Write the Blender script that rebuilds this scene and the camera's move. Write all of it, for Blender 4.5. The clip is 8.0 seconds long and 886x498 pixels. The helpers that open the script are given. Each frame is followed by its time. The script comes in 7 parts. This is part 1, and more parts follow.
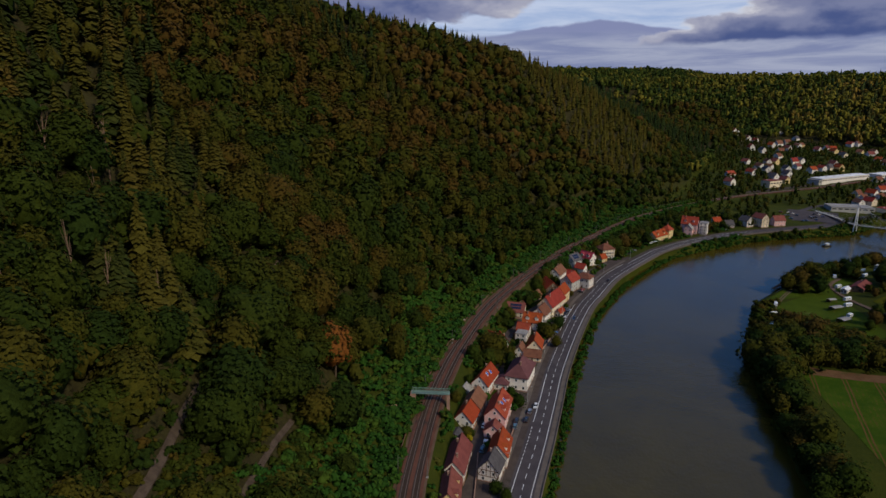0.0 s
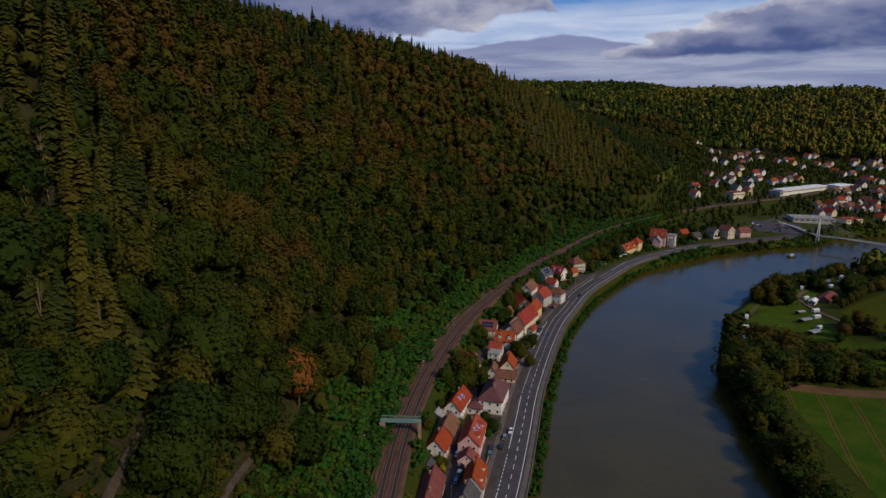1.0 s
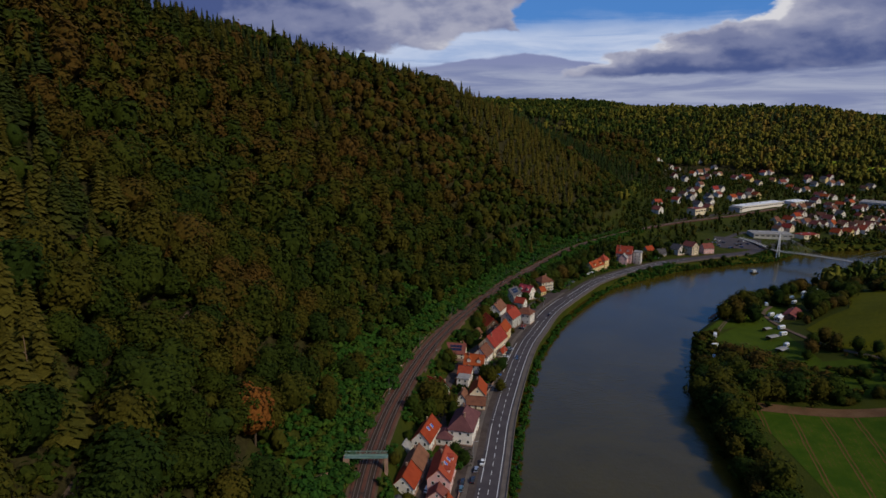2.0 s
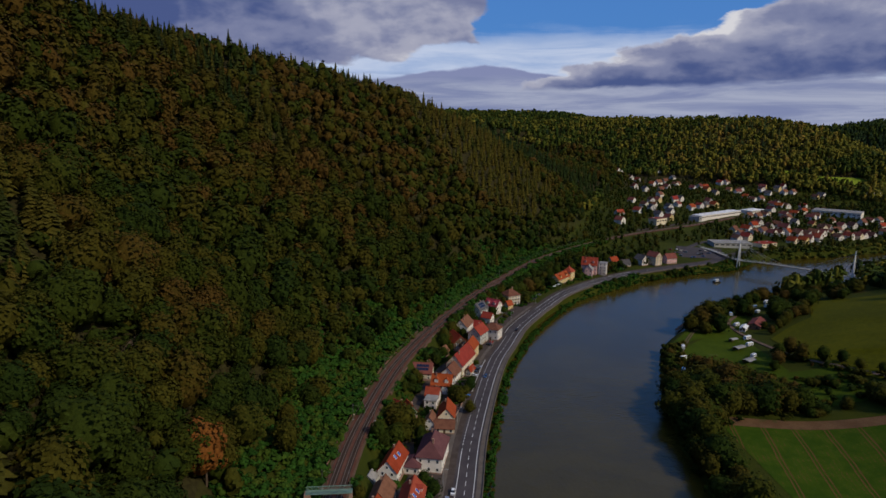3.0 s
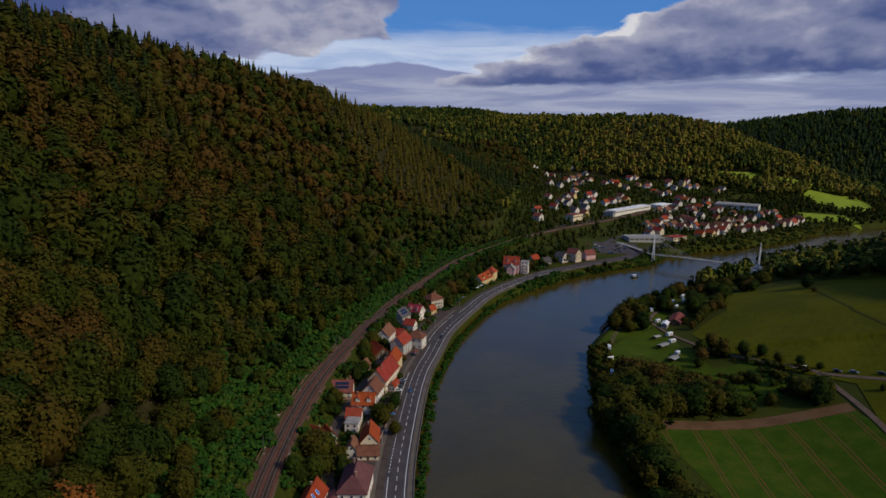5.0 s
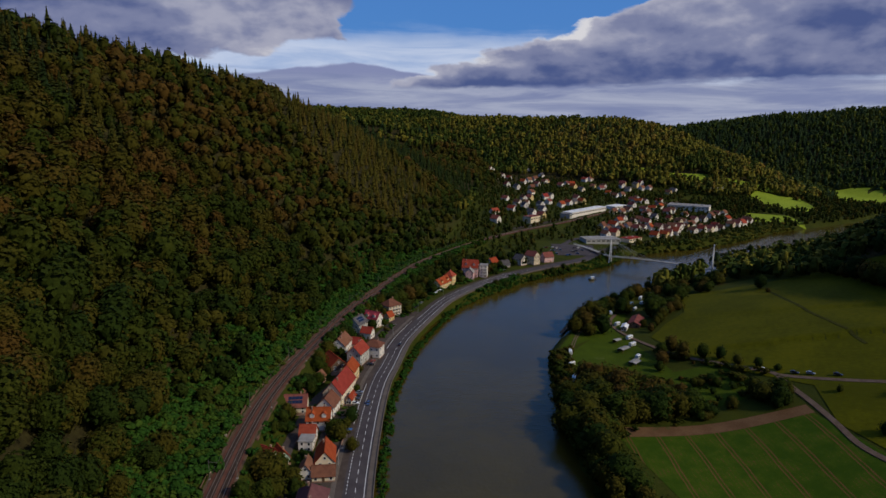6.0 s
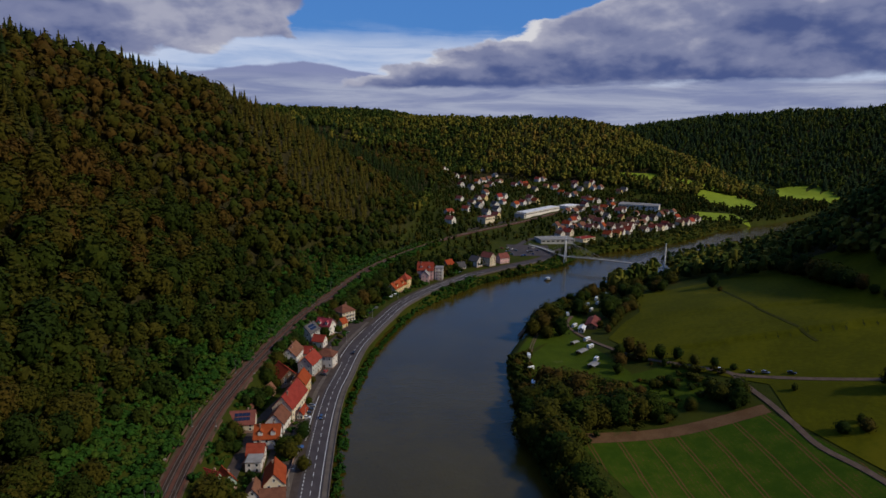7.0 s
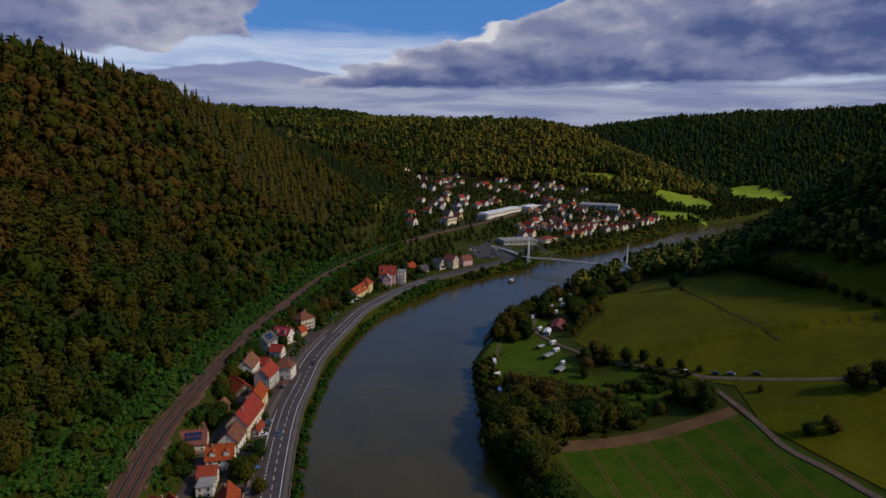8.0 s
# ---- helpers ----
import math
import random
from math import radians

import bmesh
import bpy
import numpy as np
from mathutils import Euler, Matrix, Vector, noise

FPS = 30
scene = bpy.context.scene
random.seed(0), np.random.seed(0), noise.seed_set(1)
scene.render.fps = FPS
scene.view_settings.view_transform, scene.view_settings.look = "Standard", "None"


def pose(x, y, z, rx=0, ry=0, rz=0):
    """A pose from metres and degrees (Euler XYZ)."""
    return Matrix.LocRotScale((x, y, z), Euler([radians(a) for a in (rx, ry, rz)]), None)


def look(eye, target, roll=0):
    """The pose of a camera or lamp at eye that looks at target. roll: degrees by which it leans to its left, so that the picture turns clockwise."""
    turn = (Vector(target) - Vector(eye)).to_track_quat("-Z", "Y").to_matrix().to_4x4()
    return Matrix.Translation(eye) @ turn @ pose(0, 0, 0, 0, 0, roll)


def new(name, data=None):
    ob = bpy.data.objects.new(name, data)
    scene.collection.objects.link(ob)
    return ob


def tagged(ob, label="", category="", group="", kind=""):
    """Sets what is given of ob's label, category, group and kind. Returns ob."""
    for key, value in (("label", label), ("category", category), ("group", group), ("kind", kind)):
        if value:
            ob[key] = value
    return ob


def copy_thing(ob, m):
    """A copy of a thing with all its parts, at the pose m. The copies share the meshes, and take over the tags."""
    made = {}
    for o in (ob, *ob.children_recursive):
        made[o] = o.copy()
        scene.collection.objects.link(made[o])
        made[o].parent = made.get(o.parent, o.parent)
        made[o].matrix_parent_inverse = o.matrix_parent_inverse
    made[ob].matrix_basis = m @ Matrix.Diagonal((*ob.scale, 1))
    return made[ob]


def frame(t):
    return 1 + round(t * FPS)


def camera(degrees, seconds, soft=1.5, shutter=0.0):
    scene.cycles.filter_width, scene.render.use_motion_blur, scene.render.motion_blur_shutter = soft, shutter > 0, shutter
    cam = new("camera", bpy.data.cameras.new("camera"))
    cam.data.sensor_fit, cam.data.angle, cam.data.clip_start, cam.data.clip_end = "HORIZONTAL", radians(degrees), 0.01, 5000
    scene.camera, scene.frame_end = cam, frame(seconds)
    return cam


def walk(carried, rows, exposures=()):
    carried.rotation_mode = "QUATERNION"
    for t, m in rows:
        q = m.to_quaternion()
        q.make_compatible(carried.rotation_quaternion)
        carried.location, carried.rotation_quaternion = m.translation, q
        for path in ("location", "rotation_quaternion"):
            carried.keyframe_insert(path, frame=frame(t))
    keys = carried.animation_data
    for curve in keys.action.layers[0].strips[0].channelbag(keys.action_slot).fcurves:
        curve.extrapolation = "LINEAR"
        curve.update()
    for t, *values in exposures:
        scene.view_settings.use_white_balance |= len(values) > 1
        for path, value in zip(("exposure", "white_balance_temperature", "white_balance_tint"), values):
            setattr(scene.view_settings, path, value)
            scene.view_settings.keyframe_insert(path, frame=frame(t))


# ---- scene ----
cam = camera(72.1, 8.0)
PATH = [
    (0, (0.339, 1.8, 145.486), (0.355, 3.736, 144.983), 0.3),
    (0.5, (0.194, 7.804, 145.517), (0.262, 9.744, 145.033), 0.3),
    (1, (0.082, 13.783, 145.579), (0.202, 15.725, 145.115), 0.4),
    (1.5, (0.044, 19.764, 145.649), (0.221, 21.706, 145.207), 0.5),
    (1.7, (0.095, 22.194, 145.667), (0.295, 24.137, 145.237), 0.6),
    (3, (0.933, 38.225, 145.95), (1.287, 40.157, 145.574), 0.6),
    (3.5, (1.592, 44.486, 145.971), (2.01, 46.406, 145.595), 0.7),
    (4, (2.543, 50.694, 145.954), (3.028, 52.598, 145.578), 0.8),
    (4.5, (3.71, 56.775, 145.93), (4.262, 58.66, 145.554), 0.8),
    (4.7, (4.263, 59.157, 145.928), (4.84, 61.034, 145.548), 0.7),
    (6, (8.538, 74.373, 145.897), (9.285, 76.189, 145.52), 0.9),
    (6.5, (10.596, 80.1, 145.906), (11.413, 81.886, 145.53), 0.9),
    (7, (12.925, 85.619, 145.92), (13.809, 87.374, 145.545), 1.0),
    (7.5, (15.35, 90.905, 145.921), (16.295, 92.628, 145.546), 1.0),
    (8, (17.856, 96.152, 145.923), (18.85, 97.847, 145.552), 1.0),
]
walk(cam, [(t, look(eye, target, roll)) for t, eye, target, roll in PATH])

# ---- world, sun, exposure ----
SUN_AZ, SUN_EL = 136.0, 37.0  # degrees from +y towards +x, and above the horizon


def math_node(nt, op, a, b=None, c=None, clamp=False):
    n = nt.nodes.new("ShaderNodeMath")
    n.operation, n.use_clamp = op, clamp
    for i, v in enumerate((a, b, c)):
        if v is None:
            continue
        if isinstance(v, (int, float)):
            n.inputs[i].default_value = v
        else:
            nt.links.new(v, n.inputs[i])
    return n.outputs[0]


def ramp01(nt, value, lo, hi):
    n = nt.nodes.new("ShaderNodeMapRange")
    n.interpolation_type = "SMOOTHSTEP"
    n.inputs[1].default_value, n.inputs[2].default_value = lo, hi
    n.inputs[3].default_value, n.inputs[4].default_value = 0.0, 1.0
    nt.links.new(value, n.inputs[0])
    return n.outputs[0]


def blend(nt, fac, a, b, mode="MIX"):
    n = nt.nodes.new("ShaderNodeMix")
    n.data_type, n.blend_type = "RGBA", mode
    for sock, v in ((n.inputs[0], fac), (n.inputs[6], a), (n.inputs[7], b)):
        if isinstance(v, (int, float)):
            sock.default_value = v
        elif isinstance(v, tuple):
            sock.default_value = (*v, 1.0)
        else:
            nt.links.new(v, sock)
    return n.outputs[2]


def noise_node(nt, vec, scale, detail=4.0, rough=0.55, distort=0.0):
    n = nt.nodes.new("ShaderNodeTexNoise")
    n.inputs["Scale"].default_value, n.inputs["Detail"].default_value = scale, detail
    n.inputs["Roughness"].default_value, n.inputs["Distortion"].default_value = rough, distort
    if vec is not None:
        nt.links.new(vec, n.inputs["Vector"])
    return n.outputs["Fac"]


def make_world():
    w = bpy.data.worlds.new("sky")
    scene.world = w
    w.use_nodes = True
    nt = w.node_tree
    nt.nodes.clear()
    M = lambda op, a, b=None, c=None, clamp=False: math_node(nt, op, a, b, c, clamp)
    sky = nt.nodes.new("ShaderNodeTexSky")
    sky.sky_type, sky.sun_disc = "NISHITA", False
    sky.sun_elevation, sky.sun_rotation = radians(SUN_EL), radians(SUN_AZ)
    sky.air_density, sky.dust_density, sky.ozone_density = 1.0, 0.6, 2.0
    clear = blend(nt, 1.0, sky.outputs[0], (SKY_GAIN * 0.5, SKY_GAIN * 0.9, SKY_GAIN * 1.2), "MULTIPLY")
    clear = blend(nt, 0.65, clear, (0.075, 0.235, 0.660))
    tc = nt.nodes.new("ShaderNodeTexCoord")
    sep = nt.nodes.new("ShaderNodeSeparateXYZ")
    nt.links.new(tc.outputs["Generated"], sep.inputs[0])
    x, y, z = sep.outputs
    az = M("DEGREES", M("ARCTAN2", x, y))
    el = M("DEGREES", M("ARCSINE", z))

    def billow(ka, ke, scale, detail, rough, distort, da=0.0, de=0.0):
        c = nt.nodes.new("ShaderNodeCombineXYZ")
        nt.links.new(M("MULTIPLY", M("ADD", az, da), ka), c.inputs[0])
        nt.links.new(M("MULTIPLY", M("ADD", el, de), ke), c.inputs[1])
        return M("SUBTRACT", noise_node(nt, c.outputs[0], scale, detail, rough, distort), 0.5)

    puff = billow(0.08, 0.15, 3.2, 8.0, 0.52, 0.15)
    puff_lit = billow(0.08, 0.15, 3.2, 8.0, 0.52, 0.15, 0.7, 0.6)
    big = billow(0.05, 0.10, 1.5, 4.0, 0.5, 0.2)
    big_lit = billow(0.05, 0.10, 1.5, 4.0, 0.5, 0.2, 2.2, 1.8)
    streak = billow(0.030, 0.30, 2.6, 8.0, 0.62, 0.5)
    lit = M("ADD", M("MULTIPLY", M("SUBTRACT", puff, puff_lit), 0.9), M("MULTIPLY", M("SUBTRACT", big, big_lit), 1.0))
    elw = M("ADD", el, M("ADD", M("MULTIPLY", puff, 3.4), M("MULTIPLY", big, 2.0)))
    azw = M("ADD", az, M("ADD", M("MULTIPLY", puff, 6.0), M("MULTIPLY", big, 4.0)))
    # pale streaked layers near the horizon, a white veil over them, blue above
    pale = blend(nt, ramp01(nt, streak, -0.14, 0.16), (0.200, 0.236, 0.400), (0.360, 0.392, 0.520))
    veil = blend(nt, ramp01(nt, streak, -0.2, 0.15), (0.31, 0.42, 0.66), (0.52, 0.595, 0.765))
    el3 = M("ADD", el, M("ADD", M("MULTIPLY", streak, 3.0), M("MULTIPLY", puff, 1.2)))
    out = blend(nt, ramp01(nt, el3, 7.2, 9.2), veil, clear)
    # a distant low cloud like a hill, under the veil
    far_top = M("SUBTRACT", 6.1, M("MULTIPLY", M("ABSOLUTE", M("SUBTRACT", az, 14.0)), 0.13))
    far_in = ramp01(nt, M("SUBTRACT", far_top, M("ADD", el, M("MULTIPLY", puff, 1.0))), 0.0, 0.25)
    out = blend(nt, far_in, out, (0.220, 0.250, 0.425))
    low = M("ADD", el, M("ADD", M("MULTIPLY", streak, 3.0), M("MULTIPLY", puff, 1.0)))
    out = blend(nt, M("SUBTRACT", 1.0, ramp01(nt, low, 4.2, 5.2)), out, pale)
    # the long cloud bank: flat base, its top rising to the right
    top = M("MINIMUM", M("ADD", 4.6, M("MULTIPLY", M("SUBTRACT", az, 18.5), 0.315)), 17.0)
    base = M("ADD", 3.7, M("MULTIPLY", M("SUBTRACT", az, 20.0), 0.022))
    depth = M("SUBTRACT", top, elw)
    base_in = ramp01(nt, M("SUBTRACT", M("ADD", el, M("MULTIPLY", puff, 1.5)), base), 0.0, 0.5)
    bank = M("MULTIPLY", base_in, ramp01(nt, depth, 0.0, 0.45))
    # the grey cloud over the wooded hill
    under = M("SUBTRACT", elw, M("ADD", 5.7, M("MULTIPLY", az, 0.13)))
    left = M("MULTIPLY", ramp01(nt, M("SUBTRACT", 13.6, azw), 0.0, 0.7), ramp01(nt, under, 0.0, 0.5))
    left = M("MULTIPLY", left, ramp01(nt, M("SUBTRACT", 22.0, elw), 0.0, 5.0))
    # broken cloud all round, out of these two
    rest_az = M("MAXIMUM", ramp01(nt, az, 75.0, 95.0), ramp01(nt, M("MULTIPLY", az, -1.0), 20.0, 50.0))
    rest_up = M("MULTIPLY", ramp01(nt, el, 36.0, 48.0), 0.8)
    rest = M("MULTIPLY", M("MAXIMUM", rest_az, rest_up), ramp01(nt, big, -0.06, 0.06))
    cover = M("MAXIMUM", M("MAXIMUM", bank, left), rest)
    # inside the clouds: dark flat bases, bright crowns and rims
    hgt = M("DIVIDE", M("SUBTRACT", el, base), M("MAXIMUM", M("SUBTRACT", top, base), 1.0), None, True)
    rim = M("MULTIPLY", M("SUBTRACT", 1.0, ramp01(nt, depth, 0.0, 1.3)), 0.30)
    shade = M("ADD", M("ADD", M("MULTIPLY", hgt, 0.72), rim), M("ADD", lit, M("MULTIPLY", big, 0.8)))
    shade_l = M("ADD", M("ADD", 0.46, M("MULTIPLY", M("SUBTRACT", az, 2.0), 0.022)), M("ADD", lit, M("MULTIPLY", big, 1.0)))
    pick = ramp01(nt, az, 14.5, 18.5)
    sh = M("ADD", M("MULTIPLY", shade, pick), M("MULTIPLY", shade_l, M("SUBTRACT", 1.0, pick)))
    cl = blend(nt, ramp01(nt, sh, -0.05, 0.40), (0.066, 0.096, 0.240), (0.190, 0.214, 0.352))
    cl = blend(nt, ramp01(nt, sh, 0.36, 0.74), cl, (0.362, 0.372, 0.478))
    cl = blend(nt, ramp01(nt, sh, 0.74, 1.05), cl, (0.660, 0.655, 0.690))
    out = blend(nt, cover, out, cl)
    bg = nt.nodes.new("ShaderNodeBackground")
    bg.inputs[1].default_value = SKY_STRENGTH
    nt.links.new(out, bg.inputs[0])
    o = nt.nodes.new("ShaderNodeOutputWorld")
    nt.links.new(bg.outputs[0], o.inputs[0])


SKY_GAIN, SKY_STRENGTH = 0.055, 1.0
make_world()
sun = new("sun", bpy.data.lights.new("sun", "SUN"))
sun.data.energy, sun.data.angle, sun.data.color = 2.5, radians(4.0), (1.0, 0.88, 0.68)
_a, _e = radians(SUN_AZ), radians(SUN_EL)
sun.matrix_world = look((0, 0, 300), (-math.sin(_a) * math.cos(_e), -math.cos(_a) * math.cos(_e), 300 - math.sin(_e)))
scene.view_settings.exposure = 0.0

# ---- materials ----
def material(name, c1, c2, scale=0.5, rough=0.85, bump=0.3, fine=6.0, metal=0.0, by_object=0.0, third=None, third_at=0.62, spec=0.06):
    """Two colours mixed by broad and fine noise in world metres, with relief; by_object varies the brightness from object to object."""
    m = bpy.data.materials.new(name)
    m.use_nodes = True
    nt = m.node_tree
    p = nt.nodes["Principled BSDF"]
    geo = nt.nodes.new("ShaderNodeNewGeometry")
    pos = geo.outputs["Position"]
    n1 = noise_node(nt, pos, scale, 5.0, 0.6)
    n2 = noise_node(nt, pos, fine, 3.0, 0.6)
    f = math_node(nt, "ADD", math_node(nt, "MULTIPLY", n1, 0.65), math_node(nt, "MULTIPLY", n2, 0.35))
    col = blend(nt, ramp01(nt, f, 0.36, 0.64), c1, c2)
    if third:
        col = blend(nt, ramp01(nt, noise_node(nt, pos, scale * 0.37, 6.0, 0.65), third_at, third_at + 0.08), col, third)
    if by_object:
        info = nt.nodes.new("ShaderNodeObjectInfo")
        hsv = nt.nodes.new("ShaderNodeHueSaturation")
        nt.links.new(col, hsv.inputs["Color"])
        nt.links.new(math_node(nt, "ADD", 1.0 - by_object, math_node(nt, "MULTIPLY", info.outputs["Random"], 2 * by_object)), hsv.inputs["Value"])
        nt.links.new(math_node(nt, "ADD", 0.5 - 0.006, math_node(nt, "MULTIPLY", info.outputs["Random"], 0.012)), hsv.inputs["Hue"])
        col = hsv.outputs[0]
    nt.links.new(col, p.inputs["Base Color"])
    p.inputs["Roughness"].default_value, p.inputs["Metallic"].default_value = rough, metal
    p.inputs["Specular IOR Level"].default_value = spec
    if bump:
        b = nt.nodes.new("ShaderNodeBump")
        b.inputs["Strength"].default_value = bump
        b.inputs["Distance"].default_value = 0.6 / fine
        nt.links.new(n2, b.inputs["Height"])
        nt.links.new(b.outputs[0], p.inputs["Normal"])
    return m


def foliage(name, deep, green, olive, russet, per_object=False, grain=0.9, shift=0.0):
    """Leaves: one of four hues from tree to tree by the attribute tint (or by object), lighter and darker from leaf to leaf."""
    m = bpy.data.materials.new(name)
    m.use_nodes = True
    nt = m.node_tree
    p = nt.nodes["Principled BSDF"]
    if per_object:
        tint = nt.nodes.new("ShaderNodeObjectInfo").outputs["Random"]
    else:
        at = nt.nodes.new("ShaderNodeAttribute")
        at.attribute_name = "tint"
        tint = at.outputs["Fac"]
    geo = nt.nodes.new("ShaderNodeNewGeometry")
    isl = geo.outputs["Random Per Island"]
    broad = noise_node(nt, geo.outputs["Position"], 0.014, 4.0, 0.6)
    hue = math_node(nt, "ADD", tint, math_node(nt, "MULTIPLY", math_node(nt, "SUBTRACT", broad, 0.5 - shift), 0.5))
    hue = math_node(nt, "ADD", hue, math_node(nt, "MULTIPLY", math_node(nt, "SUBTRACT", isl, 0.5), 0.10))
    col = blend(nt, ramp01(nt, hue, 0.0, 0.40), deep, green)
    col = blend(nt, ramp01(nt, hue, 0.38, 0.72), col, olive)
    col = blend(nt, ramp01(nt, hue, 0.80, 1.05), col, russet)
    hsv = nt.nodes.new("ShaderNodeHueSaturation")
    nt.links.new(col, hsv.inputs["Color"])
    leafy = noise_node(nt, geo.outputs["Position"], grain, 3.0, 0.7)
    vary = math_node(nt, "ADD", math_node(nt, "MULTIPLY", isl, 0.34), math_node(nt, "MULTIPLY", ramp01(nt, leafy, 0.3, 0.7), 0.36))
    nt.links.new(math_node(nt, "ADD", 0.64, vary), hsv.inputs["Value"])
    nt.links.new(hsv.outputs[0], p.inputs["Base Color"])
    p.inputs["Roughness"].default_value = 0.85
    p.inputs["Specular IOR Level"].default_value = 0.04
    b = nt.nodes.new("ShaderNodeBump")
    b.inputs["Strength"].default_value, b.inputs["Distance"].default_value = 0.6, 0.7 / grain
    nt.links.new(leafy, b.inputs["Height"])
    nt.links.new(b.outputs[0], p.inputs["Normal"])
    return m


def plain(name, c, rough=0.5, metal=0.0, spec=0.4):
    m = bpy.data.materials.new(name)
    m.use_nodes = True
    p = m.node_tree.nodes["Principled BSDF"]
    p.inputs["Base Color"].default_value = (*c, 1)
    p.inputs["Roughness"].default_value, p.inputs["Metallic"].default_value = rough, metal
    p.inputs["Specular IOR Level"].default_value = spec
    return m


def water_material():
    m = bpy.data.materials.new("river_water")
    m.use_nodes = True
    nt = m.node_tree
    p = nt.nodes["Principled BSDF"]
    geo = nt.nodes.new("ShaderNodeNewGeometry")
    pos = geo.outputs["Position"]
    silt = noise_node(nt, pos, 0.02, 5.0, 0.6, 0.6)
    nt.links.new(blend(nt, ramp01(nt, silt, 0.35, 0.65), (0.047, 0.035, 0.005), (0.059, 0.044, 0.006)), p.inputs["Base Color"])
    gust = noise_node(nt, pos, 0.011, 4.0, 0.6, 1.2)
    nt.links.new(math_node(nt, "ADD", 0.05, math_node(nt, "MULTIPLY", ramp01(nt, gust, 0.45, 0.7), 0.10)), p.inputs["Roughness"])
    p.inputs["IOR"].default_value = 1.33
    p.inputs["Specular IOR Level"].default_value = 0.5
    rip = math_node(nt, "ADD", noise_node(nt, pos, 0.55, 3.0, 0.6, 0.4), math_node(nt, "MULTIPLY", noise_node(nt, pos, 0.09, 2.0, 0.5, 0.6), 1.5))
    b = nt.nodes.new("ShaderNodeBump")
    b.inputs["Strength"].default_value, b.inputs["Distance"].default_value = 0.5, 0.25
    nt.links.new(rip, b.inputs["Height"])
    nt.links.new(b.outputs[0], p.inputs["Normal"])
    return m


def ground_material():
    """Grass on the level, brown leaf litter with shade in its colour on steep slopes."""
    m = material("grass_ground", (0.026, 0.034, 0.004), (0.042, 0.048, 0.005), 0.06, 0.95, 0.6, 1.3, third=(0.050, 0.042, 0.012))
    nt = m.node_tree
    p = nt.nodes["Principled BSDF"]
    geo = nt.nodes.new("ShaderNodeNewGeometry")
    sep = nt.nodes.new("ShaderNodeSeparateXYZ")
    nt.links.new(geo.outputs["True Normal"], sep.inputs[0])
    n = noise_node(nt, geo.outputs["Position"], 0.5, 5.0, 0.7)
    litter = blend(nt, ramp01(nt, n, 0.35, 0.65), (0.024, 0.020, 0.008), (0.038, 0.034, 0.012))
    old = p.inputs["Base Color"].links[0].from_socket
    where = nt.nodes.new("ShaderNodeSeparateXYZ")
    nt.links.new(geo.outputs["Position"], where.inputs[0])
    steep = math_node(nt, "SUBTRACT", 1.0, ramp01(nt, sep.outputs[2], 0.70, 0.84))
    wooded = math_node(nt, "MAXIMUM", math_node(nt, "MULTIPLY", steep, ramp01(nt, where.outputs[2], 17.0, 22.0)), ramp01(nt, where.outputs[2], 40.0, 48.0))
    nt.links.new(blend(nt, wooded, old, litter), p.inputs["Base Color"])
    return m


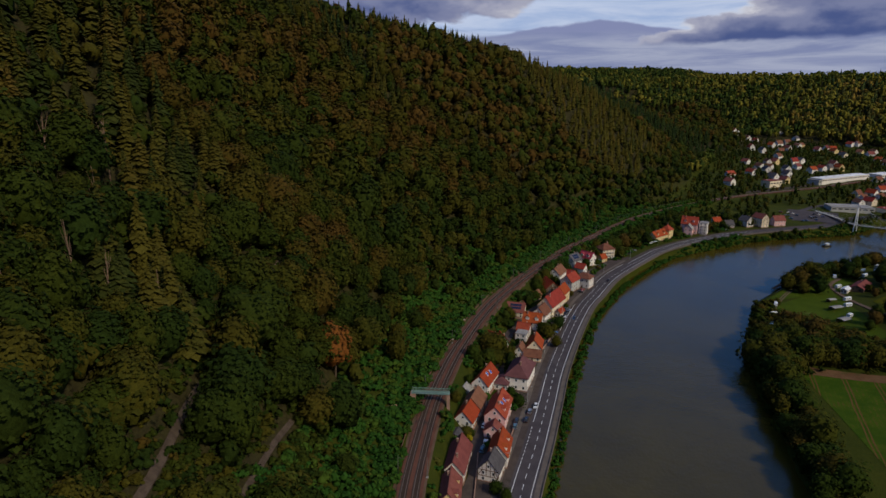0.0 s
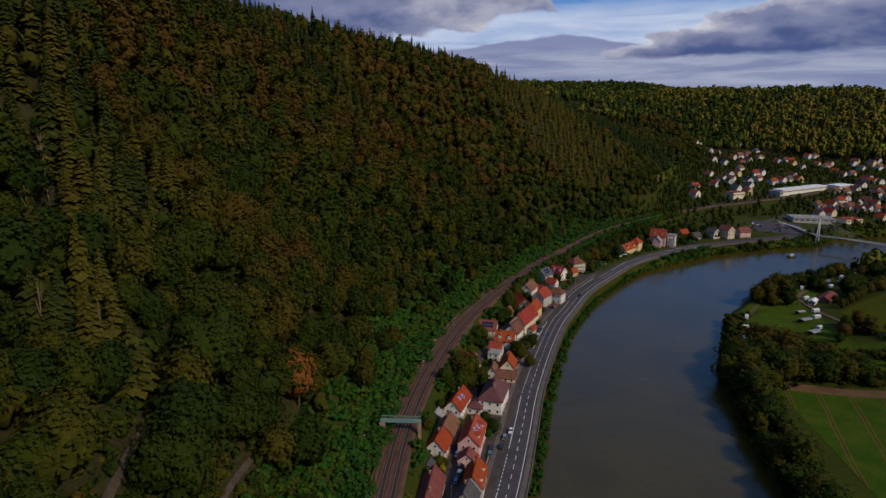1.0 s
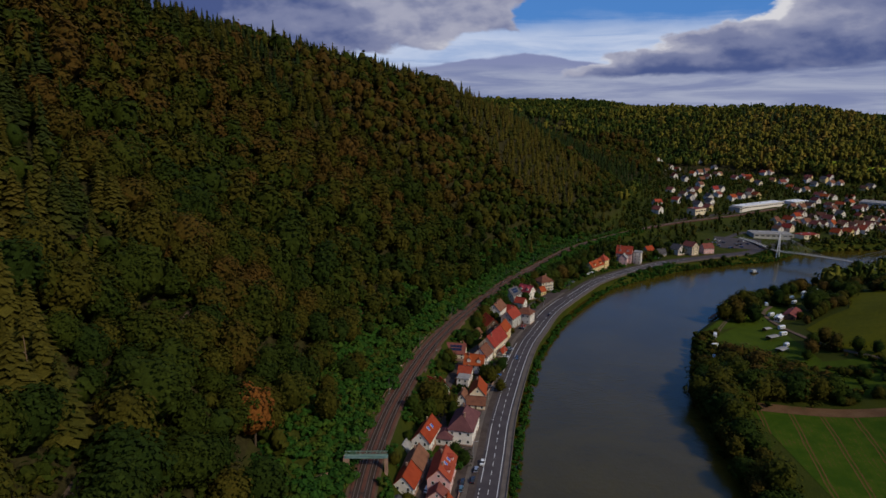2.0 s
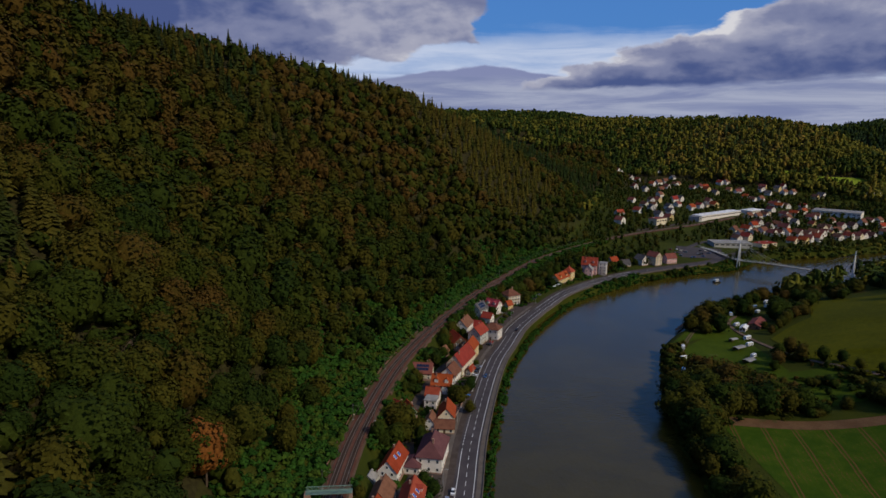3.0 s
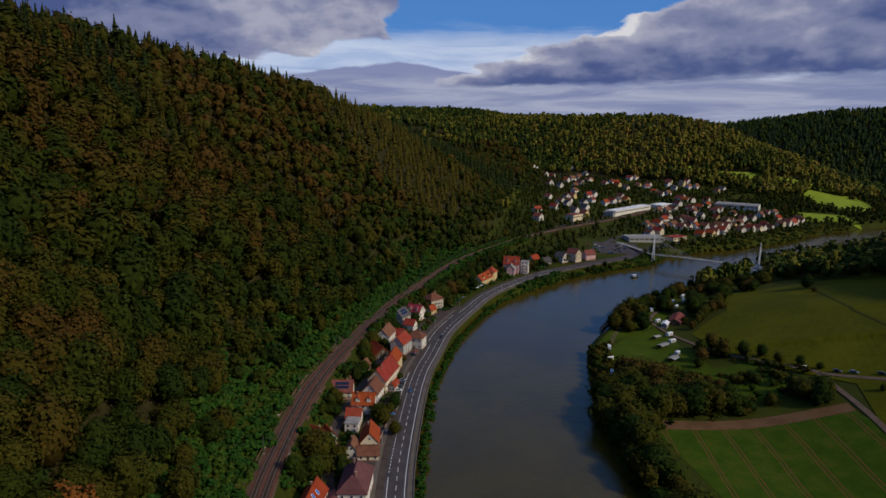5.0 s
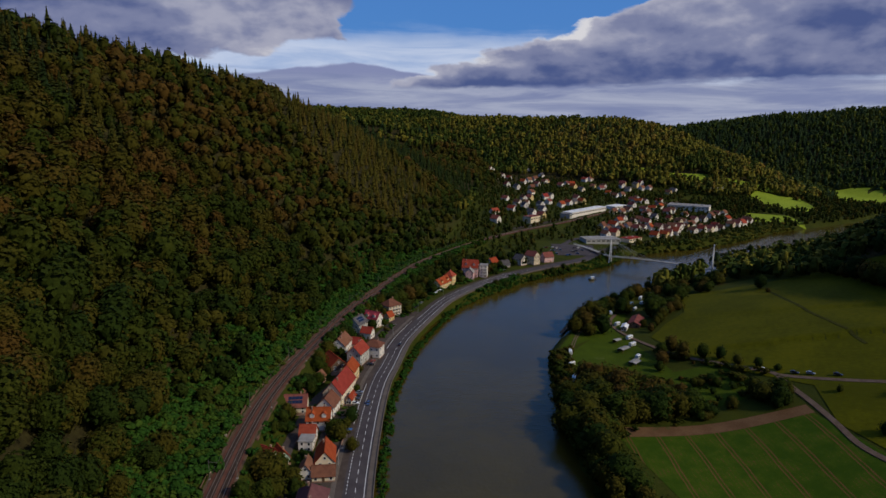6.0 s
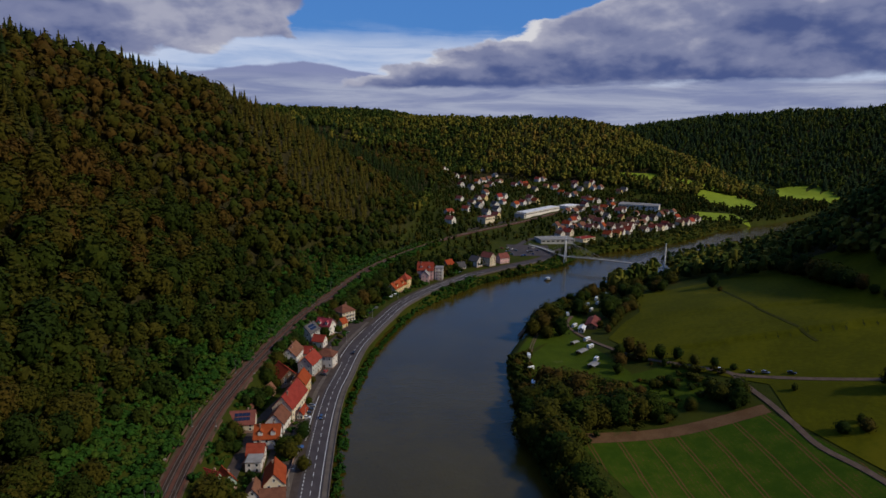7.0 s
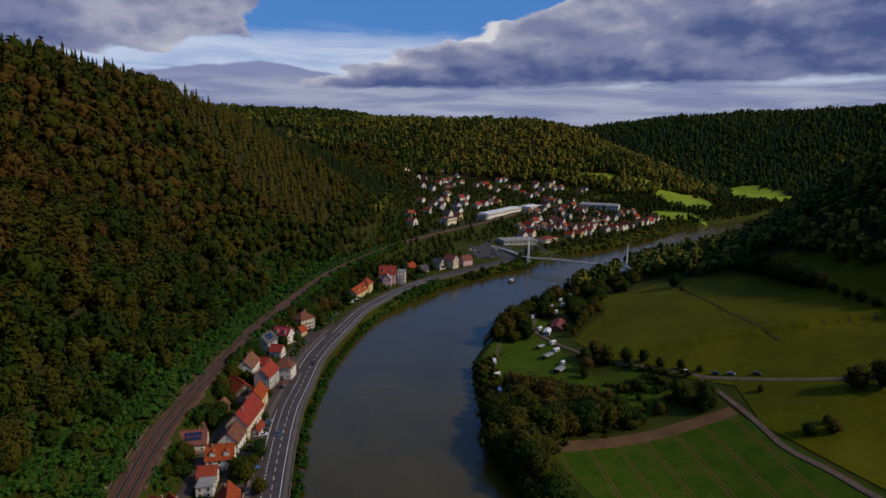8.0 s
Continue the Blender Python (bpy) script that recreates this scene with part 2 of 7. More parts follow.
MAT = dict(
    ground=ground_material(),
    asphalt=material("asphalt", (0.052, 0.045, 0.048), (0.074, 0.064, 0.067), 0.15, 0.9, 0.2, 4.0, third=(0.044, 0.039, 0.042)),
    street=material("old_street", (0.052, 0.040, 0.035), (0.080, 0.062, 0.053), 0.2, 0.92, 0.3, 3.0, third=(0.038, 0.034, 0.026)),
    paving=material("kerb_concrete", (0.095, 0.078, 0.066), (0.135, 0.112, 0.095), 0.3, 0.9, 0.3, 5.0),
    white=material("road_paint", (0.52, 0.52, 0.52), (0.68, 0.68, 0.67), 0.8, 0.7, 0.1, 6.0),
    ballast=material("track_ballast", (0.096, 0.040, 0.027), (0.138, 0.060, 0.041), 0.25, 0.95, 0.9, 2.5, third=(0.045, 0.032, 0.027)),
    verge=material("gravel_verge", (0.090, 0.060, 0.036), (0.130, 0.085, 0.055), 0.2, 0.95, 0.8, 1.8, third=(0.055, 0.055, 0.025), third_at=0.6),
    rail=plain("rail_steel", (0.20, 0.145, 0.115), 0.5, 0.3),
    oily=material("oily_ballast", (0.040, 0.026, 0.020), (0.062, 0.038, 0.028), 0.3, 0.95, 0.7, 2.5),
    sleeper=material("sleeper", (0.042, 0.031, 0.025), (0.066, 0.050, 0.040), 0.8, 0.9, 0.4, 6.0),
    water=water_material(),
    dirt=material("dirt_track", (0.052, 0.038, 0.028), (0.086, 0.063, 0.047), 0.3, 0.95, 0.5, 2.0, third=(0.09, 0.085, 0.03)),
    bark=material("bark", (0.055, 0.038, 0.026), (0.11, 0.08, 0.056), 0.9, 0.95, 0.6, 5.0),
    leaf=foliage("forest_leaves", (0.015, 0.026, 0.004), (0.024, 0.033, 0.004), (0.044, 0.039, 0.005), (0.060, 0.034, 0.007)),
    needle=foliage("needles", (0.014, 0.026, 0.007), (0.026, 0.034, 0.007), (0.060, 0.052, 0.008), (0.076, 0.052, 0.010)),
    # brighter copy of the forest leaves: far sunlight is put into the colour
    sunlit_far_leaf=foliage("sunlit_far_leaves", (0.022, 0.040, 0.008), (0.044, 0.060, 0.009), (0.138, 0.122, 0.017), (0.172, 0.115, 0.022), grain=0.35),
    # cloud shade and haze over the far hills are put into this colour
    hazy_dark_needle=foliage("hazy_dark_needles", (0.018, 0.036, 0.014), (0.026, 0.044, 0.015), (0.042, 0.056, 0.014), (0.060, 0.060, 0.016), grain=0.35),
    scrub=foliage("scrub_leaves", (0.015, 0.046, 0.007), (0.022, 0.060, 0.008), (0.040, 0.066, 0.008), (0.056, 0.054, 0.010), grain=1.6),
    leaf_one=foliage("tree_leaves", (0.013, 0.026, 0.004), (0.024, 0.036, 0.004), (0.044, 0.041, 0.005), (0.062, 0.038, 0.008), True),
    rust=foliage("rust_leaves", (0.122, 0.044, 0.010), (0.136, 0.049, 0.011), (0.152, 0.056, 0.012), (0.17, 0.063, 0.013), True),
)

# ---- plan: river, road, railway, hills ----
def smooth_line(pts, step=6.0):
    """A rounded line through the points of the plan, with an even step."""
    p = np.array(pts, float)
    q = np.vstack([2 * p[0] - p[1], p, 2 * p[-1] - p[-2]])
    out = []
    for i in range(1, len(q) - 2):
        a, b, c, d = q[i - 1], q[i], q[i + 1], q[i + 2]
        n = max(2, int(np.linalg.norm(c - b) / 3))
        t = np.linspace(0, 1, n, endpoint=False)[:, None]
        out.append(0.5 * (2 * b + (c - a) * t + (2 * a - 5 * b + 4 * c - d) * t ** 2 + (3 * b - a - 3 * c + d) * t ** 3))
    out = np.vstack(out + [p[-1:]])
    s = np.concatenate([[0], np.cumsum(np.linalg.norm(np.diff(out[:, :2], axis=0), axis=1))])
    k = np.arange(0, s[-1], step)
    return np.stack([np.interp(k, s, out[:, j]) for j in range(out.shape[1])], 1)


def offset_line(line, d):
    """The line moved d metres to its left."""
    t = np.gradient(line[:, :2], axis=0)
    t /= np.linalg.norm(t, axis=1)[:, None]
    r = line.copy()
    r[:, 0] -= t[:, 1] * d
    r[:, 1] += t[:, 0] * d
    return r


def side(x, y, line):
    """Signed distance to a line (left of its course is positive) and the length along it."""
    x, y = np.atleast_1d(np.asarray(x, float)), np.atleast_1d(np.asarray(y, float))
    best, sgn, along = np.full(x.shape, 1e18), np.ones(x.shape), np.zeros(x.shape)
    run, last = 0.0, len(line) - 2
    for i in range(len(line) - 1):
        ax, ay = line[i][:2]
        dx, dy = line[i + 1][0] - ax, line[i + 1][1] - ay
        ll = dx * dx + dy * dy
        t = ((x - ax) * dx + (y - ay) * dy) / ll
        tc = np.clip(t, 0, 1)
        d2 = (x - ax - tc * dx) ** 2 + (y - ay - tc * dy) ** 2
        m = d2 < best
        best = np.where(m, d2, best)
        sgn = np.where(m, np.where(dx * (y - ay) - dy * (x - ax) >= 0, 1.0, -1.0), sgn)
        along = np.where(m, run + tc * ll ** 0.5, along)
        run += ll ** 0.5
    return np.sqrt(best) * sgn, along


ROAD_EDGE = smooth_line([(-60, -500), (-30, -150), (2, 60), (20, 140), (33, 186), (43.6, 219), (53.8, 252.5), (64.9, 289), (85.2, 344), (101, 381.5), (113.4, 404.4),
                         (134, 442), (154.8, 470.7), (176.2, 497.5), (201.8, 527.4), (239.4, 558), (284, 586), (328, 604), (370, 618), (414, 632), (446, 652), (500, 684), (560, 706), (640, 722)])
SHORE_L = smooth_line([(-50, -500), (-12, -150), (20, 60), (35, 150), (44, 203), (50, 226), (61, 264), (73, 302), (90, 347), (113, 397), (146, 455),
                       (190, 511), (236, 545), (287, 575), (330, 597), (384, 613), (434, 624), (487, 658), (554, 671), (603, 673), (672, 687), (741, 707), (850, 745), (1100, 790), (1500, 900)], 12)
SHORE_R = smooth_line([(60, -500), (90, -150), (122, 100), (138, 197), (150, 240), (161, 282), (175, 318), (188, 345), (206, 380), (226, 411), (258, 440), (274, 453),
                       (308, 479), (367, 509), (432, 535), (490, 548), (532, 564), (600, 588), (700, 606), (850, 640), (1100, 690), (1500, 800)], 12)
RAIL = smooth_line([(-40, -500), (-22, -150), (-14, 60), (-11, 130), (-9, 172), (-6, 202), (-1, 238), (7, 275), (15, 303), (23, 328), (35, 360), (52, 396),
                    (70, 429), (91, 465), (116, 504), (143, 540), (180, 590), (222, 639), (311, 715), (394, 770), (526, 837), (657, 912), (900, 1010), (1200, 1080)])
FOOT = smooth_line([(-46, -500), (-29, -150), (-21, 60), (-18, 130), (-16, 172), (-13, 203), (-8, 240), (0, 278), (8, 307), (16, 332), (28, 364), (45, 400),
                    (63, 433), (84, 470), (109, 509), (136, 545), (172, 596), (214, 646), (285, 738), (352, 835), (425, 950), (500, 1060), (575, 1160), (640, 1290), (620, 1500)], 12)
FOOT_CAP = ((0, 236), (640, 229), (1040, 215), (1200, 200), (1350, 167), (1480, 145), (1610, 112), (1740, 72), (1860, 45), (2100, 120))
RIDGE_FAR = ((150, 2060, 215), (400, 2020, 212), (700, 1960, 200))
RIDGE_SUNNY = ((540, 1800, 182), (785, 1690, 184), (997, 1560, 183), (1090, 1425, 176), (1130, 1255, 118), (1150, 1085, 45))
RIDGE_RIGHT = ((1500, 2000, 150), (1560, 1815, 165), (1780, 1580, 212), (1968, 1320, 232), (2119, 1031, 250), (2200, 600, 260), (1900, 0, 270))


def softplus(v, k):
    return np.logaddexp(0, v / k) * k


def smin(a, b, k):
    return -np.logaddexp(-a / k, -b / k) * k


def smax(a, b, k):
    return np.logaddexp(a / k, b / k) * k


def ease(v, lo, hi):
    t = np.clip((v - lo) / (hi - lo), 0, 1)
    return t * t * (3 - 2 * t)


def ridge(x, y, crest, slope):
    best = np.full(np.shape(x), -1e9)
    for (ax, ay, az), (bx, by, bz) in zip(crest, crest[1:]):
        dx, dy = bx - ax, by - ay
        t = np.clip(((x - ax) * dx + (y - ay) * dy) / (dx * dx + dy * dy), 0, 1)
        d = np.hypot(x - ax - t * dx, y - ay - t * dy)
        best = np.maximum(best, az + t * (bz - az) - slope * softplus(d - 60, 40))
    return best


def lumps(x, y, size, seed=0.0):
    a = np.sin(x / size + 1.3 * np.sin(y / size * 0.83 + seed) + seed) + np.sin(y / size * 1.17 + 1.1 * np.sin(x / size * 0.71 - seed) + 2 * seed)
    return a * 0.5


def height(x, y):
    """The ground's height over the river."""
    x, y = np.atleast_1d(np.asarray(x, float)), np.atleast_1d(np.asarray(y, float))
    dl, sl = side(x, y, SHORE_L)
    dr, sr = side(x, y, SHORE_R)
    dr = -dr
    da, sa = side(x, y, RAIL)
    df, sf = side(x, y, FOOT)
    # the bank with road and houses
    floor = 7.7 * ease(dl, -0.5, 6) + 0.05 * np.clip(dl - 25, 0, 175) + 0.10 * np.clip(dl - 200, 0, 450) * (1 - 0.85 * ease(x, 650, 950))
    dam = 18.0 - (1.5 - 1.1 * ease(sa, 1150, 1300)) * np.clip(np.abs(da) - 6.5, 0, None)
    dam = np.where(da > 0, 18.0 - 0.25 * np.clip(np.abs(da) - 6.0, 0, None), dam)
    left = np.maximum(floor, np.minimum(dam, 18.0) + 0.0)
    left = np.where((da < 7.5) & (da > -6.5), 18.0, left)
    cap = np.interp(sf, [c[0] for c in FOOT_CAP], [c[1] for c in FOOT_CAP])
    rise = softplus(df - 3, 3) * (1.0 - 0.12 * ease(sf, 780, 1000) - 0.25 * ease(sf, 1250, 1700))
    hill = smin(rise, np.maximum(cap - 25, 10), 22)
    hill = hill + np.clip(df, 0, 60) / 60 * (4 * lumps(x, y, 38) + 3 * lumps(x, y, 90, 2.0))
    left = left + np.where(df > 0, np.maximum(hill, 0), 0)
    # the bank with camp site, field and meadow
    d0 = np.interp(sr, [0, 700, 860, 1000, 1130, 1240, 1400], [75, 72, 70, 50, 30, 16, 20])
    right = 4.3 * ease(dr, 0, 7) + smin(0.27 * softplus(dr - d0, 10), 45 + 0.06 * dr, 10)
    n5 = 0.51 * (x - 434) - 0.86 * (y - 372)
    right = right + ease(x, 400, 570) * smin(0.78 * softplus(n5, 14), np.full_like(x, 98.0), 22)
    h = np.where(dl > 0, left, np.where(dr > 0, right, -3.0))
    for crest, slope in ((RIDGE_FAR, 0.3), (RIDGE_SUNNY, 0.46), (RIDGE_RIGHT, 0.42)):
        r = ridge(x, y, crest, slope) + 5 * lumps(x, y, 120, 1.0)
        h = np.where((dl > 150) | (x > 1100), smax(h, r, 9), h)
    return h




# forest tracks on the slope
TRACKS = [smooth_line([(-66, 100), (-67, 121), (-68, 136), (-70, 158), (-70, 184), (-70, 215), (-69, 248), (-68, 262)], 2), smooth_line([(-52, 140), (-51, 156), (-50, 170), (-48, 184)], 2)]


def mesh_object(name, verts, faces, mats, parent=None, smooth=False):
    me = bpy.data.meshes.new(name)
    me.from_pydata([tuple(map(float, v)) for v in verts], [], [tuple(map(int, f)) for f in faces])
    me.update()
    for m in mats if isinstance(mats, (list, tuple)) else [mats]:
        me.materials.append(m)
    if smooth:
        me.polygons.foreach_set("use_smooth", [True] * len(me.polygons))
    ob = new(name, me)
    if parent:
        ob.parent = parent
    return ob


def graded(lo, hi, step, far_lo, far_hi):
    core = list(np.arange(lo, hi + 0.1, step))
    a, s = [], step
    while (a[-1] if a else lo) > far_lo:
        s = min(s * 1.13, 130)
        a.append((a[-1] if a else lo) - s)
    b, s = [], step
    while (b[-1] if b else hi) < far_hi:
        s = min(s * 1.13, 130)
        b.append((b[-1] if b else hi) + s)
    return np.array(a[::-1] + core + b)


GRID = {}


def sheet_height(x, y):
    """Heights on the built ground sheet."""
    x, y = np.atleast_1d(np.asarray(x, float)), np.atleast_1d(np.asarray(y, float))
    gx, gy, gz = GRID["x"], GRID["y"], GRID["z"]
    i = np.clip(np.searchsorted(gx, x) - 1, 0, len(gx) - 2)
    j = np.clip(np.searchsorted(gy, y) - 1, 0, len(gy) - 2)
    u, v = (x - gx[i]) / (gx[i + 1] - gx[i]), (y - gy[j]) / (gy[j + 1] - gy[j])
    return gz[j, i] * (1 - u) * (1 - v) + gz[j, i + 1] * u * (1 - v) + gz[j + 1, i] * (1 - u) * v + gz[j + 1, i + 1] * u * v


def ground_at(x, y):
    return float(sheet_height(x, y)[0])


def build_ground():
    gx, gy = graded(-150, 640, 4.5, -4500, 4700), graded(100, 760, 4.5, -4500, 4700)
    X, Y = np.meshgrid(gx, gy)
    Z = height(X.ravel(), Y.ravel())
    V = np.stack([X.ravel(), Y.ravel(), Z], 1)
    nx, ny = len(gx), len(gy)
    i, j = np.meshgrid(np.arange(nx - 1), np.arange(ny - 1))
    a = (j * nx + i).ravel()
    F = np.stack([a, a + 1, a + nx + 1, a + nx], 1)
    GRID.update(x=gx, y=gy, z=Z.reshape(ny, nx))
    ob = mesh_object("ground", V, F, MAT["ground"], smooth=True)
    return tagged(ob, "grassy valley floor and wooded slopes of a river valley", "ground", kind="structure")


def ribbon(name, line, left, right, z, mat, lift=0.0, thick=0.0, parent=None, drape=False):
    """A strip along a line, from `left` to `right` metres left of it."""
    a, b = offset_line(line, left), offset_line(line, right)
    if drape:
        za, zb = sheet_height(a[:, 0], a[:, 1]) + lift, sheet_height(b[:, 0], b[:, 1]) + lift
    else:
        zc = line[:, 2] if line.shape[1] > 2 else np.full(len(line), float(z))
        za = zb = zc + lift
    n = len(line)
    V = [(*a[k, :2], za[k]) for k in range(n)] + [(*b[k, :2], zb[k]) for k in range(n)]
    F = [(k, n + k, n + k + 1, k + 1) for k in range(n - 1)]
    if thick:
        V += [(*a[k, :2], za[k] - thick) for k in range(n)] + [(*b[k, :2], zb[k] - thick) for k in range(n)]
        F += [(k, k + 1, 2 * n + k + 1, 2 * n + k) for k in range(n - 1)]
        F += [(n + k, 3 * n + k, 3 * n + k + 1, n + k + 1) for k in range(n - 1)]
        F += [(0, 2 * n, 3 * n, n), (n - 1, 2 * n - 1, 4 * n - 1, 3 * n - 1)]
    return mesh_object(name, V, F, mat, parent)


ground = build_ground()


def build_water():
    a, b = offset_line(SHORE_L, 4), offset_line(SHORE_R, -4)
    n = 160
    A = np.stack([np.interp(np.linspace(0, 1, n), np.linspace(0, 1, len(a)), a[:, k]) for k in (0, 1)], 1)
    B = np.stack([np.interp(np.linspace(0, 1, n), np.linspace(0, 1, len(b)), b[:, k]) for k in (0, 1)], 1)
    V = [(*p, 0.0) for p in A] + [(*p, 0.0) for p in B]
    F = [(k, n + k, n + k + 1, k + 1) for k in range(n - 1)]
    return tagged(mesh_object("water", V, F, MAT["water"]), "calm brown-green river water reflecting the cloudy sky", "river", kind="structure")


water = build_water()


# ---- road and railway ----
road = tagged(ribbon("road", ROAD_EDGE, 8.3, -1.0, 7.85, MAT["asphalt"], 0.0, 0.3), "grey asphalt country road along the river", "road", kind="structure")
shoulder = tagged(ribbon("road_shoulder", ROAD_EDGE, 11.4, 8.3, 7.85, MAT["street"], 0.0, 0.3), "brown-grey parking strip beside the road", "road", kind="structure")
verge = tagged(ribbon("railway_verge", RAIL[:195], 5.8, -5.2, 18.0, MAT["verge"], 0.16, 0.4), "brown gravel verge beside the tracks", "verge", kind="structure")
ballast = tagged(ribbon("railway_bed", RAIL, 4.4, -4.4, 18.0, MAT["ballast"], 0.45, 0.6), "brown ballast bed of a double-track railway", "railway bed", kind="structure")
for off in (-2.03, 2.03):
    tagged(ribbon("track_panel", RAIL, off + 1.3, off - 1.3, 18.0, MAT["oily"], 0.47, 0.1), "dark oil-stained ballast between the rails", "railway bed", kind="structure")
for off in (-2.75, -1.3, 1.3, 2.75):
    tagged(ribbon("rail", RAIL, off + 0.09, off - 0.09, 18.0, MAT["rail"], 0.68, 0.14), "worn steel running rail on the track bed", "rail", group="rails of the railway", kind="structure")


# pavement, low wall and railing on the river side
pavement = tagged(ribbon("pavement", ROAD_EDGE, -1.0, -3.4, 7.85, MAT["paving"], 0.12, 0.5), "pale brown riverside footway beside the road", "pavement", kind="structure")
kerb_wall = tagged(ribbon("trim", ROAD_EDGE, -3.4, -3.75, 7.85, MAT["paving"], 0.55, 1.2), "low weathered wall along the footway", "wall", kind="structure")
side_walk = tagged(ribbon("pavement", ROAD_EDGE[95:172], 13.4, 11.4, 7.85, MAT["paving"], 0.08, 0.4), "pale footway in front of the houses", "pavement", kind="structure")


def stretch(line, s0, s1):
    d = np.concatenate([[0], np.cumsum(np.linalg.norm(np.diff(line[:, :2], axis=0), axis=1))])
    k = (d >= s0) & (d <= s1)
    return line[k]


def road_point(s, off):
    d = np.concatenate([[0], np.cumsum(np.linalg.norm(np.diff(ROAD_EDGE[:, :2], axis=0), axis=1))])
    i = min(max(int(np.searchsorted(d, s)) - 1, 0), len(d) - 2)
    f = (s - d[i]) / (d[i + 1] - d[i])
    p, q = ROAD_EDGE[i, :2], ROAD_EDGE[i + 1, :2]
    t = (q - p) / np.linalg.norm(q - p)
    c = p + (q - p) * f
    return float(c[0] - t[1] * off), float(c[1] + t[0] * off), math.degrees(math.atan2(t[1], t[0]))


def road_s(x, y):
    return float(side(x, y, ROAD_EDGE)[1][0])


part_z = 7.85
S0 = road_s(20, 140)
for nm, off, lo, hi in (("edge_line", 0.0, S0, S0 + 560), ("edge_line", 7.0, S0, S0 + 70), ("edge_line", 7.0, S0 + 98, S0 + 150), ("edge_line", 9.9, S0 + 205, S0 + 258), ("edge_line", 9.5, S0 + 305, S0 + 370), ("edge_line", 7.0, S0 + 372, S0 + 560)):
    ln = stretch(ROAD_EDGE, lo, hi)
    ob = ribbon(nm, ln, off + 0.13, off - 0.13, part_z, MAT["white"], 0.012, 0.0, road)


def dash_mesh(L, W):
    me = bpy.data.meshes.new("lane_dash")
    me.from_pydata([(-L / 2, -W / 2, 0), (L / 2, -W / 2, 0), (L / 2, W / 2, 0), (-L / 2, W / 2, 0), (-L / 2, -W / 2, -0.02), (L / 2, -W / 2, -0.02), (L / 2, W / 2, -0.02), (-L / 2, W / 2, -0.02)], [],
                   [(0, 1, 2, 3), (0, 4, 5, 1), (1, 5, 6, 2), (2, 6, 7, 3), (3, 7, 4, 0)])
    me.materials.append(MAT["white"])
    return me


LONG_DASH, SHORT_DASH = dash_mesh(3.2, 0.22), dash_mesh(1.3, 0.30)
for k in range(88):
    x, y, a = road_point(S0 + 6.6 * k, 3.5)
    d = new("lane_dash", LONG_DASH)
    d.parent = road
    d.matrix_basis = pose(x, y, part_z + 0.014, 0, 0, a)
for lo, hi in ((70, 98), (150, 305)):
    for k in range(int((hi - lo) / 2.6)):
        x, y, a = road_point(S0 + lo + 2.6 * k, 7.0)
        d = new("lane_dash", SHORT_DASH)
        d.parent = road
        d.matrix_basis = pose(x, y, part_z + 0.014, 0, 0, a)

# the narrow street between the two rows of houses, and its yards
STREET = smooth_line([(10, 150), (12.5, 180), (15, 205), (17.5, 228), (23, 248), (31, 262), (31, 280), (33.5, 300), (37, 318), (43, 334), (51, 352), (60, 370), (75, 390), (84, 408), (93, 424), (101, 436), (112, 448), (124, 466), (136, 480), (150, 492)], 4)
street = tagged(ribbon("road", STREET, 2.6, -2.6, 0, MAT["street"], 0.22, 0.5, drape=True), "narrow brown-grey village street between the houses", "street", kind="structure")
yards = tagged(ribbon("pavement", stretch(ROAD_EDGE, S0 - 30, S0 + 395), 24.0, 12.0, 0, MAT["street"], 0.14, 0.3, drape=True), "paved yards and parking spaces by the road", "pavement", kind="structure")
for k, t in enumerate(TRACKS):
    tagged(ribbon("dirt_track", t, 0.85 - 0.2 * k, -0.85 + 0.2 * k, 0, MAT["dirt"], 0.35, 0.6, drape=True), "pale dirt track cut into the wooded slope", "track", kind="structure")
GRASS_STRIP = smooth_line([(172, 600), (200, 632), (255, 682), (312, 730), (352, 757)], 4)

# ---- houses of the far village: on the hillside, along its foot, by the river ----
HOUSES_UP = ((602, 1264), (604, 1235), (627, 1250), (635, 1232), (579, 1136), (700, 1334), (719, 1323), (741, 1275), (640, 1180), (665, 1200), (695, 1225), (626, 1120), (702, 1199), (588, 1113), (512, 1016), (518, 982), (481, 935), (516, 955),
             (440, 915), (415, 862), (586, 1055), (594, 1019), (577, 979), (548, 957), (528, 919), (586, 952), (610, 967), (630, 980), (505, 883), (718, 1160), (752, 1188), (750, 1160), (739, 1116), (807, 1202), (821, 1199), (797, 1156))
HOUSES_MID = ((807, 1141), (793, 1097), (777, 1056), (803, 1067), (855, 1134), (856, 1117), (884, 1126), (886, 1108), (901, 1103), (792, 1020), (790, 1001), (798, 994), (844, 1007), (925, 1072), (945, 1079), (663, 945), (654, 899), (689, 927),
              (692, 912), (736, 954), (727, 911), (752, 919), (785, 937), (757, 887), (713, 833), (687, 839), (697, 871), (651, 833), (638, 801), (619, 807), (588, 780), (594, 769), (605, 770), (616, 767), (623, 757))
HOUSES_LOW = ((633, 768), (644, 763), (655, 765), (664, 763), (675, 769), (685, 770), (589, 725), (619, 732), (634, 735), (713, 788), (673, 742), (690, 742), (705, 743), (735, 761), (732, 749), (743, 812), (767, 817), (808, 841),
              (843, 863), (819, 817), (775, 769), (789, 771), (813, 780), (837, 790), (549, 788), (544, 768), (574, 796), (603, 820), (631, 847), (538, 747), (522, 744), (575, 780), (500, 905), (545, 1010), (655, 1010), (770, 860), (700, 800), (655, 1150))


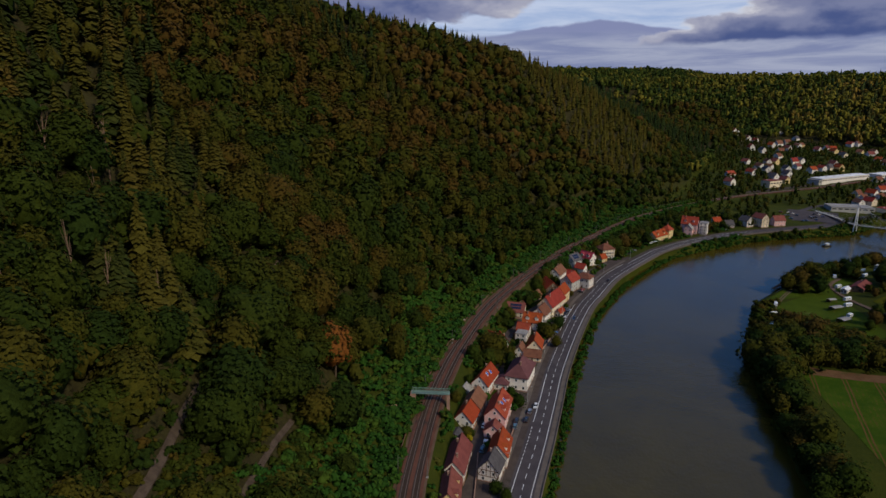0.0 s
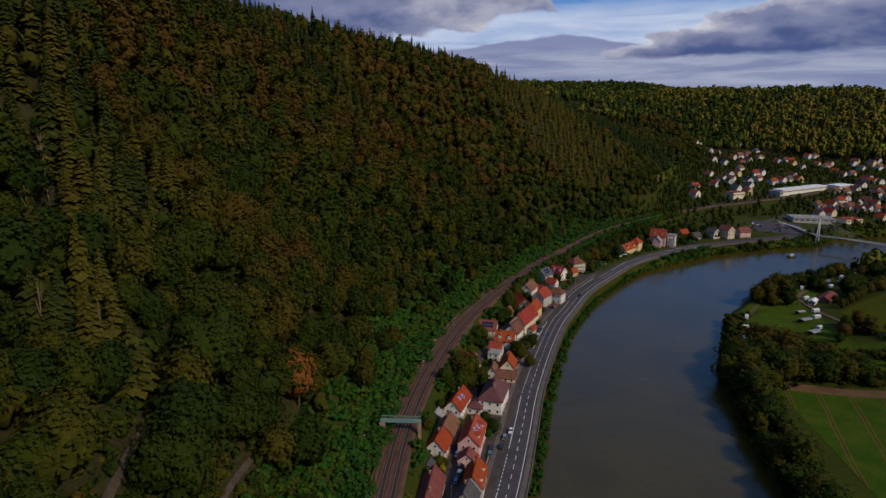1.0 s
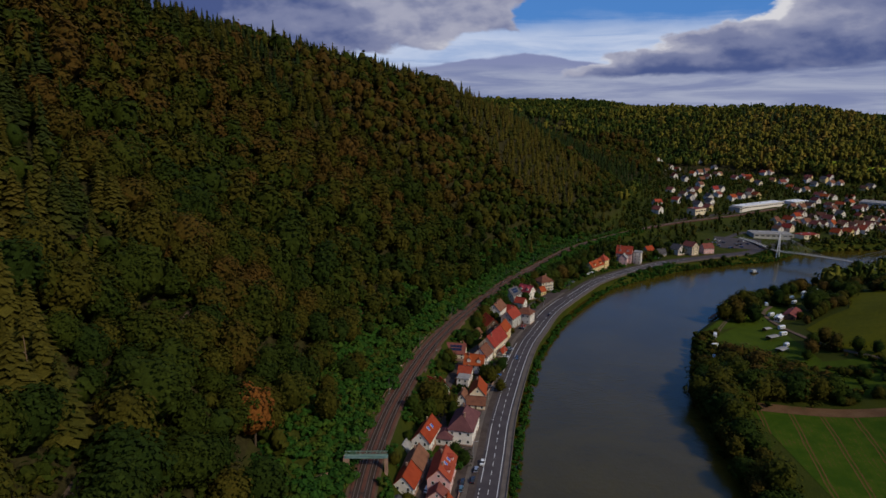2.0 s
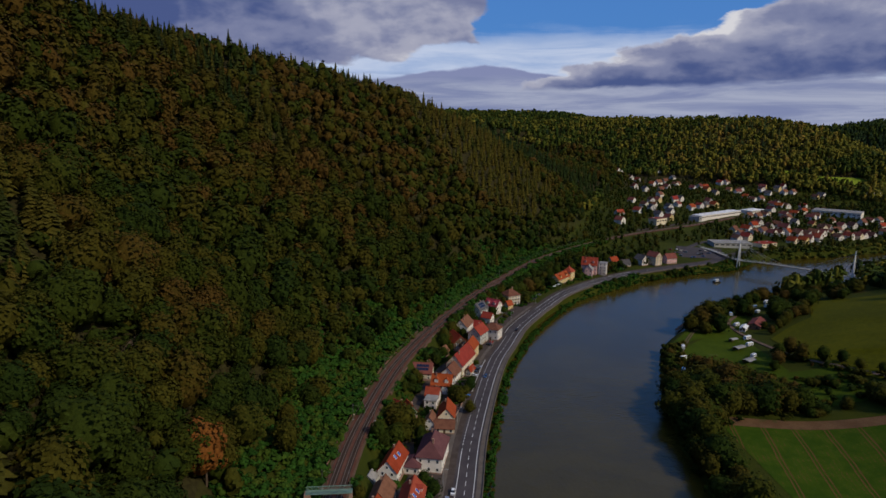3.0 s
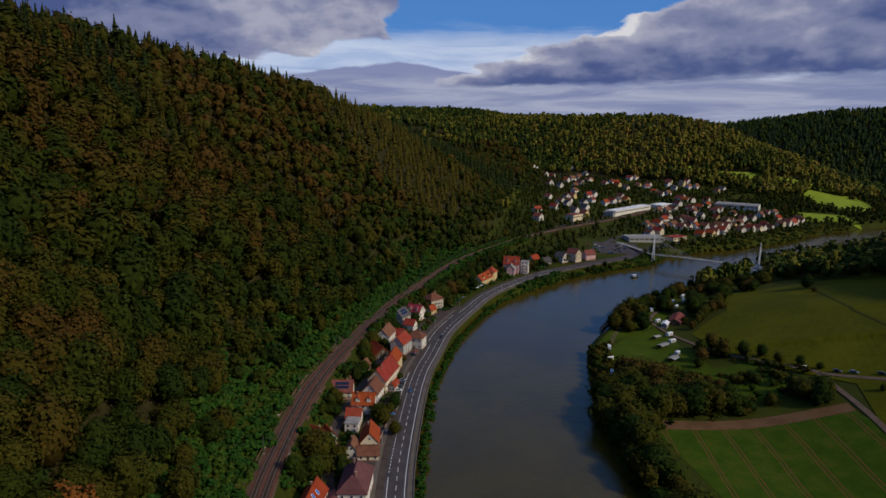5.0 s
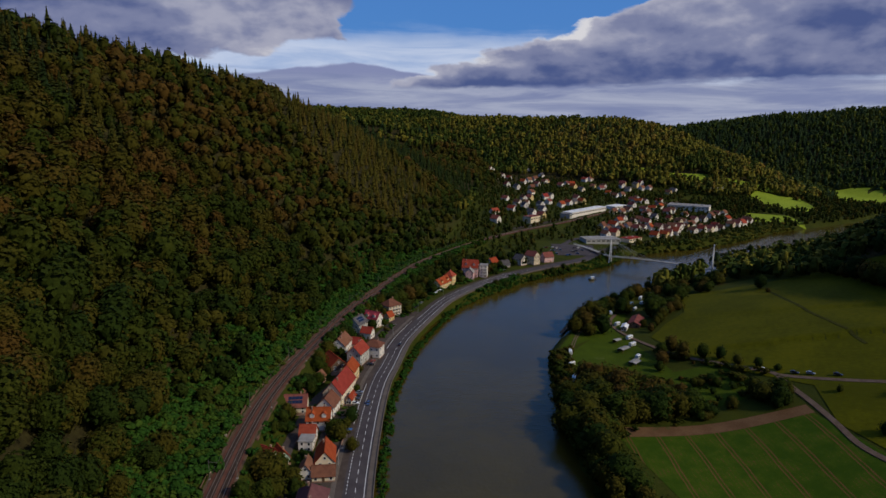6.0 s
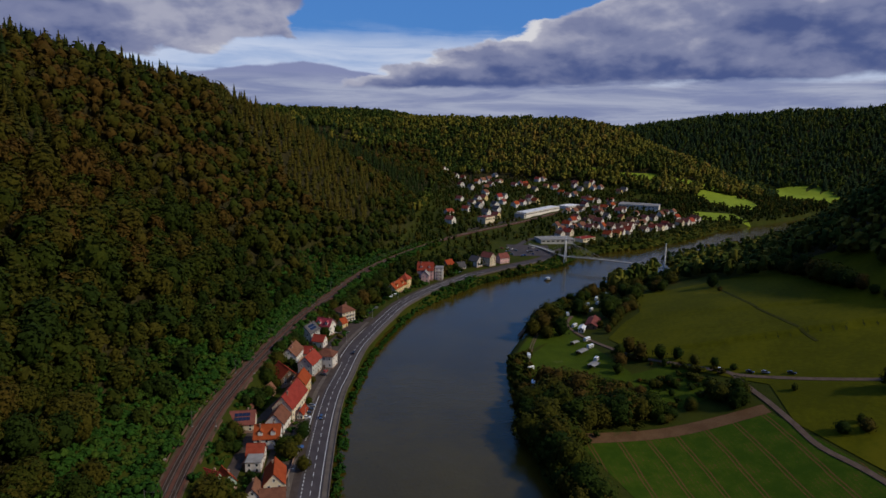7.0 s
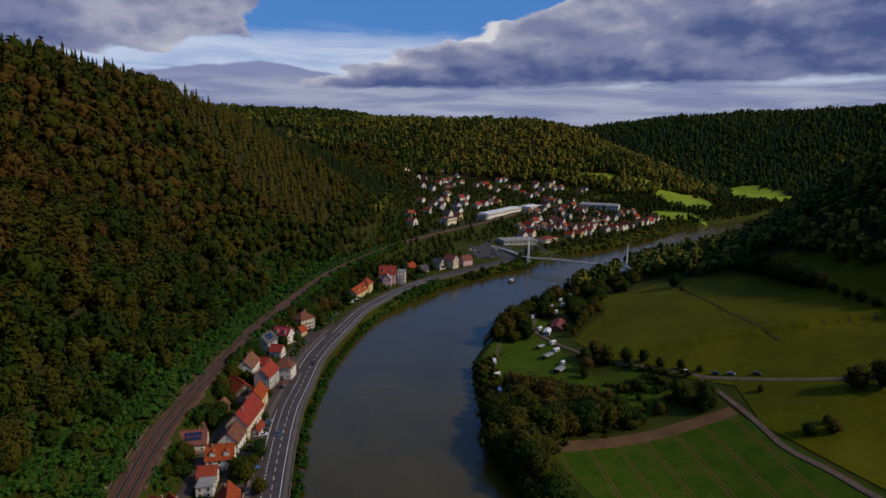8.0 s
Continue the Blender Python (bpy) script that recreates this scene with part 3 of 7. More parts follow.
HALLS = ((600, 903, 118, 17, 27), (492, 716, 46, 24, -14), (560, 884, 40, 18, 27), (838, 922, 70, 40, -50), (473, 858, 26, 14, 27), (1035, 1045, 50, 14, 10), (690, 940, 40, 20, 25), (538, 711, 27, 14, 15))


def clear_of_halls(x, y):
    """Whether a house may stand here, beside the halls."""
    for hx, hy, l, w, a in HALLS:
        c, k = math.cos(radians(a)), math.sin(radians(a))
        if abs((x - hx) * c + (y - hy) * k) < l / 2 + 7 and abs((y - hy) * c - (x - hx) * k) < w / 2 + 6:
            return False
    return True


VILLAGE = [(x, y) for x, y in HOUSES_UP + HOUSES_MID + HOUSES_LOW if clear_of_halls(x, y)]
# neighbours along the same streets
for k, (x, y) in enumerate(list(VILLAGE)):
    q = (x + 13 - 3 * (k % 3), y + 11 - 5 * (k % 4))
    if k % 5 < 3 and clear_of_halls(*q) and min(math.hypot(q[0] - a, q[1] - b) for a, b in VILLAGE) > 12:
        VILLAGE.append(q)


def built_up(x, y):
    hit = np.zeros(np.shape(x), bool)
    for hx, hy in VILLAGE:
        hit |= np.hypot(x - hx + 2.5, y - hy + 3.5) < 9.5
    for hx, hy, l, w, a in HALLS:
        c, s = math.cos(radians(a)), math.sin(radians(a))
        hit |= (np.abs((x - hx) * c + (y - hy) * s) < l / 2 + 12) & (np.abs(-(x - hx) * s + (y - hy) * c) < w / 2 + 12)
    d, _ = side(x, y, ROAD_EDGE)
    hit |= (d > -3) & (d < 15)
    hit |= (np.hypot(x - 430, y - 690) < 45)
    return hit

# ---- trees ----
def rng_dirs(rng, n):
    v = rng.normal(size=(n, 3))
    return v / np.linalg.norm(v, axis=1)[:, None]


def leaf_cloud(rng, lumps_, leaves, size, up=0.25, whole=0.0):
    """Leaves set over the surface of a crown's lumps (rows of x, y, z, rx, rz): small bent four-sided blades."""
    L = np.array(lumps_, float)
    area = L[:, 3] * L[:, 4]
    which = rng.choice(len(L), leaves, p=area / area.sum())
    d = rng_dirs(rng, leaves)
    d[:, 2] = np.where(d[:, 2] < -0.35, -d[:, 2], d[:, 2])
    r = rng.uniform(0.80, 1.08, leaves)
    c = L[which, :3] + d * np.stack([L[which, 3]] * 2 + [L[which, 4]], 1) * r[:, None]
    nrm = d + rng.normal(size=(leaves, 3)) * 0.30
    if whole:
        mid = c - np.array([0, 0, c[:, 2].max() * 0.42])
        mid /= np.linalg.norm(mid, axis=1)[:, None] + 1e-9
        nrm = nrm * (1 - whole) + mid * whole
    nrm[:, 2] += up
    nrm /= np.linalg.norm(nrm, axis=1)[:, None]
    t = np.cross(nrm, rng_dirs(rng, leaves))
    t /= np.linalg.norm(t, axis=1)[:, None] + 1e-9
    b = np.cross(nrm, t)
    s = size * rng.uniform(0.6, 1.35, leaves)[:, None]
    drop = nrm * s * 0.22
    V = np.stack([c + t * s - drop, c + b * s * 0.72, c - t * s - drop, c - b * s * 0.72], 1).reshape(-1, 3)
    F = np.arange(leaves * 4).reshape(-1, 4)
    return V, F


def core_lumps(lumps_, shrink, rng, ring=5, rows=1):
    """Uneven rounded hearts, which close a crown behind its leaves."""
    V, F = [], []
    tilts = (0.0,) if rows == 1 else (-0.38, 0.42)
    for x, y, z, rx, rz in lumps_:
        k = len(V)
        a0 = rng.uniform(0, 6.28)
        for t in tilts:
            flat = math.cos(t * 1.15)
            for i in range(ring):
                a = a0 + 6.283 * (i + (0.5 if t > 0 else 0)) / ring
                q = rng.uniform(0.84, 1.12) * shrink
                V.append((x + rx * q * flat * math.cos(a), y + rx * q * flat * math.sin(a), z + rz * (t + rng.uniform(-0.12, 0.12))))
        V.append((x, y, z + rz * shrink))
        V.append((x, y, z - rz * shrink))
        up, lo = k + len(tilts) * ring, k + len(tilts) * ring + 1
        last = k + (len(tilts) - 1) * ring
        for i in range(ring):
            n = (i + 1) % ring
            F.append((last + i, last + n, up, up))
            F.append((k + n, k + i, lo, lo))
            if rows > 1:
                F.append((k + i, k + n, last + n, last + i))
    return np.array(V), np.array(F)


def trunk_shape(h, r, rng, limbs=5, spread=2.5, sides=5):
    """A tapered trunk with limbs that reach into the crown."""
    V, F = [], []

    def tube(p, q, r0, r1):
        p, q = Vector(p), Vector(q)
        ax = (q - p).normalized()
        u = ax.orthogonal().normalized()
        w = ax.cross(u)
        k = len(V)
        for c, rr in ((p, r0), (q, r1)):
            for i in range(sides):
                a = 6.283 * i / sides
                V.append(tuple(c + u * rr * math.cos(a) + w * rr * math.sin(a)))
        for i in range(sides):
            j = (i + 1) % sides
            F.append((k + i, k + j, k + sides + j, k + sides + i))

    bend = (rng.uniform(-0.3, 0.3), rng.uniform(-0.3, 0.3), h * 0.55)
    tube((0, 0, -0.8), bend, r, r * 0.66)
    tip = (rng.uniform(-0.5, 0.5), rng.uniform(-0.5, 0.5), h * 0.92)
    tube(bend, tip, r * 0.66, r * 0.2)
    for i in range(limbs):
        a = rng.uniform(0, 6.28)
        z0 = h * rng.uniform(0.35, 0.7)
        tube((bend[0] * z0 / bend[2], bend[1] * z0 / bend[2], z0), (math.cos(a) * spread, math.sin(a) * spread, z0 + h * rng.uniform(0.1, 0.25)), r * 0.34, r * 0.08)
    return np.array(V), np.array(F)


def crown_dome(rng, h, w, low=0.2):
    """An uneven dome: gives the outline of a crown in every direction."""
    lobes = rng_dirs(rng, 7)
    amount = rng.uniform(-0.20, 0.26, 7)
    mid = np.array((0.0, 0.0, h * (low + (1 - low) * 0.48)))
    radii = np.array((w * 0.5, w * 0.5, h * (1 - low) * 0.5))

    def reach(d):
        return radii * (1 + (np.clip(d @ lobes.T, 0, 1) ** 3 * amount).sum(1))[:, None]
    return mid, reach


def dome_heart(rng, mid, reach, shrink, ring, rows):
    """The closed heart of a crown, behind its leaves."""
    V, F = [], []
    for r in range(rows):
        lat = -0.9 + 2.1 * r / max(rows - 1, 1)
        for i in range(ring):
            a = 6.2832 * (i + 0.5 * (r % 2)) / ring
            V.append((math.cos(lat) * math.cos(a), math.cos(lat) * math.sin(a), math.sin(lat)))
    V += [(0, 0, 1), (0, 0, -1)]
    D = np.array(V)
    V = mid + D * reach(D) * shrink * rng.uniform(0.93, 1.07, (len(D), 1))
    top, bot = rows * ring, rows * ring + 1
    for i in range(ring):
        n = (i + 1) % ring
        for r in range(rows - 1):
            F.append((r * ring + i, r * ring + n, (r + 1) * ring + n, (r + 1) * ring + i))
        F.append(((rows - 1) * ring + i, (rows - 1) * ring + n, top, top))
        F.append((n, i, bot, bot))
    return V, np.array(F)


def broad_crown(seed, h, w, leaves, size, clumps, ring, rows, low=0.2, heart=0.80):
    """A broadleaf crown: clumps of leaves all over an uneven dome."""
    rng = np.random.default_rng(seed)
    h, w = h * rng.uniform(0.88, 1.12), w * rng.uniform(0.86, 1.14)
    mid, reach = crown_dome(rng, h, w, low)
    k = np.arange(clumps) + 0.5
    z = 1 - 1.45 * k / clumps
    a = k * 2.39996 + rng.uniform(-0.3, 0.3, clumps)
    q = np.sqrt(np.clip(1 - z * z, 0, 1))
    C = np.stack([q * np.cos(a), q * np.sin(a), z], 1)
    pos = mid + C * reach(C) * rng.uniform(0.76, 0.96, (clumps, 1))
    rad = w * rng.uniform(0.10, 0.18, clumps)
    which = rng.choice(clumps, leaves, p=rad ** 2 / (rad ** 2).sum())
    d = rng_dirs(rng, leaves) + 0.75 * C[which]
    d /= np.linalg.norm(d, axis=1)[:, None]
    c = pos[which] + d * (rad[which] * rng.uniform(0.7, 1.1, leaves))[:, None]
    # two fifths of the leaves cover the dome between the clumps
    loose = rng.random(leaves) < 0.4
    e = rng_dirs(rng, leaves)
    e[:, 2] = np.where(e[:, 2] < -0.4, -e[:, 2], e[:, 2])
    c = np.where(loose[:, None], mid + e * reach(e) * rng.uniform(0.80, 0.95, (leaves, 1)), c)
    d = np.where(loose[:, None], e, d)
    out = c - mid
    out /= np.linalg.norm(out, axis=1)[:, None] + 1e-9
    nrm = 0.55 * d + 0.55 * out + rng.normal(size=(leaves, 3)) * 0.22 + np.array((0, 0, 0.22))
    V, F = blades(rng, c, nrm, size)
    v, f = dome_heart(rng, mid, reach, heart, ring, rows)
    return np.vstack([V, v]), np.vstack([F, f + len(V)])


def blades(rng, c, nrm, size):
    """Bent four-sided leaf sprays at the places c, facing nrm."""
    n = len(c)
    nrm = nrm / np.linalg.norm(nrm, axis=1)[:, None]
    t = np.cross(nrm, rng_dirs(rng, n))
    t /= np.linalg.norm(t, axis=1)[:, None] + 1e-9
    b = np.cross(nrm, t)
    s = size * rng.uniform(0.6, 1.4, n)[:, None]
    drop = nrm * s * 0.22
    V = np.stack([c + t * s - drop, c + b * s * 0.74, c - t * s - drop, c - b * s * 0.74], 1).reshape(-1, 3)
    return V, np.arange(n * 4).reshape(-1, 4)


def fir_crown(seed, h, w, layers, per, low=0.12):
    """A conifer: whorls of drooping boughs round a pointed heart."""
    rng = np.random.default_rng(seed)
    h, w = h * rng.uniform(0.88, 1.12), w * rng.uniform(0.85, 1.15)
    V, F = [], []
    for i in range(layers):
        f = (i + rng.uniform(0, 0.9)) / layers
        z = h * (low + (0.98 - low) * f)
        for j in range(per):
            a = 6.2832 * (j + 0.37 * i) / per + rng.uniform(-0.25, 0.25)
            R = (w * 0.5 * (1 - f) ** 0.85 + 0.35) * rng.uniform(0.70, 1.2)
            wd = R * 3.6 / per * rng.uniform(0.8, 1.2)
            ca, sa = math.cos(a), math.sin(a)
            z1 = z + rng.uniform(-0.055, 0.055) * h * (1 - 0.7 * f)
            k = len(V)
            V += [(0.06 * ca, 0.06 * sa, z1 + 0.30 * R), (ca * R * 0.62 - sa * wd, sa * R * 0.62 + ca * wd, z1 - 0.12 * R), (ca * R, sa * R, z1 - 0.30 * R), (ca * R * 0.62 + sa * wd, sa * R * 0.62 - ca * wd, z1 - 0.12 * R)]
            F.append((k, k + 3, k + 2, k + 1))
    k = len(V)
    for i in range(6):
        V.append((math.cos(1.0472 * i) * w * 0.30, math.sin(1.0472 * i) * w * 0.30, h * low))
    V.append((0, 0, h))
    F += [(k + i, k + (i + 1) % 6, k + 6, k + 6) for i in range(6)]
    return np.array(V), np.array(F)


def bush_shape(seed, leaves=38, size=0.54):
    rng = np.random.default_rng(seed)
    lm = [(rng.uniform(-1.5, 1.5), rng.uniform(-1.5, 1.5), rng.uniform(0.8, 2.6), rng.uniform(0.9, 1.7), rng.uniform(0.8, 1.4)) for _ in range(5)]
    V, F = leaf_cloud(rng, lm, leaves, size, 0.25, 0.3)
    v, f = core_lumps(lm, 0.84, rng, 5, 1)
    return np.vstack([V, v]), np.vstack([F, f + len(V)])


def scatter(x0, x1, y0, y1, step, rng, jitter=0.42):
    gx, gy = np.meshgrid(np.arange(x0, x1, step), np.arange(y0, y1, step))
    n = gx.size
    return gx.ravel() + rng.uniform(-jitter, jitter, n) * step, gy.ravel() + rng.uniform(-jitter, jitter, n) * step


def woods(name, label, protos, px, py, pz, scale, tint, mat, rng, category="woodland"):
    """One mesh of many trees, each a turned and scaled copy of a pattern, with its tint."""
    vs, fs, ts, off = [], [], [], 0
    which = rng.integers(0, len(protos), len(px))
    for k, (V, F) in enumerate(protos):
        idx = np.nonzero(which == k)[0]
        if not len(idx):
            continue
        a = rng.uniform(0, 6.283, len(idx))
        c, s = np.cos(a), np.sin(a)
        sx = scale[idx] * rng.uniform(0.88, 1.14, len(idx))
        sz = scale[idx] * rng.uniform(0.78, 1.08, len(idx))
        X = (V[None, :, 0] * c[:, None] - V[None, :, 1] * s[:, None]) * sx[:, None] + px[idx][:, None]
        Y = (V[None, :, 0] * s[:, None] + V[None, :, 1] * c[:, None]) * sx[:, None] + py[idx][:, None]
        Z = V[None, :, 2] * sz[:, None] + pz[idx][:, None]
        vs.append(np.stack([X, Y, Z], 2).reshape(-1, 3))
        fs.append((F[None] + (np.arange(len(idx)) * len(V))[:, None, None]).reshape(-1, 4) + off)
        ts.append(np.repeat(tint[idx], len(V)))
        off += len(idx) * len(V)
    V, F, T = np.vstack(vs).astype(np.float32), np.vstack(fs).astype(np.int32), np.concatenate(ts).astype(np.float32)
    tri = F[:, 2] == F[:, 3]
    me = bpy.data.meshes.new(name)
    me.vertices.add(len(V))
    me.vertices.foreach_set("co", V.ravel())
    tot = np.where(tri, 3, 4).astype(np.int32)
    keep = np.ones(F.shape, bool)
    keep[tri, 3] = False
    loops = F[keep]
    me.loops.add(len(loops))
    me.loops.foreach_set("vertex_index", loops)
    me.polygons.add(len(F))
    start = np.concatenate([[0], np.cumsum(tot)[:-1]]).astype(np.int32)
    me.polygons.foreach_set("loop_start", start)
    me.update(calc_edges=True)
    at = me.attributes.new("tint", "FLOAT", "POINT")
    at.data.foreach_set("value", T)
    me.polygons.foreach_set("use_smooth", np.ones(len(F), bool))
    me.materials.append(mat)
    return tagged(new(name, me), label, category, kind="stuff")


def bridge_view(x, y):
    """The cleared ground round the foot of the bridge."""
    u, v = 505 - x, 542 - y
    along, across = u * 0.74 + v * 0.67, -u * 0.67 + v * 0.74
    return (along > -8) & (along < 60) & (np.abs(across) < 9)


def open_to_valley(x, y):
    """Whether a spot lies on the valley's side of the ridges: fewer trees stand behind them."""
    z = sheet_height(x, y) + 14
    free = np.ones(len(x), bool)
    for f in np.linspace(0.12, 0.97, 26):
        free &= sheet_height(8 + (x - 8) * f, 50 + (y - 50) * f) < 146 + (z - 146) * f + 4
    return free


def build_woods():
    rng = np.random.default_rng(11)
    near_b = [broad_crown(s, 17, 10.8, 660, 0.53, 34, 8, 4, 0.14) for s in range(8)]
    mid_b = [broad_crown(20 + s, 17, 10.4, 200, 0.86, 24, 6, 3, 0.14, 0.80) for s in range(7)]
    near_t = [fir_crown(60 + s, 20, 8.5, 22, 11) for s in range(6)]
    mid_t = [fir_crown(70 + s, 20, 8.0, 12, 8) for s in range(5)]
    bush = [bush_shape(90 + s) for s in range(5)]
    hill_b = [broad_crown(100 + s, 15.5, 11, 32, 1.45, 14, 5, 3, 0.16, 0.82) for s in range(8)]
    hill_t = [fir_crown(110 + s, 19, 8.5, 5, 6) for s in range(6)]
    far_b = [broad_crown(120 + s, 15, 12, 13, 2.1, 10, 5, 2, 0.16, 0.84) for s in range(8)]
    far_t = [fir_crown(130 + s, 17, 11.0, 4, 5) for s in range(6)]
    # the steep slope over the railway
    x, y = scatter(-430, 640, 60, 1330, 8.6, rng)
    df, sf = side(x, y, FOOT)
    dl, _ = side(x, y, SHORE_L)
    seen = (df > 9) & (df < 330) & (x > -0.80 * (y - 2) - 25) & (dl > 0)
    slope = seen & ~((df < 24) & (y < 420) & (rng.random(len(x)) < 0.75)) & ~on_track(x, y) & (np.hypot(x + 39, y - 218) > 7)
    x, y, df = x[slope], y[slope], df[slope]
    keep = open_to_valley(x, y) | (rng.random(len(x)) < np.where(y < 620, 0.7, 0.2))
    x, y, df = x[keep], y[keep], df[keep]
    z = sheet_height(x, y)
    dist = np.hypot(x - 6, y - 55)
    _, sf = side(x, y, FOOT)
    stand_0, stand_1, stand_2 = (float(side(px, py, FOOT)[1][0]) for px, py in ((225, 660), (360, 845), (520, 1090)))
    # conifers in groves: along the crest, on the near shoulder, and in two planted stands further on
    grove = lumps(x, y, 45, 3.0) + 0.8 * lumps(x, y, 17, 5.0) + 1.3 * ease(df, 165, 250) + 1.0 * ease(-x, 66, 112) * ease(380 - y, 0, 120) - 0.5 * ease(y, 200, 320) * ease(160 - df, 0, 40)
    larch = (sf > stand_0 + 25 * lumps(x, y, 30, 1.0)) & (sf < stand_1) & (df > 40 + 20 * lumps(x, y, 25, 4.0)) & (df < 205)
    spruce = (sf >= stand_1) & (sf < stand_2) & (lumps(x, y, 40, 2.0) > -0.35)
    tall = (grove > 0.85) | larch | spruce
    tint = np.clip(0.18 * lumps(x, y, 30, 8.0) + rng.uniform(0.0, 0.9, len(x)) - 0.10 + 0.22 * ease(df, 30, 150) + 0.20 * ease(y, 180, 300) * ease(df, 20, 70), 0, 1)
    tint = np.where(tall, np.where(larch, rng.uniform(0.50, 0.95, len(x)), np.where(spruce, rng.uniform(0.0, 0.4, len(x)), rng.uniform(0.10, 0.75, len(x)) + 0.25 * ease(-x, 60, 100) * ease(320 - y, 0, 80))), tint)
    sc = np.clip(rng.normal(1.16, 0.22, len(x)), 0.7, 1.7) * np.where(df < 40, 0.8, 1.0) * np.where(dist > 480, np.where(tall, 0.80, 0.86), 1.0)
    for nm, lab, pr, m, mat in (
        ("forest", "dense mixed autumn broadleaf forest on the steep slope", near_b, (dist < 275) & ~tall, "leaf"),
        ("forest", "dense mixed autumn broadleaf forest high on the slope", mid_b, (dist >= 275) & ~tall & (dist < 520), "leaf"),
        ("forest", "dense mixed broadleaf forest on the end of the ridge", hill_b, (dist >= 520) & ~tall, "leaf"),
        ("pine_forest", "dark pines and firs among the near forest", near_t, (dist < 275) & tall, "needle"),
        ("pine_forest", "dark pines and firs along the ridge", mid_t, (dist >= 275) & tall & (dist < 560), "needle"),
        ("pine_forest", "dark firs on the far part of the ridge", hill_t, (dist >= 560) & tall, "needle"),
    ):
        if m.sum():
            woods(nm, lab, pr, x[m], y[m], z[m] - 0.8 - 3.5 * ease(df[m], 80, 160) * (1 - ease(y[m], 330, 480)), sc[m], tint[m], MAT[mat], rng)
    # younger trees that fill the gaps
    x, y = scatter(-330, 200, 60, 420, 10.5, rng)
    df, _ = side(x, y, FOOT)
    m = (df > 20) & (df < 260) & (x > -0.80 * (y - 2) - 25) & ~on_track(x, y)
    x, y = x[m], y[m]
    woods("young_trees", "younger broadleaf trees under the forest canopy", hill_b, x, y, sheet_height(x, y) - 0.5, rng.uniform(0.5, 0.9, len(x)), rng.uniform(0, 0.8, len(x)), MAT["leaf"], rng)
    # scrub on the foot of the slope
    x, y = scatter(-60, 260, 100, 700, 3.3, rng)
    df, sf = side(x, y, FOOT)
    m = (df > -1.4) & (df < 34 + 8 * lumps(x, y, 20)) & (x > -0.62 * (y - 20) - 10)
    x, y = x[m], y[m]
    woods("scrub", "bright green bushes and brambles above the railway", bush, x, y, sheet_height(x, y) - 0.6, rng.uniform(0.75, 1.3, len(x)) + 0.9 * rng.random(len(x)) ** 4,
          np.clip(rng.normal(0.42, 0.24, len(x)), 0, 1), MAT["scrub"], rng, "bushes")
    # undergrowth beside the forest tracks
    x, y = scatter(-95, -30, 95, 270, 2.6, rng)
    m = np.zeros(len(x), bool)
    for t in TRACKS:
        d, _ = side(x, y, t)
        m |= ((d < -2.0) & (d > -13)) | ((d > 1.9) & (d < 6.5))
    for t in TRACKS:
        d, _ = side(x, y, t)
        m &= np.abs(d) > 1.9
    m &= rng.random(len(x)) < 0.95
    x, y = x[m], y[m]
    woods("undergrowth", "mixed bushes beside the forest tracks", bush, x, y, sheet_height(x, y) - 0.4, rng.uniform(0.7, 1.5, len(x)), np.clip(rng.normal(0.32, 0.28, len(x)), 0, 1), MAT["leaf"], rng, "bushes")
    # far hills
    x, y = scatter(150, 2250, 900, 2250, 12.6, rng)
    df, _ = side(x, y, FOOT)
    z = sheet_height(x, y)
    dl, _ = side(x, y, SHORE_L)
    base = 7.7 + 0.05 * np.clip(dl - 25, 0, 175) + 0.10 * np.clip(dl - 200, 0, 450)
    m = ((z - base > 7 + 6 * lumps(x, y, 60, 2.2)) | (y > 1290)) & ((df < 20) | (df > 320) | (y > 1322) | (x > 632)) & ((dl > 60) | (x > 1300)) & (x > 0.12 * y - 60) & ~far_meadow(x, y)
    m &= open_to_valley(x, y) | (rng.random(len(x)) < 0.1)
    x, y, z = x[m], y[m], z[m]
    # tint carries painted sun from x 640 on, painted haze past x 1260
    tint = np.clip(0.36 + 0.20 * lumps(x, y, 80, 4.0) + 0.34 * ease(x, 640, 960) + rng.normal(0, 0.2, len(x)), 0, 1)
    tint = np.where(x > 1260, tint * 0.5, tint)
    tall = (lumps(x, y, 110, 6.0) + rng.normal(0, 0.5, len(x)) > 1.05) | ((x > 1260) & (rng.random(len(x)) < 0.6))
    woods("far_forest", "wooded hills beyond the village", far_b, x[~tall], y[~tall], z[~tall] - 1, rng.uniform(1.1, 1.6, (~tall).sum()), tint[~tall], MAT["sunlit_far_leaf"], rng)
    woods("far_forest", "firs coloured dark and bluish for shade and haze beyond the village", far_t, x[tall], y[tall], z[tall] - 1, rng.uniform(1.0, 1.5, tall.sum()), tint[tall], MAT["hazy_dark_needle"], rng)
    # the valley's far end
    x, y = scatter(1300, 2260, 150, 905, 12.5, rng)
    z = sheet_height(x, y)
    m = (z > 40) & (open_to_valley(x, y) | (rng.random(len(x)) < 0.05)) & ~far_meadow(x, y)
    x, y, z = x[m], y[m], z[m]
    woods("far_forest", "firs on the valley's end hill, shade and haze put into their colour", far_t + far_b[:2], x, y, z - 1, rng.uniform(1.0, 1.4, len(x)), np.clip(rng.normal(0.45, 0.25, len(x)), 0, 1), MAT["hazy_dark_needle"], rng)
    # trees between the houses of the far village and along its shore
    x, y = scatter(230, 1400, 590, 1260, 10.0, rng)
    dl, sl = side(x, y, SHORE_L)
    da, sa = side(x, y, RAIL)
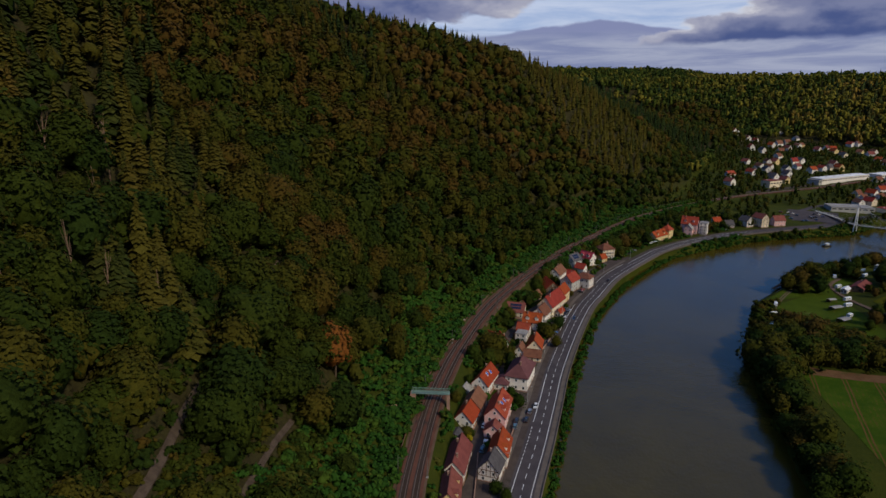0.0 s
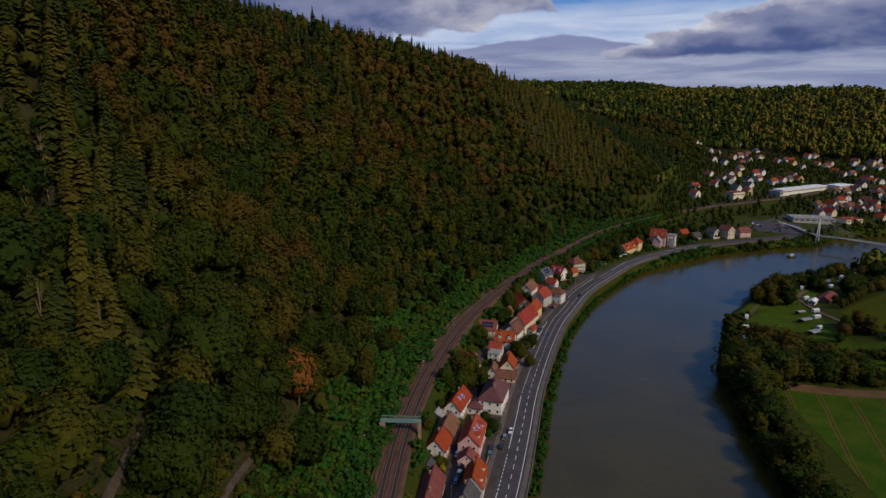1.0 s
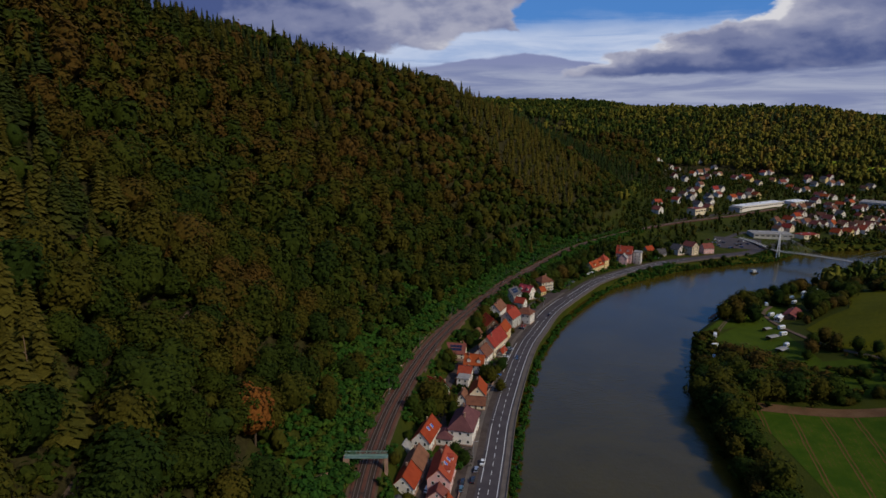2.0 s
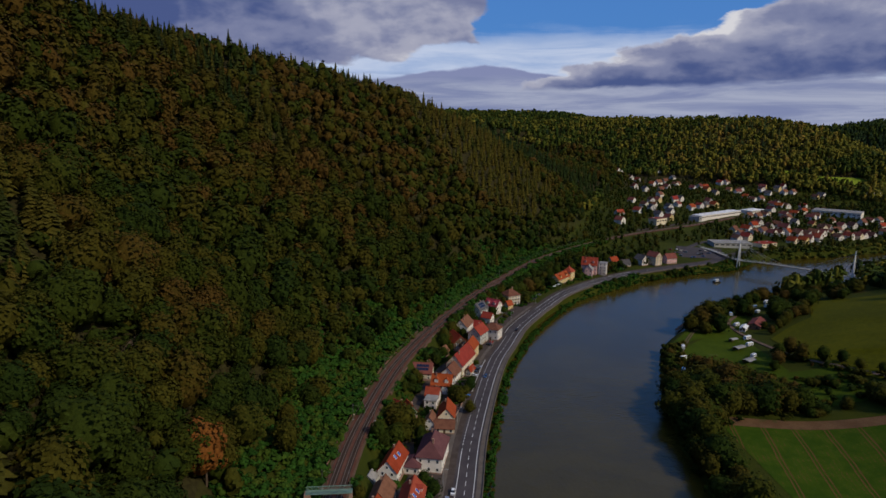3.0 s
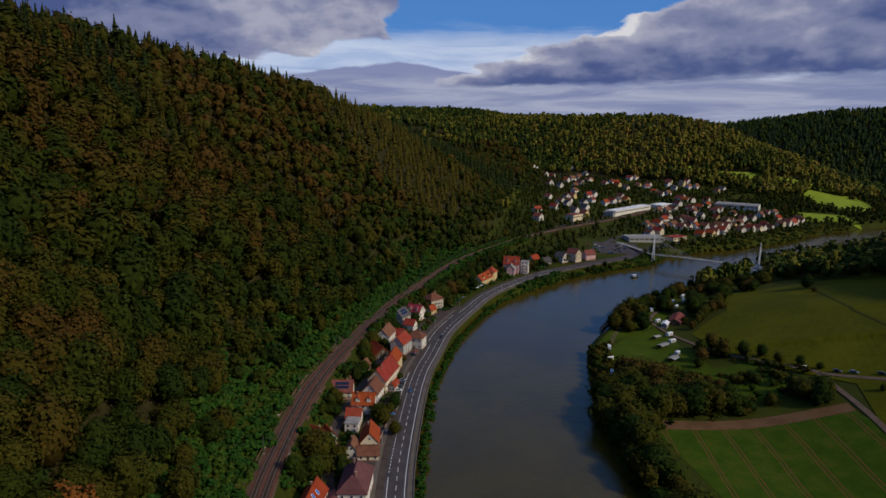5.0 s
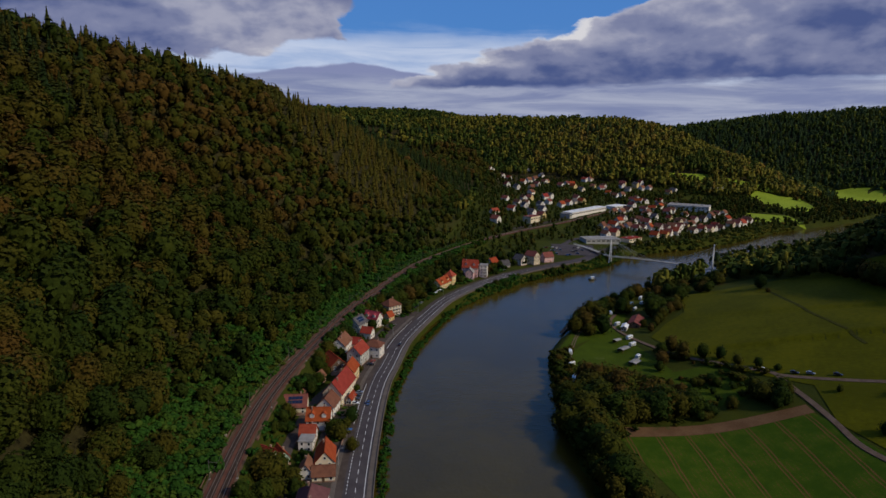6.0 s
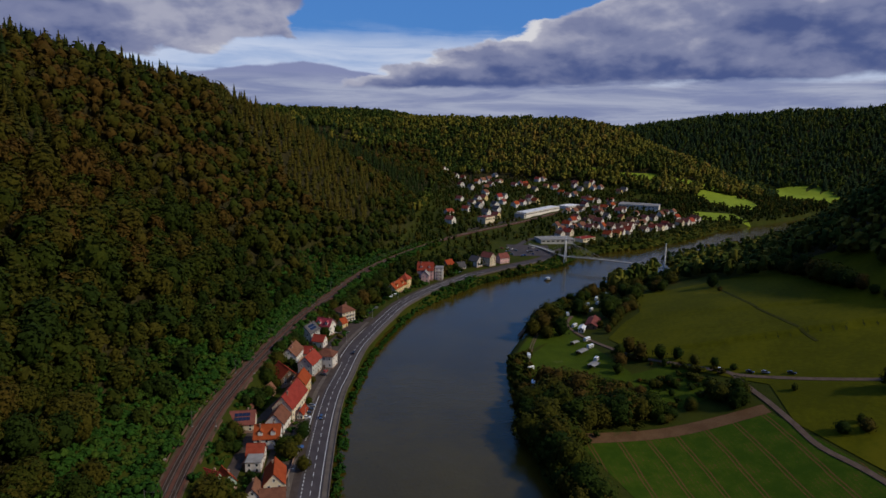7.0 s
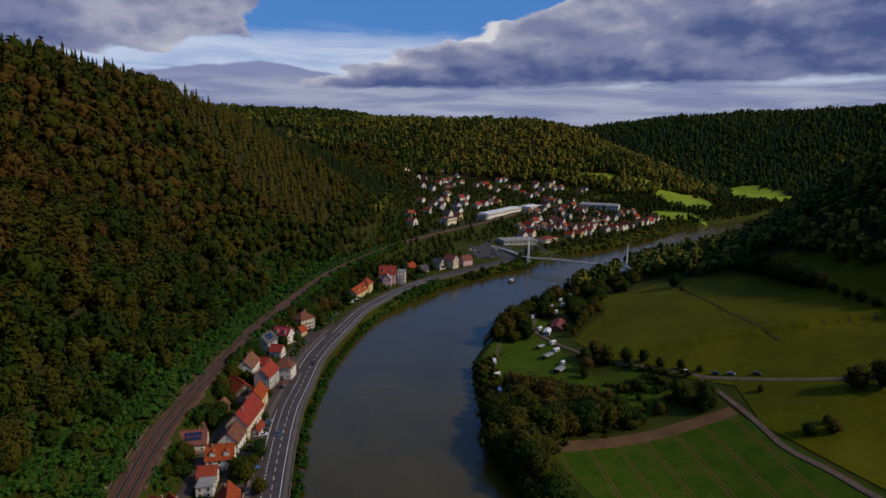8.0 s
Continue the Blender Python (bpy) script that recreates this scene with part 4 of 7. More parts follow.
    df, _ = side(x, y, FOOT)
    keep = (dl > 3) & (np.abs(da) > 8) & (df < 8) & ~far_meadow(x, y) & ~built_up(x, y)
    dens = 0.80 + 0.2 * (lumps(x, y, 35, 1.5) > 0.0) + 0.35 * (dl < 18) * (x > 490)
    dens = np.where((x < 420) & (dl < 60), 0.12, dens)
    dens = np.where((x < 420) & (da < -8) & (da > -34), 0.9, dens)
    dens = np.where((np.abs(da) < 14) & (x > 400), 0.35, dens)
    dens = np.where((x > 890) & (y < 1000), 0.95, dens)
    keep &= rng.random(len(x)) < dens
    x, y = x[keep], y[keep]
    woods("village_trees", "garden and roadside trees of the far village", far_b, x, y, sheet_height(x, y) - 0.9, rng.uniform(0.36, 0.74, len(x)) * np.where(x > 880, 1.3, 1.0), np.clip(rng.normal(0.36, 0.26, len(x)), 0, 1), MAT["leaf"], rng, "trees")
    # the dark hill over the meadow
    x, y = scatter(395, 1250, -120, 660, 11.0, rng)
    n5 = 0.51 * (x - 434) - 0.86 * (y - 372)
    dr, sr = side(x, y, SHORE_R)
    m = (-dr > 6) & (((n5 > 4) & (x > 484 + 0.53 * (y - 362) + 6 * lumps(x, y, 22))) | ((x > np.where(y < 400, 486 + 0.53 * (y - 362), 466)) & (n5 > -150)) | (-dr < 26)) & (x > 400) & (n5 < 480)
    m &= ~bridge_view(x, y)
    m &= open_to_valley(x, y) | (rng.random(len(x)) < 0.06)
    x, y = x[m], y[m]
    tint = np.clip(rng.normal(0.42, 0.2, len(x)), 0, 1)
    woods("forest", "dark wooded hillside above the meadow and the bridge", far_b, x, y, sheet_height(x, y) - 0.8, rng.uniform(0.9, 1.4, len(x)), tint, MAT["sunlit_far_leaf"], rng)


FAR_MEADOWS = ((1018, 1110, 42, 16), (1112, 1048, 66, 14), (1095, 935, 55, 80), (920, 815, 38, 46), (1400, 975, 75, 100), (945, 1171, 20, 10))


def far_meadow(x, y):
    hit = np.zeros(np.shape(x), bool)
    for cx, cy, rx, ry in FAR_MEADOWS:
        u, v = (x - cx) * 0.83 - (y - cy) * 0.56, (x - cx) * 0.56 + (y - cy) * 0.83
        hit |= (u / rx) ** 2 + (v / ry) ** 2 < 1 + 0.3 * lumps(x, y, 25)
    return hit



def on_track(x, y):
    hit = np.zeros(np.shape(x), bool)
    for t in TRACKS:
        d, s = side(x, y, t)
        hit |= (d < 3.2) & (d > -8.0) & (y < 190) & (y > 105)
        hit |= (np.abs(d) < 3.5) & (y > 235)
    return hit


build_woods()

# ---- single trees ----
def tree_master(name, seed, kind, leaves, size, mat, label):
    rng = np.random.default_rng(seed)
    h = 15.0 if kind == "broad" else 20.0
    t = new(name)
    t.empty_display_size = 0.5
    tagged(t, label, "tree")
    tv, tf = trunk_shape(h * 0.8, 0.34, rng, 6, 3.0 if kind == "broad" else 1.2)
    tr = mesh_object("trunk", tv, tf, MAT["bark"], t, True)
    V, F = broad_crown(seed, 15, 10.5, leaves, size, 26, 8, 4, 0.16) if kind == "broad" else fir_crown(seed, 20, 8, 14, 10)
    faces = [tuple(f[:3]) if f[2] == f[3] else tuple(f) for f in F.tolist()]
    cr = mesh_object("crown", V, faces, mat, t, True)
    return t


MASTERS = [tree_master("tree", 200 + k, "broad", 330, 0.56, MAT["leaf_one"], "green broadleaf tree with rounded uneven crown") for k in range(6)]
FIR = tree_master("fir_tree", 230, "tall", 420, 0.5, MAT["leaf_one"], "dark slender conifer on the camp site")
RUSTY = tree_master("autumn_tree", 240, "broad", 620, 0.5, MAT["rust"], "rust-orange autumn tree on the wooded slope")
FIRST = {}
TREE_RNG = random.Random(3)


def put_tree(master, x, y, s=1.0, sz=None, z=None, label="", group=""):
    g = ground_at(x, y) - 3.2 * (sz or s) * 1.18 if z is None else z
    if z is None and g + 3.2 * (sz or s) * 1.18 < 0.4:
        return None
    s, sz = s * 1.32, (sz or s) * 1.18
    m = pose(x, y, g, 0, 0, TREE_RNG.uniform(0, 360)) @ Matrix.Diagonal((s, s, sz, 1))
    if master.name not in FIRST:
        FIRST[master.name] = 1
        master.matrix_basis = m
        t = master
    else:
        t = copy_thing(master, Matrix.Identity(4))
        t.matrix_basis = m
    return tagged(t, label, "", group)


put_tree(RUSTY, -40, 222, 1.05, 1.25, ground_at(-40, 222) - 0.6)


def plant_right_bank():
    rng = random.Random(8)
    g1, g2 = "trees along the far bank", "trees of the camp site and gardens"
    def some():
        return MASTERS[rng.randrange(len(MASTERS))]
    # shore trees, in two uneven lines
    for line_off, step, lo, hi in ((-4.5, 7.5, 0.60, 0.92), (-11.0, 9.5, 0.65, 1.1)):
        ln = offset_line(SHORE_R, line_off)
        d = np.concatenate([[0], np.cumsum(np.hypot(*np.diff(ln[:, :2], axis=0).T))])
        s = 560.0
        while s < d[-1]:
            x, y = np.interp(s, d, ln[:, 0]), np.interp(s, d, ln[:, 1])
            s += step * rng.uniform(0.6, 1.3)
            if x > 400 or (222 < x < 262 and y > 396) or (262 <= x < 345 and line_off < -5 and rng.random() < 0.75):
                continue
            if x > 345 and rng.random() < 0.55:
                continue
            k = rng.uniform(lo, hi) * (0.8 if x > 260 else 1.0)
            if 192 < x < 240:
                if line_off < -5:
                    continue
                k *= 0.42
            put_tree(some(), x + rng.uniform(-2, 2), y + rng.uniform(-2, 2), k, k * rng.uniform(0.8, 1.05), group=g1)
    # the copse between camp site and field
    for cx, cy, n, rx, ry in ((178, 292, 14, 8, 16), (200, 318, 20, 12, 15), (222, 320, 20, 13, 15), (214, 345, 5, 6, 6), (229, 300, 12, 12, 5), (243, 312, 8, 8, 9), (208, 302, 8, 10, 5), (250, 289, 9, 13, 3), (277, 282, 9, 6, 8), (272, 271, 4, 4, 3), (264, 309, 4, 10, 8)):
        for _ in range(n):
            x, y = cx + rng.uniform(-1, 1) * rx, cy + rng.uniform(-1, 1) * ry
            k = rng.uniform(0.6, 1.15) if cx < 240 else rng.uniform(0.45, 0.75) if cx > 270 else rng.uniform(0.28, 0.55)
            put_tree(some(), x, y, k, k * rng.uniform(0.8, 1.1), group=g2)
    # hedge along the lane, trees round the club house, edge of the meadow
    for x, y, k in ((278, 362, .42), (286, 362, .5), (283, 349, .5), (291, 341, .4), (296, 332, .35), (296, 320, .3), (300, 309, .28), (303, 299, .2), (288, 355, .3), (270, 352, .42), (262, 345, .3),
                    (286, 449, .72), (276, 446, .62), (293, 444, .62), (283, 456, .6), (300, 452, .5), (328, 466, .4), (318, 466, .28), (345, 482, .5), (356, 488, .45), (368, 495, .6), (306, 475, .35), (312, 419, .3), (330, 420, .45)):
        put_tree(some(), x, y, k * 1.4, k * 1.5, group=g2)
    for x, y in ((318, 458), (352, 492)):
        put_tree(FIR, x, y, 0.55, 0.62, group=g2)
    for _ in range(46):
        f = rng.random()
        x, y = 330 + 130 * f + rng.uniform(-12, 12), 436 + 62 * f + rng.uniform(-16, 22)
        if bridge_view(x, y):
            continue
        k = rng.uniform(0.5, 0.95)
        put_tree(some(), x, y, k, k * rng.uniform(0.85, 1.1), group=g1)
    for x, y, k in ((431, 421, .55), (484, 407, .7), (476, 396, .6), (468, 385, .75), (461, 374, .6), (454, 362, .8), (447, 351, .7), (441, 340, .85), (436, 328, .8), (431, 317, .7), (428, 306, .5), (424, 296, .35), (421, 286, .3), (417, 276, .35), (412, 265, .3), (258, 428, .62), (268, 429, .7), (277, 420, .66), (286, 437, .7), (265, 420, .5), (272, 436, .6), (318, 412, .35), (326, 418, .42), (306, 404, .3), (335, 424, .45), (345, 429, .45), (312, 408, .25), (324, 231, .55), (332, 222, .6), (340, 228, .5), (281, 227, .3), (288, 221, .32), (292, 226, .2), (420, 405, .2), (300, 262, .18), (240, 318, .35), (252, 325, .25), (262, 318, .25)):
        put_tree(some(), x, y, k * 1.4, k * 1.45, group="bushes and trees of the meadow")


def plant_left_bank():
    rng = random.Random(9)
    g = "garden trees between the houses"
    for x, y, k in ((30, 299, .8), (63.5, 328, .62), (62, 333, .5), (65, 336, .4), (37, 250, .4), (6, 224, .30), (2, 240, .32), (9, 262, .35), (12, 282, .5), (20, 288, .62), (27, 300, .7), (34, 305, .55), (30, 292, .6), (38, 296, .5), (24, 312, .4), (46, 314, .35), (34, 255, .36), (33, 250, .3), (21, 188, .34), (24, 184, .3), (14, 224, .22),
                    (66, 316, .38), (72, 342, .42), (74, 347, .4), (69, 337, .3), (38, 352, .4), (46, 352, .35), (43, 341, .35), (40, 380, .38), (55, 384, .42), (60, 391, .45), (52, 398, .42), (64, 408, .55), (72, 423, .55), (68, 402, .5), (76, 434, .5), (84, 376, .25), (92, 446, .5), (99, 455, .48), (93, 403, .25),
                    (118, 473, .3), (130, 480, .3), (104, 482, .4), (117, 497, .42), (128, 506, .5), (138, 515, .6), (150, 520, .75), (158, 528, .85), (168, 535, .85), (178, 543, .8), (165, 546, .7), (187, 556, .6), (154, 510, .3), (196, 572, .5), (205, 582, .6), (215, 590, .6), (228, 594, .6), (236, 602, .65), (246, 613, .6), (276, 610, .3), (283, 600, .3),
                    (128, 470, .18), (134, 476, .2), (196, 555, .3)):
        if side(x, y, RAIL)[0][0] > -9.5:
            x += 6
        if side(x, y, RAIL)[0][0] > -7.5:
            continue
        put_tree(MASTERS[rng.randrange(6)], x, y, k * 1.15, k * rng.uniform(1.1, 1.3), group=g)


plant_right_bank()
plant_left_bank()


def pine_things():
    """Tall bare-stemmed pines on the shoulder of the slope."""
    rng = np.random.default_rng(77)
    stem = material("pine_bark", (0.14, 0.085, 0.055), (0.22, 0.15, 0.105), 0.5, 0.95, 0.5, 4.0, third=(0.12, 0.085, 0.06))
    for k, (x, y, h, full) in enumerate(((-109, 168, 25, 1), (-96, 158, 26, 0), (-114, 214, 27, 1), (-97, 133, 23, 1), (-111, 151, 26, 0), (-91, 163, 22, 0), (-83, 176, 20, 0), (-120, 190, 26, 1), (-104, 188, 25, 1), (-99, 146, 24, 1))):
        t = new("pine_tree")
        t.empty_display_size = 0.5
        t.matrix_basis = pose(x, y, ground_at(x, y) - 0.5, rng.uniform(-3, 3), rng.uniform(-3, 3), rng.uniform(0, 360))
        tagged(t, "tall pine with pale bare stem and thin crown" if full else "dead pine with pale stem and bare twigs", "tree", "pines on the wooded slope")
        tv, tf = trunk_shape(h / 0.92, 0.26, rng, 7 if full else 9, 1.8 if full else 1.1, 5)
        mesh_object("trunk", tv, tf, stem, t, True)
        if full:
            lm = []
            for j in range(9):
                f = rng.uniform(0.55, 1.0)
                a, r = rng.uniform(0, 6.28), rng.uniform(0.4, 2.4) * (1.25 - f) * 1.6
                lm.append((math.cos(a) * r, math.sin(a) * r, h * f, rng.uniform(0.8, 1.5), rng.uniform(0.4, 0.8)))
            V, F = leaf_cloud(rng, lm, 420, 0.42, 0.4)
            mesh_object("crown", V, F.tolist(), MAT["leaf_one"], t, True)


pine_things()

# ---- things: helpers ----
def part(name, vf, mat, parent, label="", smooth=False):
    """A mesh object from (vertices, faces) or a shared mesh, under a thing or a part."""
    if isinstance(vf, bpy.types.Mesh):
        ob = new(name, vf)
        ob.parent = parent
    else:
        ob = mesh_object(name, vf[0], vf[1], mat, parent, smooth)
    if label:
        tagged(ob, label)
    return ob


def share(name, vf, mat, smooth=False):
    me = bpy.data.meshes.new(name)
    me.from_pydata([tuple(map(float, v)) for v in vf[0]], [], [tuple(map(int, f)) for f in vf[1]])
    me.update()
    me.materials.append(mat)
    if smooth:
        me.polygons.foreach_set("use_smooth", [True] * len(me.polygons))
    return me


def thing(name, x, y, z, rot, label, category, group=""):
    ob = new(name)
    ob.empty_display_size = 0.5
    ob.matrix_basis = pose(x, y, z, 0, 0, rot)
    return tagged(ob, label, category, group)


def merge(*shapes):
    V, F = [], []
    for v, f in shapes:
        k = len(V)
        V += [tuple(p) for p in v]
        F += [tuple(i + k for i in q) for q in f]
    return V, F


def box(cx, cy, cz, sx, sy, sz, top=1.0):
    """A box by its middle and sizes; top: how much its upper face is drawn in."""
    V = []
    for z, k in ((-0.5, 1.0), (0.5, top)):
        for x, y in ((-0.5, -0.5), (0.5, -0.5), (0.5, 0.5), (-0.5, 0.5)):
            V.append((cx + x * sx * k, cy + y * sy * k, cz + z * sz))
    return V, [(0, 3, 2, 1), (4, 5, 6, 7), (0, 1, 5, 4), (1, 2, 6, 5), (2, 3, 7, 6), (3, 0, 4, 7)]


def moved(vf, m):
    return [tuple(m @ Vector(v)) for v in vf[0]], vf[1]


def beam(p, q, r, sides=4):
    """A bar of radius r from p to q."""
    p, q = Vector(p), Vector(q)
    ax = (q - p).normalized()
    u = ax.orthogonal().normalized()
    w = ax.cross(u)
    V = [tuple(c + u * r * math.cos(6.2832 * (i + 0.5) / sides) + w * r * math.sin(6.2832 * (i + 0.5) / sides)) for c in (p, q) for i in range(sides)]
    F = [(i, (i + 1) % sides, sides + (i + 1) % sides, sides + i) for i in range(sides)]
    F += [tuple(range(sides))[::-1], tuple(range(sides, 2 * sides))]
    return V, F


def prism(profile, x0, x1):
    """A profile in (y, z) drawn out along x."""
    n = len(profile)
    V = [(x0, y, z) for y, z in profile] + [(x1, y, z) for y, z in profile]
    F = [(i, (i + 1) % n, n + (i + 1) % n, n + i) for i in range(n)]
    F += [tuple(range(n))[::-1], tuple(range(n, 2 * n))]
    return V, F


ROOF = dict(
    orange=material("roof_orange", (0.238, 0.043, 0.015), (0.304, 0.058, 0.021), 0.35, 0.85, 0.5, 3.2, by_object=0.10, third=(0.202, 0.049, 0.022)),
    red=material("roof_red", (0.227, 0.038, 0.024), (0.294, 0.053, 0.033), 0.35, 0.85, 0.5, 3.2, by_object=0.12, third=(0.168, 0.038, 0.026)),
    brown=material("roof_brown", (0.134, 0.057, 0.036), (0.193, 0.084, 0.052), 0.35, 0.88, 0.5, 3.2, by_object=0.15, third=(0.092, 0.046, 0.033)),
    maroon=material("roof_maroon", (0.143, 0.044, 0.038), (0.202, 0.062, 0.052), 0.35, 0.85, 0.5, 3.2, by_object=0.12, third=(0.092, 0.034, 0.031)),
    dark=material("roof_slate", (0.060, 0.055, 0.058), (0.095, 0.088, 0.090), 0.4, 0.75, 0.5, 3.2, by_object=0.15),
    purple=material("roof_purple", (0.105, 0.044, 0.046), (0.143, 0.061, 0.061), 0.3, 0.8, 0.5, 3.2),
    grey=material("roof_grey", (0.20, 0.19, 0.18), (0.29, 0.275, 0.26), 0.3, 0.85, 0.3, 3.0, by_object=0.1),
    white=material("roof_sheet", (0.58, 0.58, 0.59), (0.74, 0.74, 0.74), 0.1, 0.6, 0.1, 2.0),
    magenta=material("roof_magenta", (0.227, 0.034, 0.052), (0.302, 0.052, 0.068), 0.35, 0.8, 0.5, 3.2),
)
WALL = dict(
    white=material("plaster_white", (0.63, 0.58, 0.52), (0.74, 0.69, 0.62), 0.25, 0.9, 0.15, 4.0, by_object=0.08, third=(0.46, 0.41, 0.36)),
    cream=material("plaster_cream", (0.62, 0.52, 0.36), (0.72, 0.62, 0.45), 0.25, 0.9, 0.15, 4.0, by_object=0.06, third=(0.48, 0.40, 0.29)),
    yellow=material("plaster_yellow", (0.58, 0.44, 0.20), (0.66, 0.51, 0.25), 0.25, 0.9, 0.15, 4.0, third=(0.48, 0.33, 0.13)),
    pink=material("plaster_pink", (0.62, 0.36, 0.34), (0.70, 0.44, 0.41), 0.25, 0.9, 0.15, 4.0, third=(0.5, 0.3, 0.28)),
    grey=material("plaster_grey", (0.36, 0.35, 0.32), (0.46, 0.45, 0.41), 0.25, 0.9, 0.15, 4.0, third=(0.28, 0.27, 0.25)),
    green=material("plaster_green", (0.30, 0.40, 0.33), (0.38, 0.48, 0.40), 0.25, 0.9, 0.15, 4.0, third=(0.22, 0.30, 0.25)),
    wood=material("dark_boards", (0.085, 0.055, 0.038), (0.14, 0.095, 0.065), 0.6, 0.9, 0.4, 5.0),
    stone=material("sandstone", (0.26, 0.155, 0.115), (0.36, 0.23, 0.17), 0.4, 0.92, 0.6, 2.5, third=(0.16, 0.12, 0.09)),
)
MAT.update(
    glass=plain("window_glass", (0.025, 0.030, 0.036), 0.06, 0.0, 0.6),
    frame_white=plain("window_frame_white", (0.70, 0.69, 0.67), 0.5),
    timber=material("timber", (0.10, 0.060, 0.038), (0.16, 0.10, 0.065), 0.8, 0.85, 0.3, 6.0),
    solar=plain("solar_panel", (0.012, 0.016, 0.040), 0.12, 0.0, 0.7),
    skylight=plain("skylight_glass", (0.05, 0.13, 0.42), 0.1, 0.0, 0.7),
    steel_green=material("green_paint", (0.12, 0.20, 0.17), (0.18, 0.27, 0.23), 0.7, 0.6, 0.15, 4.0, third=(0.15, 0.11, 0.07)),
    steel_grey=material("galvanised_steel", (0.30, 0.31, 0.32), (0.40, 0.41, 0.42), 0.6, 0.5, 0.1, 5.0, metal=0.4),
    steel_white=material("white_steel", (0.66, 0.66, 0.66), (0.76, 0.76, 0.75), 0.5, 0.5, 0.1, 5.0),
    concrete=material("concrete", (0.26, 0.25, 0.23), (0.36, 0.345, 0.32), 0.3, 0.9, 0.3, 4.0, third=(0.18, 0.17, 0.155)),
    rubber=plain("tyre_rubber", (0.020, 0.020, 0.021), 0.9),
    rim=plain("wheel_rim", (0.42, 0.42, 0.43), 0.35, 0.8),
    mast=material("mast_steel", (0.09, 0.085, 0.08), (0.14, 0.13, 0.12), 0.6, 0.6, 0.1, 5.0),
    lamp=plain("headlight_glass", (0.7, 0.7, 0.68), 0.15, 0.0, 0.6),
    tail=plain("tail_light", (0.35, 0.02, 0.02), 0.2, 0.0, 0.6),
)
PAINT = dict(white=plain("car_white", (0.72, 0.72, 0.71), 0.25, 0.0, 0.6), dark=plain("car_black", (0.022, 0.024, 0.030), 0.22, 0.0, 0.6), silver=plain("car_silver", (0.36, 0.37, 0.39), 0.3, 0.6, 0.5),
             blue=plain("car_blue", (0.05, 0.11, 0.24), 0.25, 0.2, 0.6), red=plain("car_red", (0.30, 0.035, 0.03), 0.25, 0.0, 0.6), teal=plain("car_teal", (0.08, 0.16, 0.20), 0.3, 0.2, 0.5))


# ---- houses ----
def window_meshes():
    """A frame as one ring, and its pane."""
    w, h, t = 1.2, 1.5, 0.13
    V, F = [], []
    for y in (-0.05, 0.05):
        for a, b in ((w / 2, h / 2), (w / 2 - t, h / 2 - t)):
            V += [(-a, y, -b), (a, y, -b), (a, y, b), (-a, y, b)]
    for i in range(4):
        n = (i + 1) % 4
        F += [(i, n, 4 + n, 4 + i), (8 + n, 8 + i, 12 + i, 12 + n), (n, i, 8 + i, 8 + n), (4 + i, 4 + n, 12 + n, 12 + i)]
    return share("window_frame", (V, F), MAT["frame_white"]), share("pane", box(0, 0.02, 0, w - 2 * t, 0.03, h - 2 * t), MAT["glass"])


WIN_FRAME, WIN_PANE = window_meshes()
WIN_PLAIN = share("window", box(0, 0, 0, 1.2, 0.1, 1.4), MAT["glass"])


def add_window(house, x, y, z, face, k=1.0, fine=True):
    """A window in a wall that looks towards `face` degrees (0: local -y)."""
    w = new("window", WIN_FRAME if fine else WIN_PLAIN)
    w.parent = house
    w.matrix_basis = pose(x, y, z, 0, 0, face) @ Matrix.Diagonal((k, 1, k, 1))
    if not fine:
        return w
    p = new("pane", WIN_PANE)
    p.parent = w
    return w


def gable_roof(L, W, eave, ridge, over=0.5, thick=0.24):
    s = (ridge - eave) / (W / 2)
    e = W / 2 + over
    ez = eave - s * over
    prof = [(-e, ez), (0, ridge), (e, ez), (e, ez + thick), (0, ridge + thick * 1.25), (-e, ez + thick)]
    V, F = prism(prof, -L / 2 - over * 0.8, L / 2 + over * 0.8)
    cap = box(0, 0, ridge + thick * 1.25 + 0.03, L + over * 1.6, 0.36, 0.14)
    return merge((V, F), cap)


def hip_roof(L, W, eave, ridge, over=0.6, inset=None):
    i = W * 0.42 if inset is None else inset
    a, b = L / 2 + over, W / 2 + over
    z = eave - 0.12
    r = max(L / 2 - i, 0.15)
    V = [(-a, -b, z), (a, -b, z), (a, b, z), (-a, b, z), (-r, 0, ridge), (r, 0, ridge), (-a, -b, z + 0.22), (a, -b, z + 0.22), (a, b, z + 0.22), (-a, b, z + 0.22)]
    F = [(0, 3, 2, 1), (0, 1, 7, 6), (1, 2, 8, 7), (2, 3, 9, 8), (3, 0, 6, 9), (6, 7, 5, 4), (7, 8, 5), (8, 9, 4, 5), (9, 6, 4)]
    return merge((V, F), box(0, 0, ridge + 0.02, 2 * r + 0.3, 0.34, 0.14))


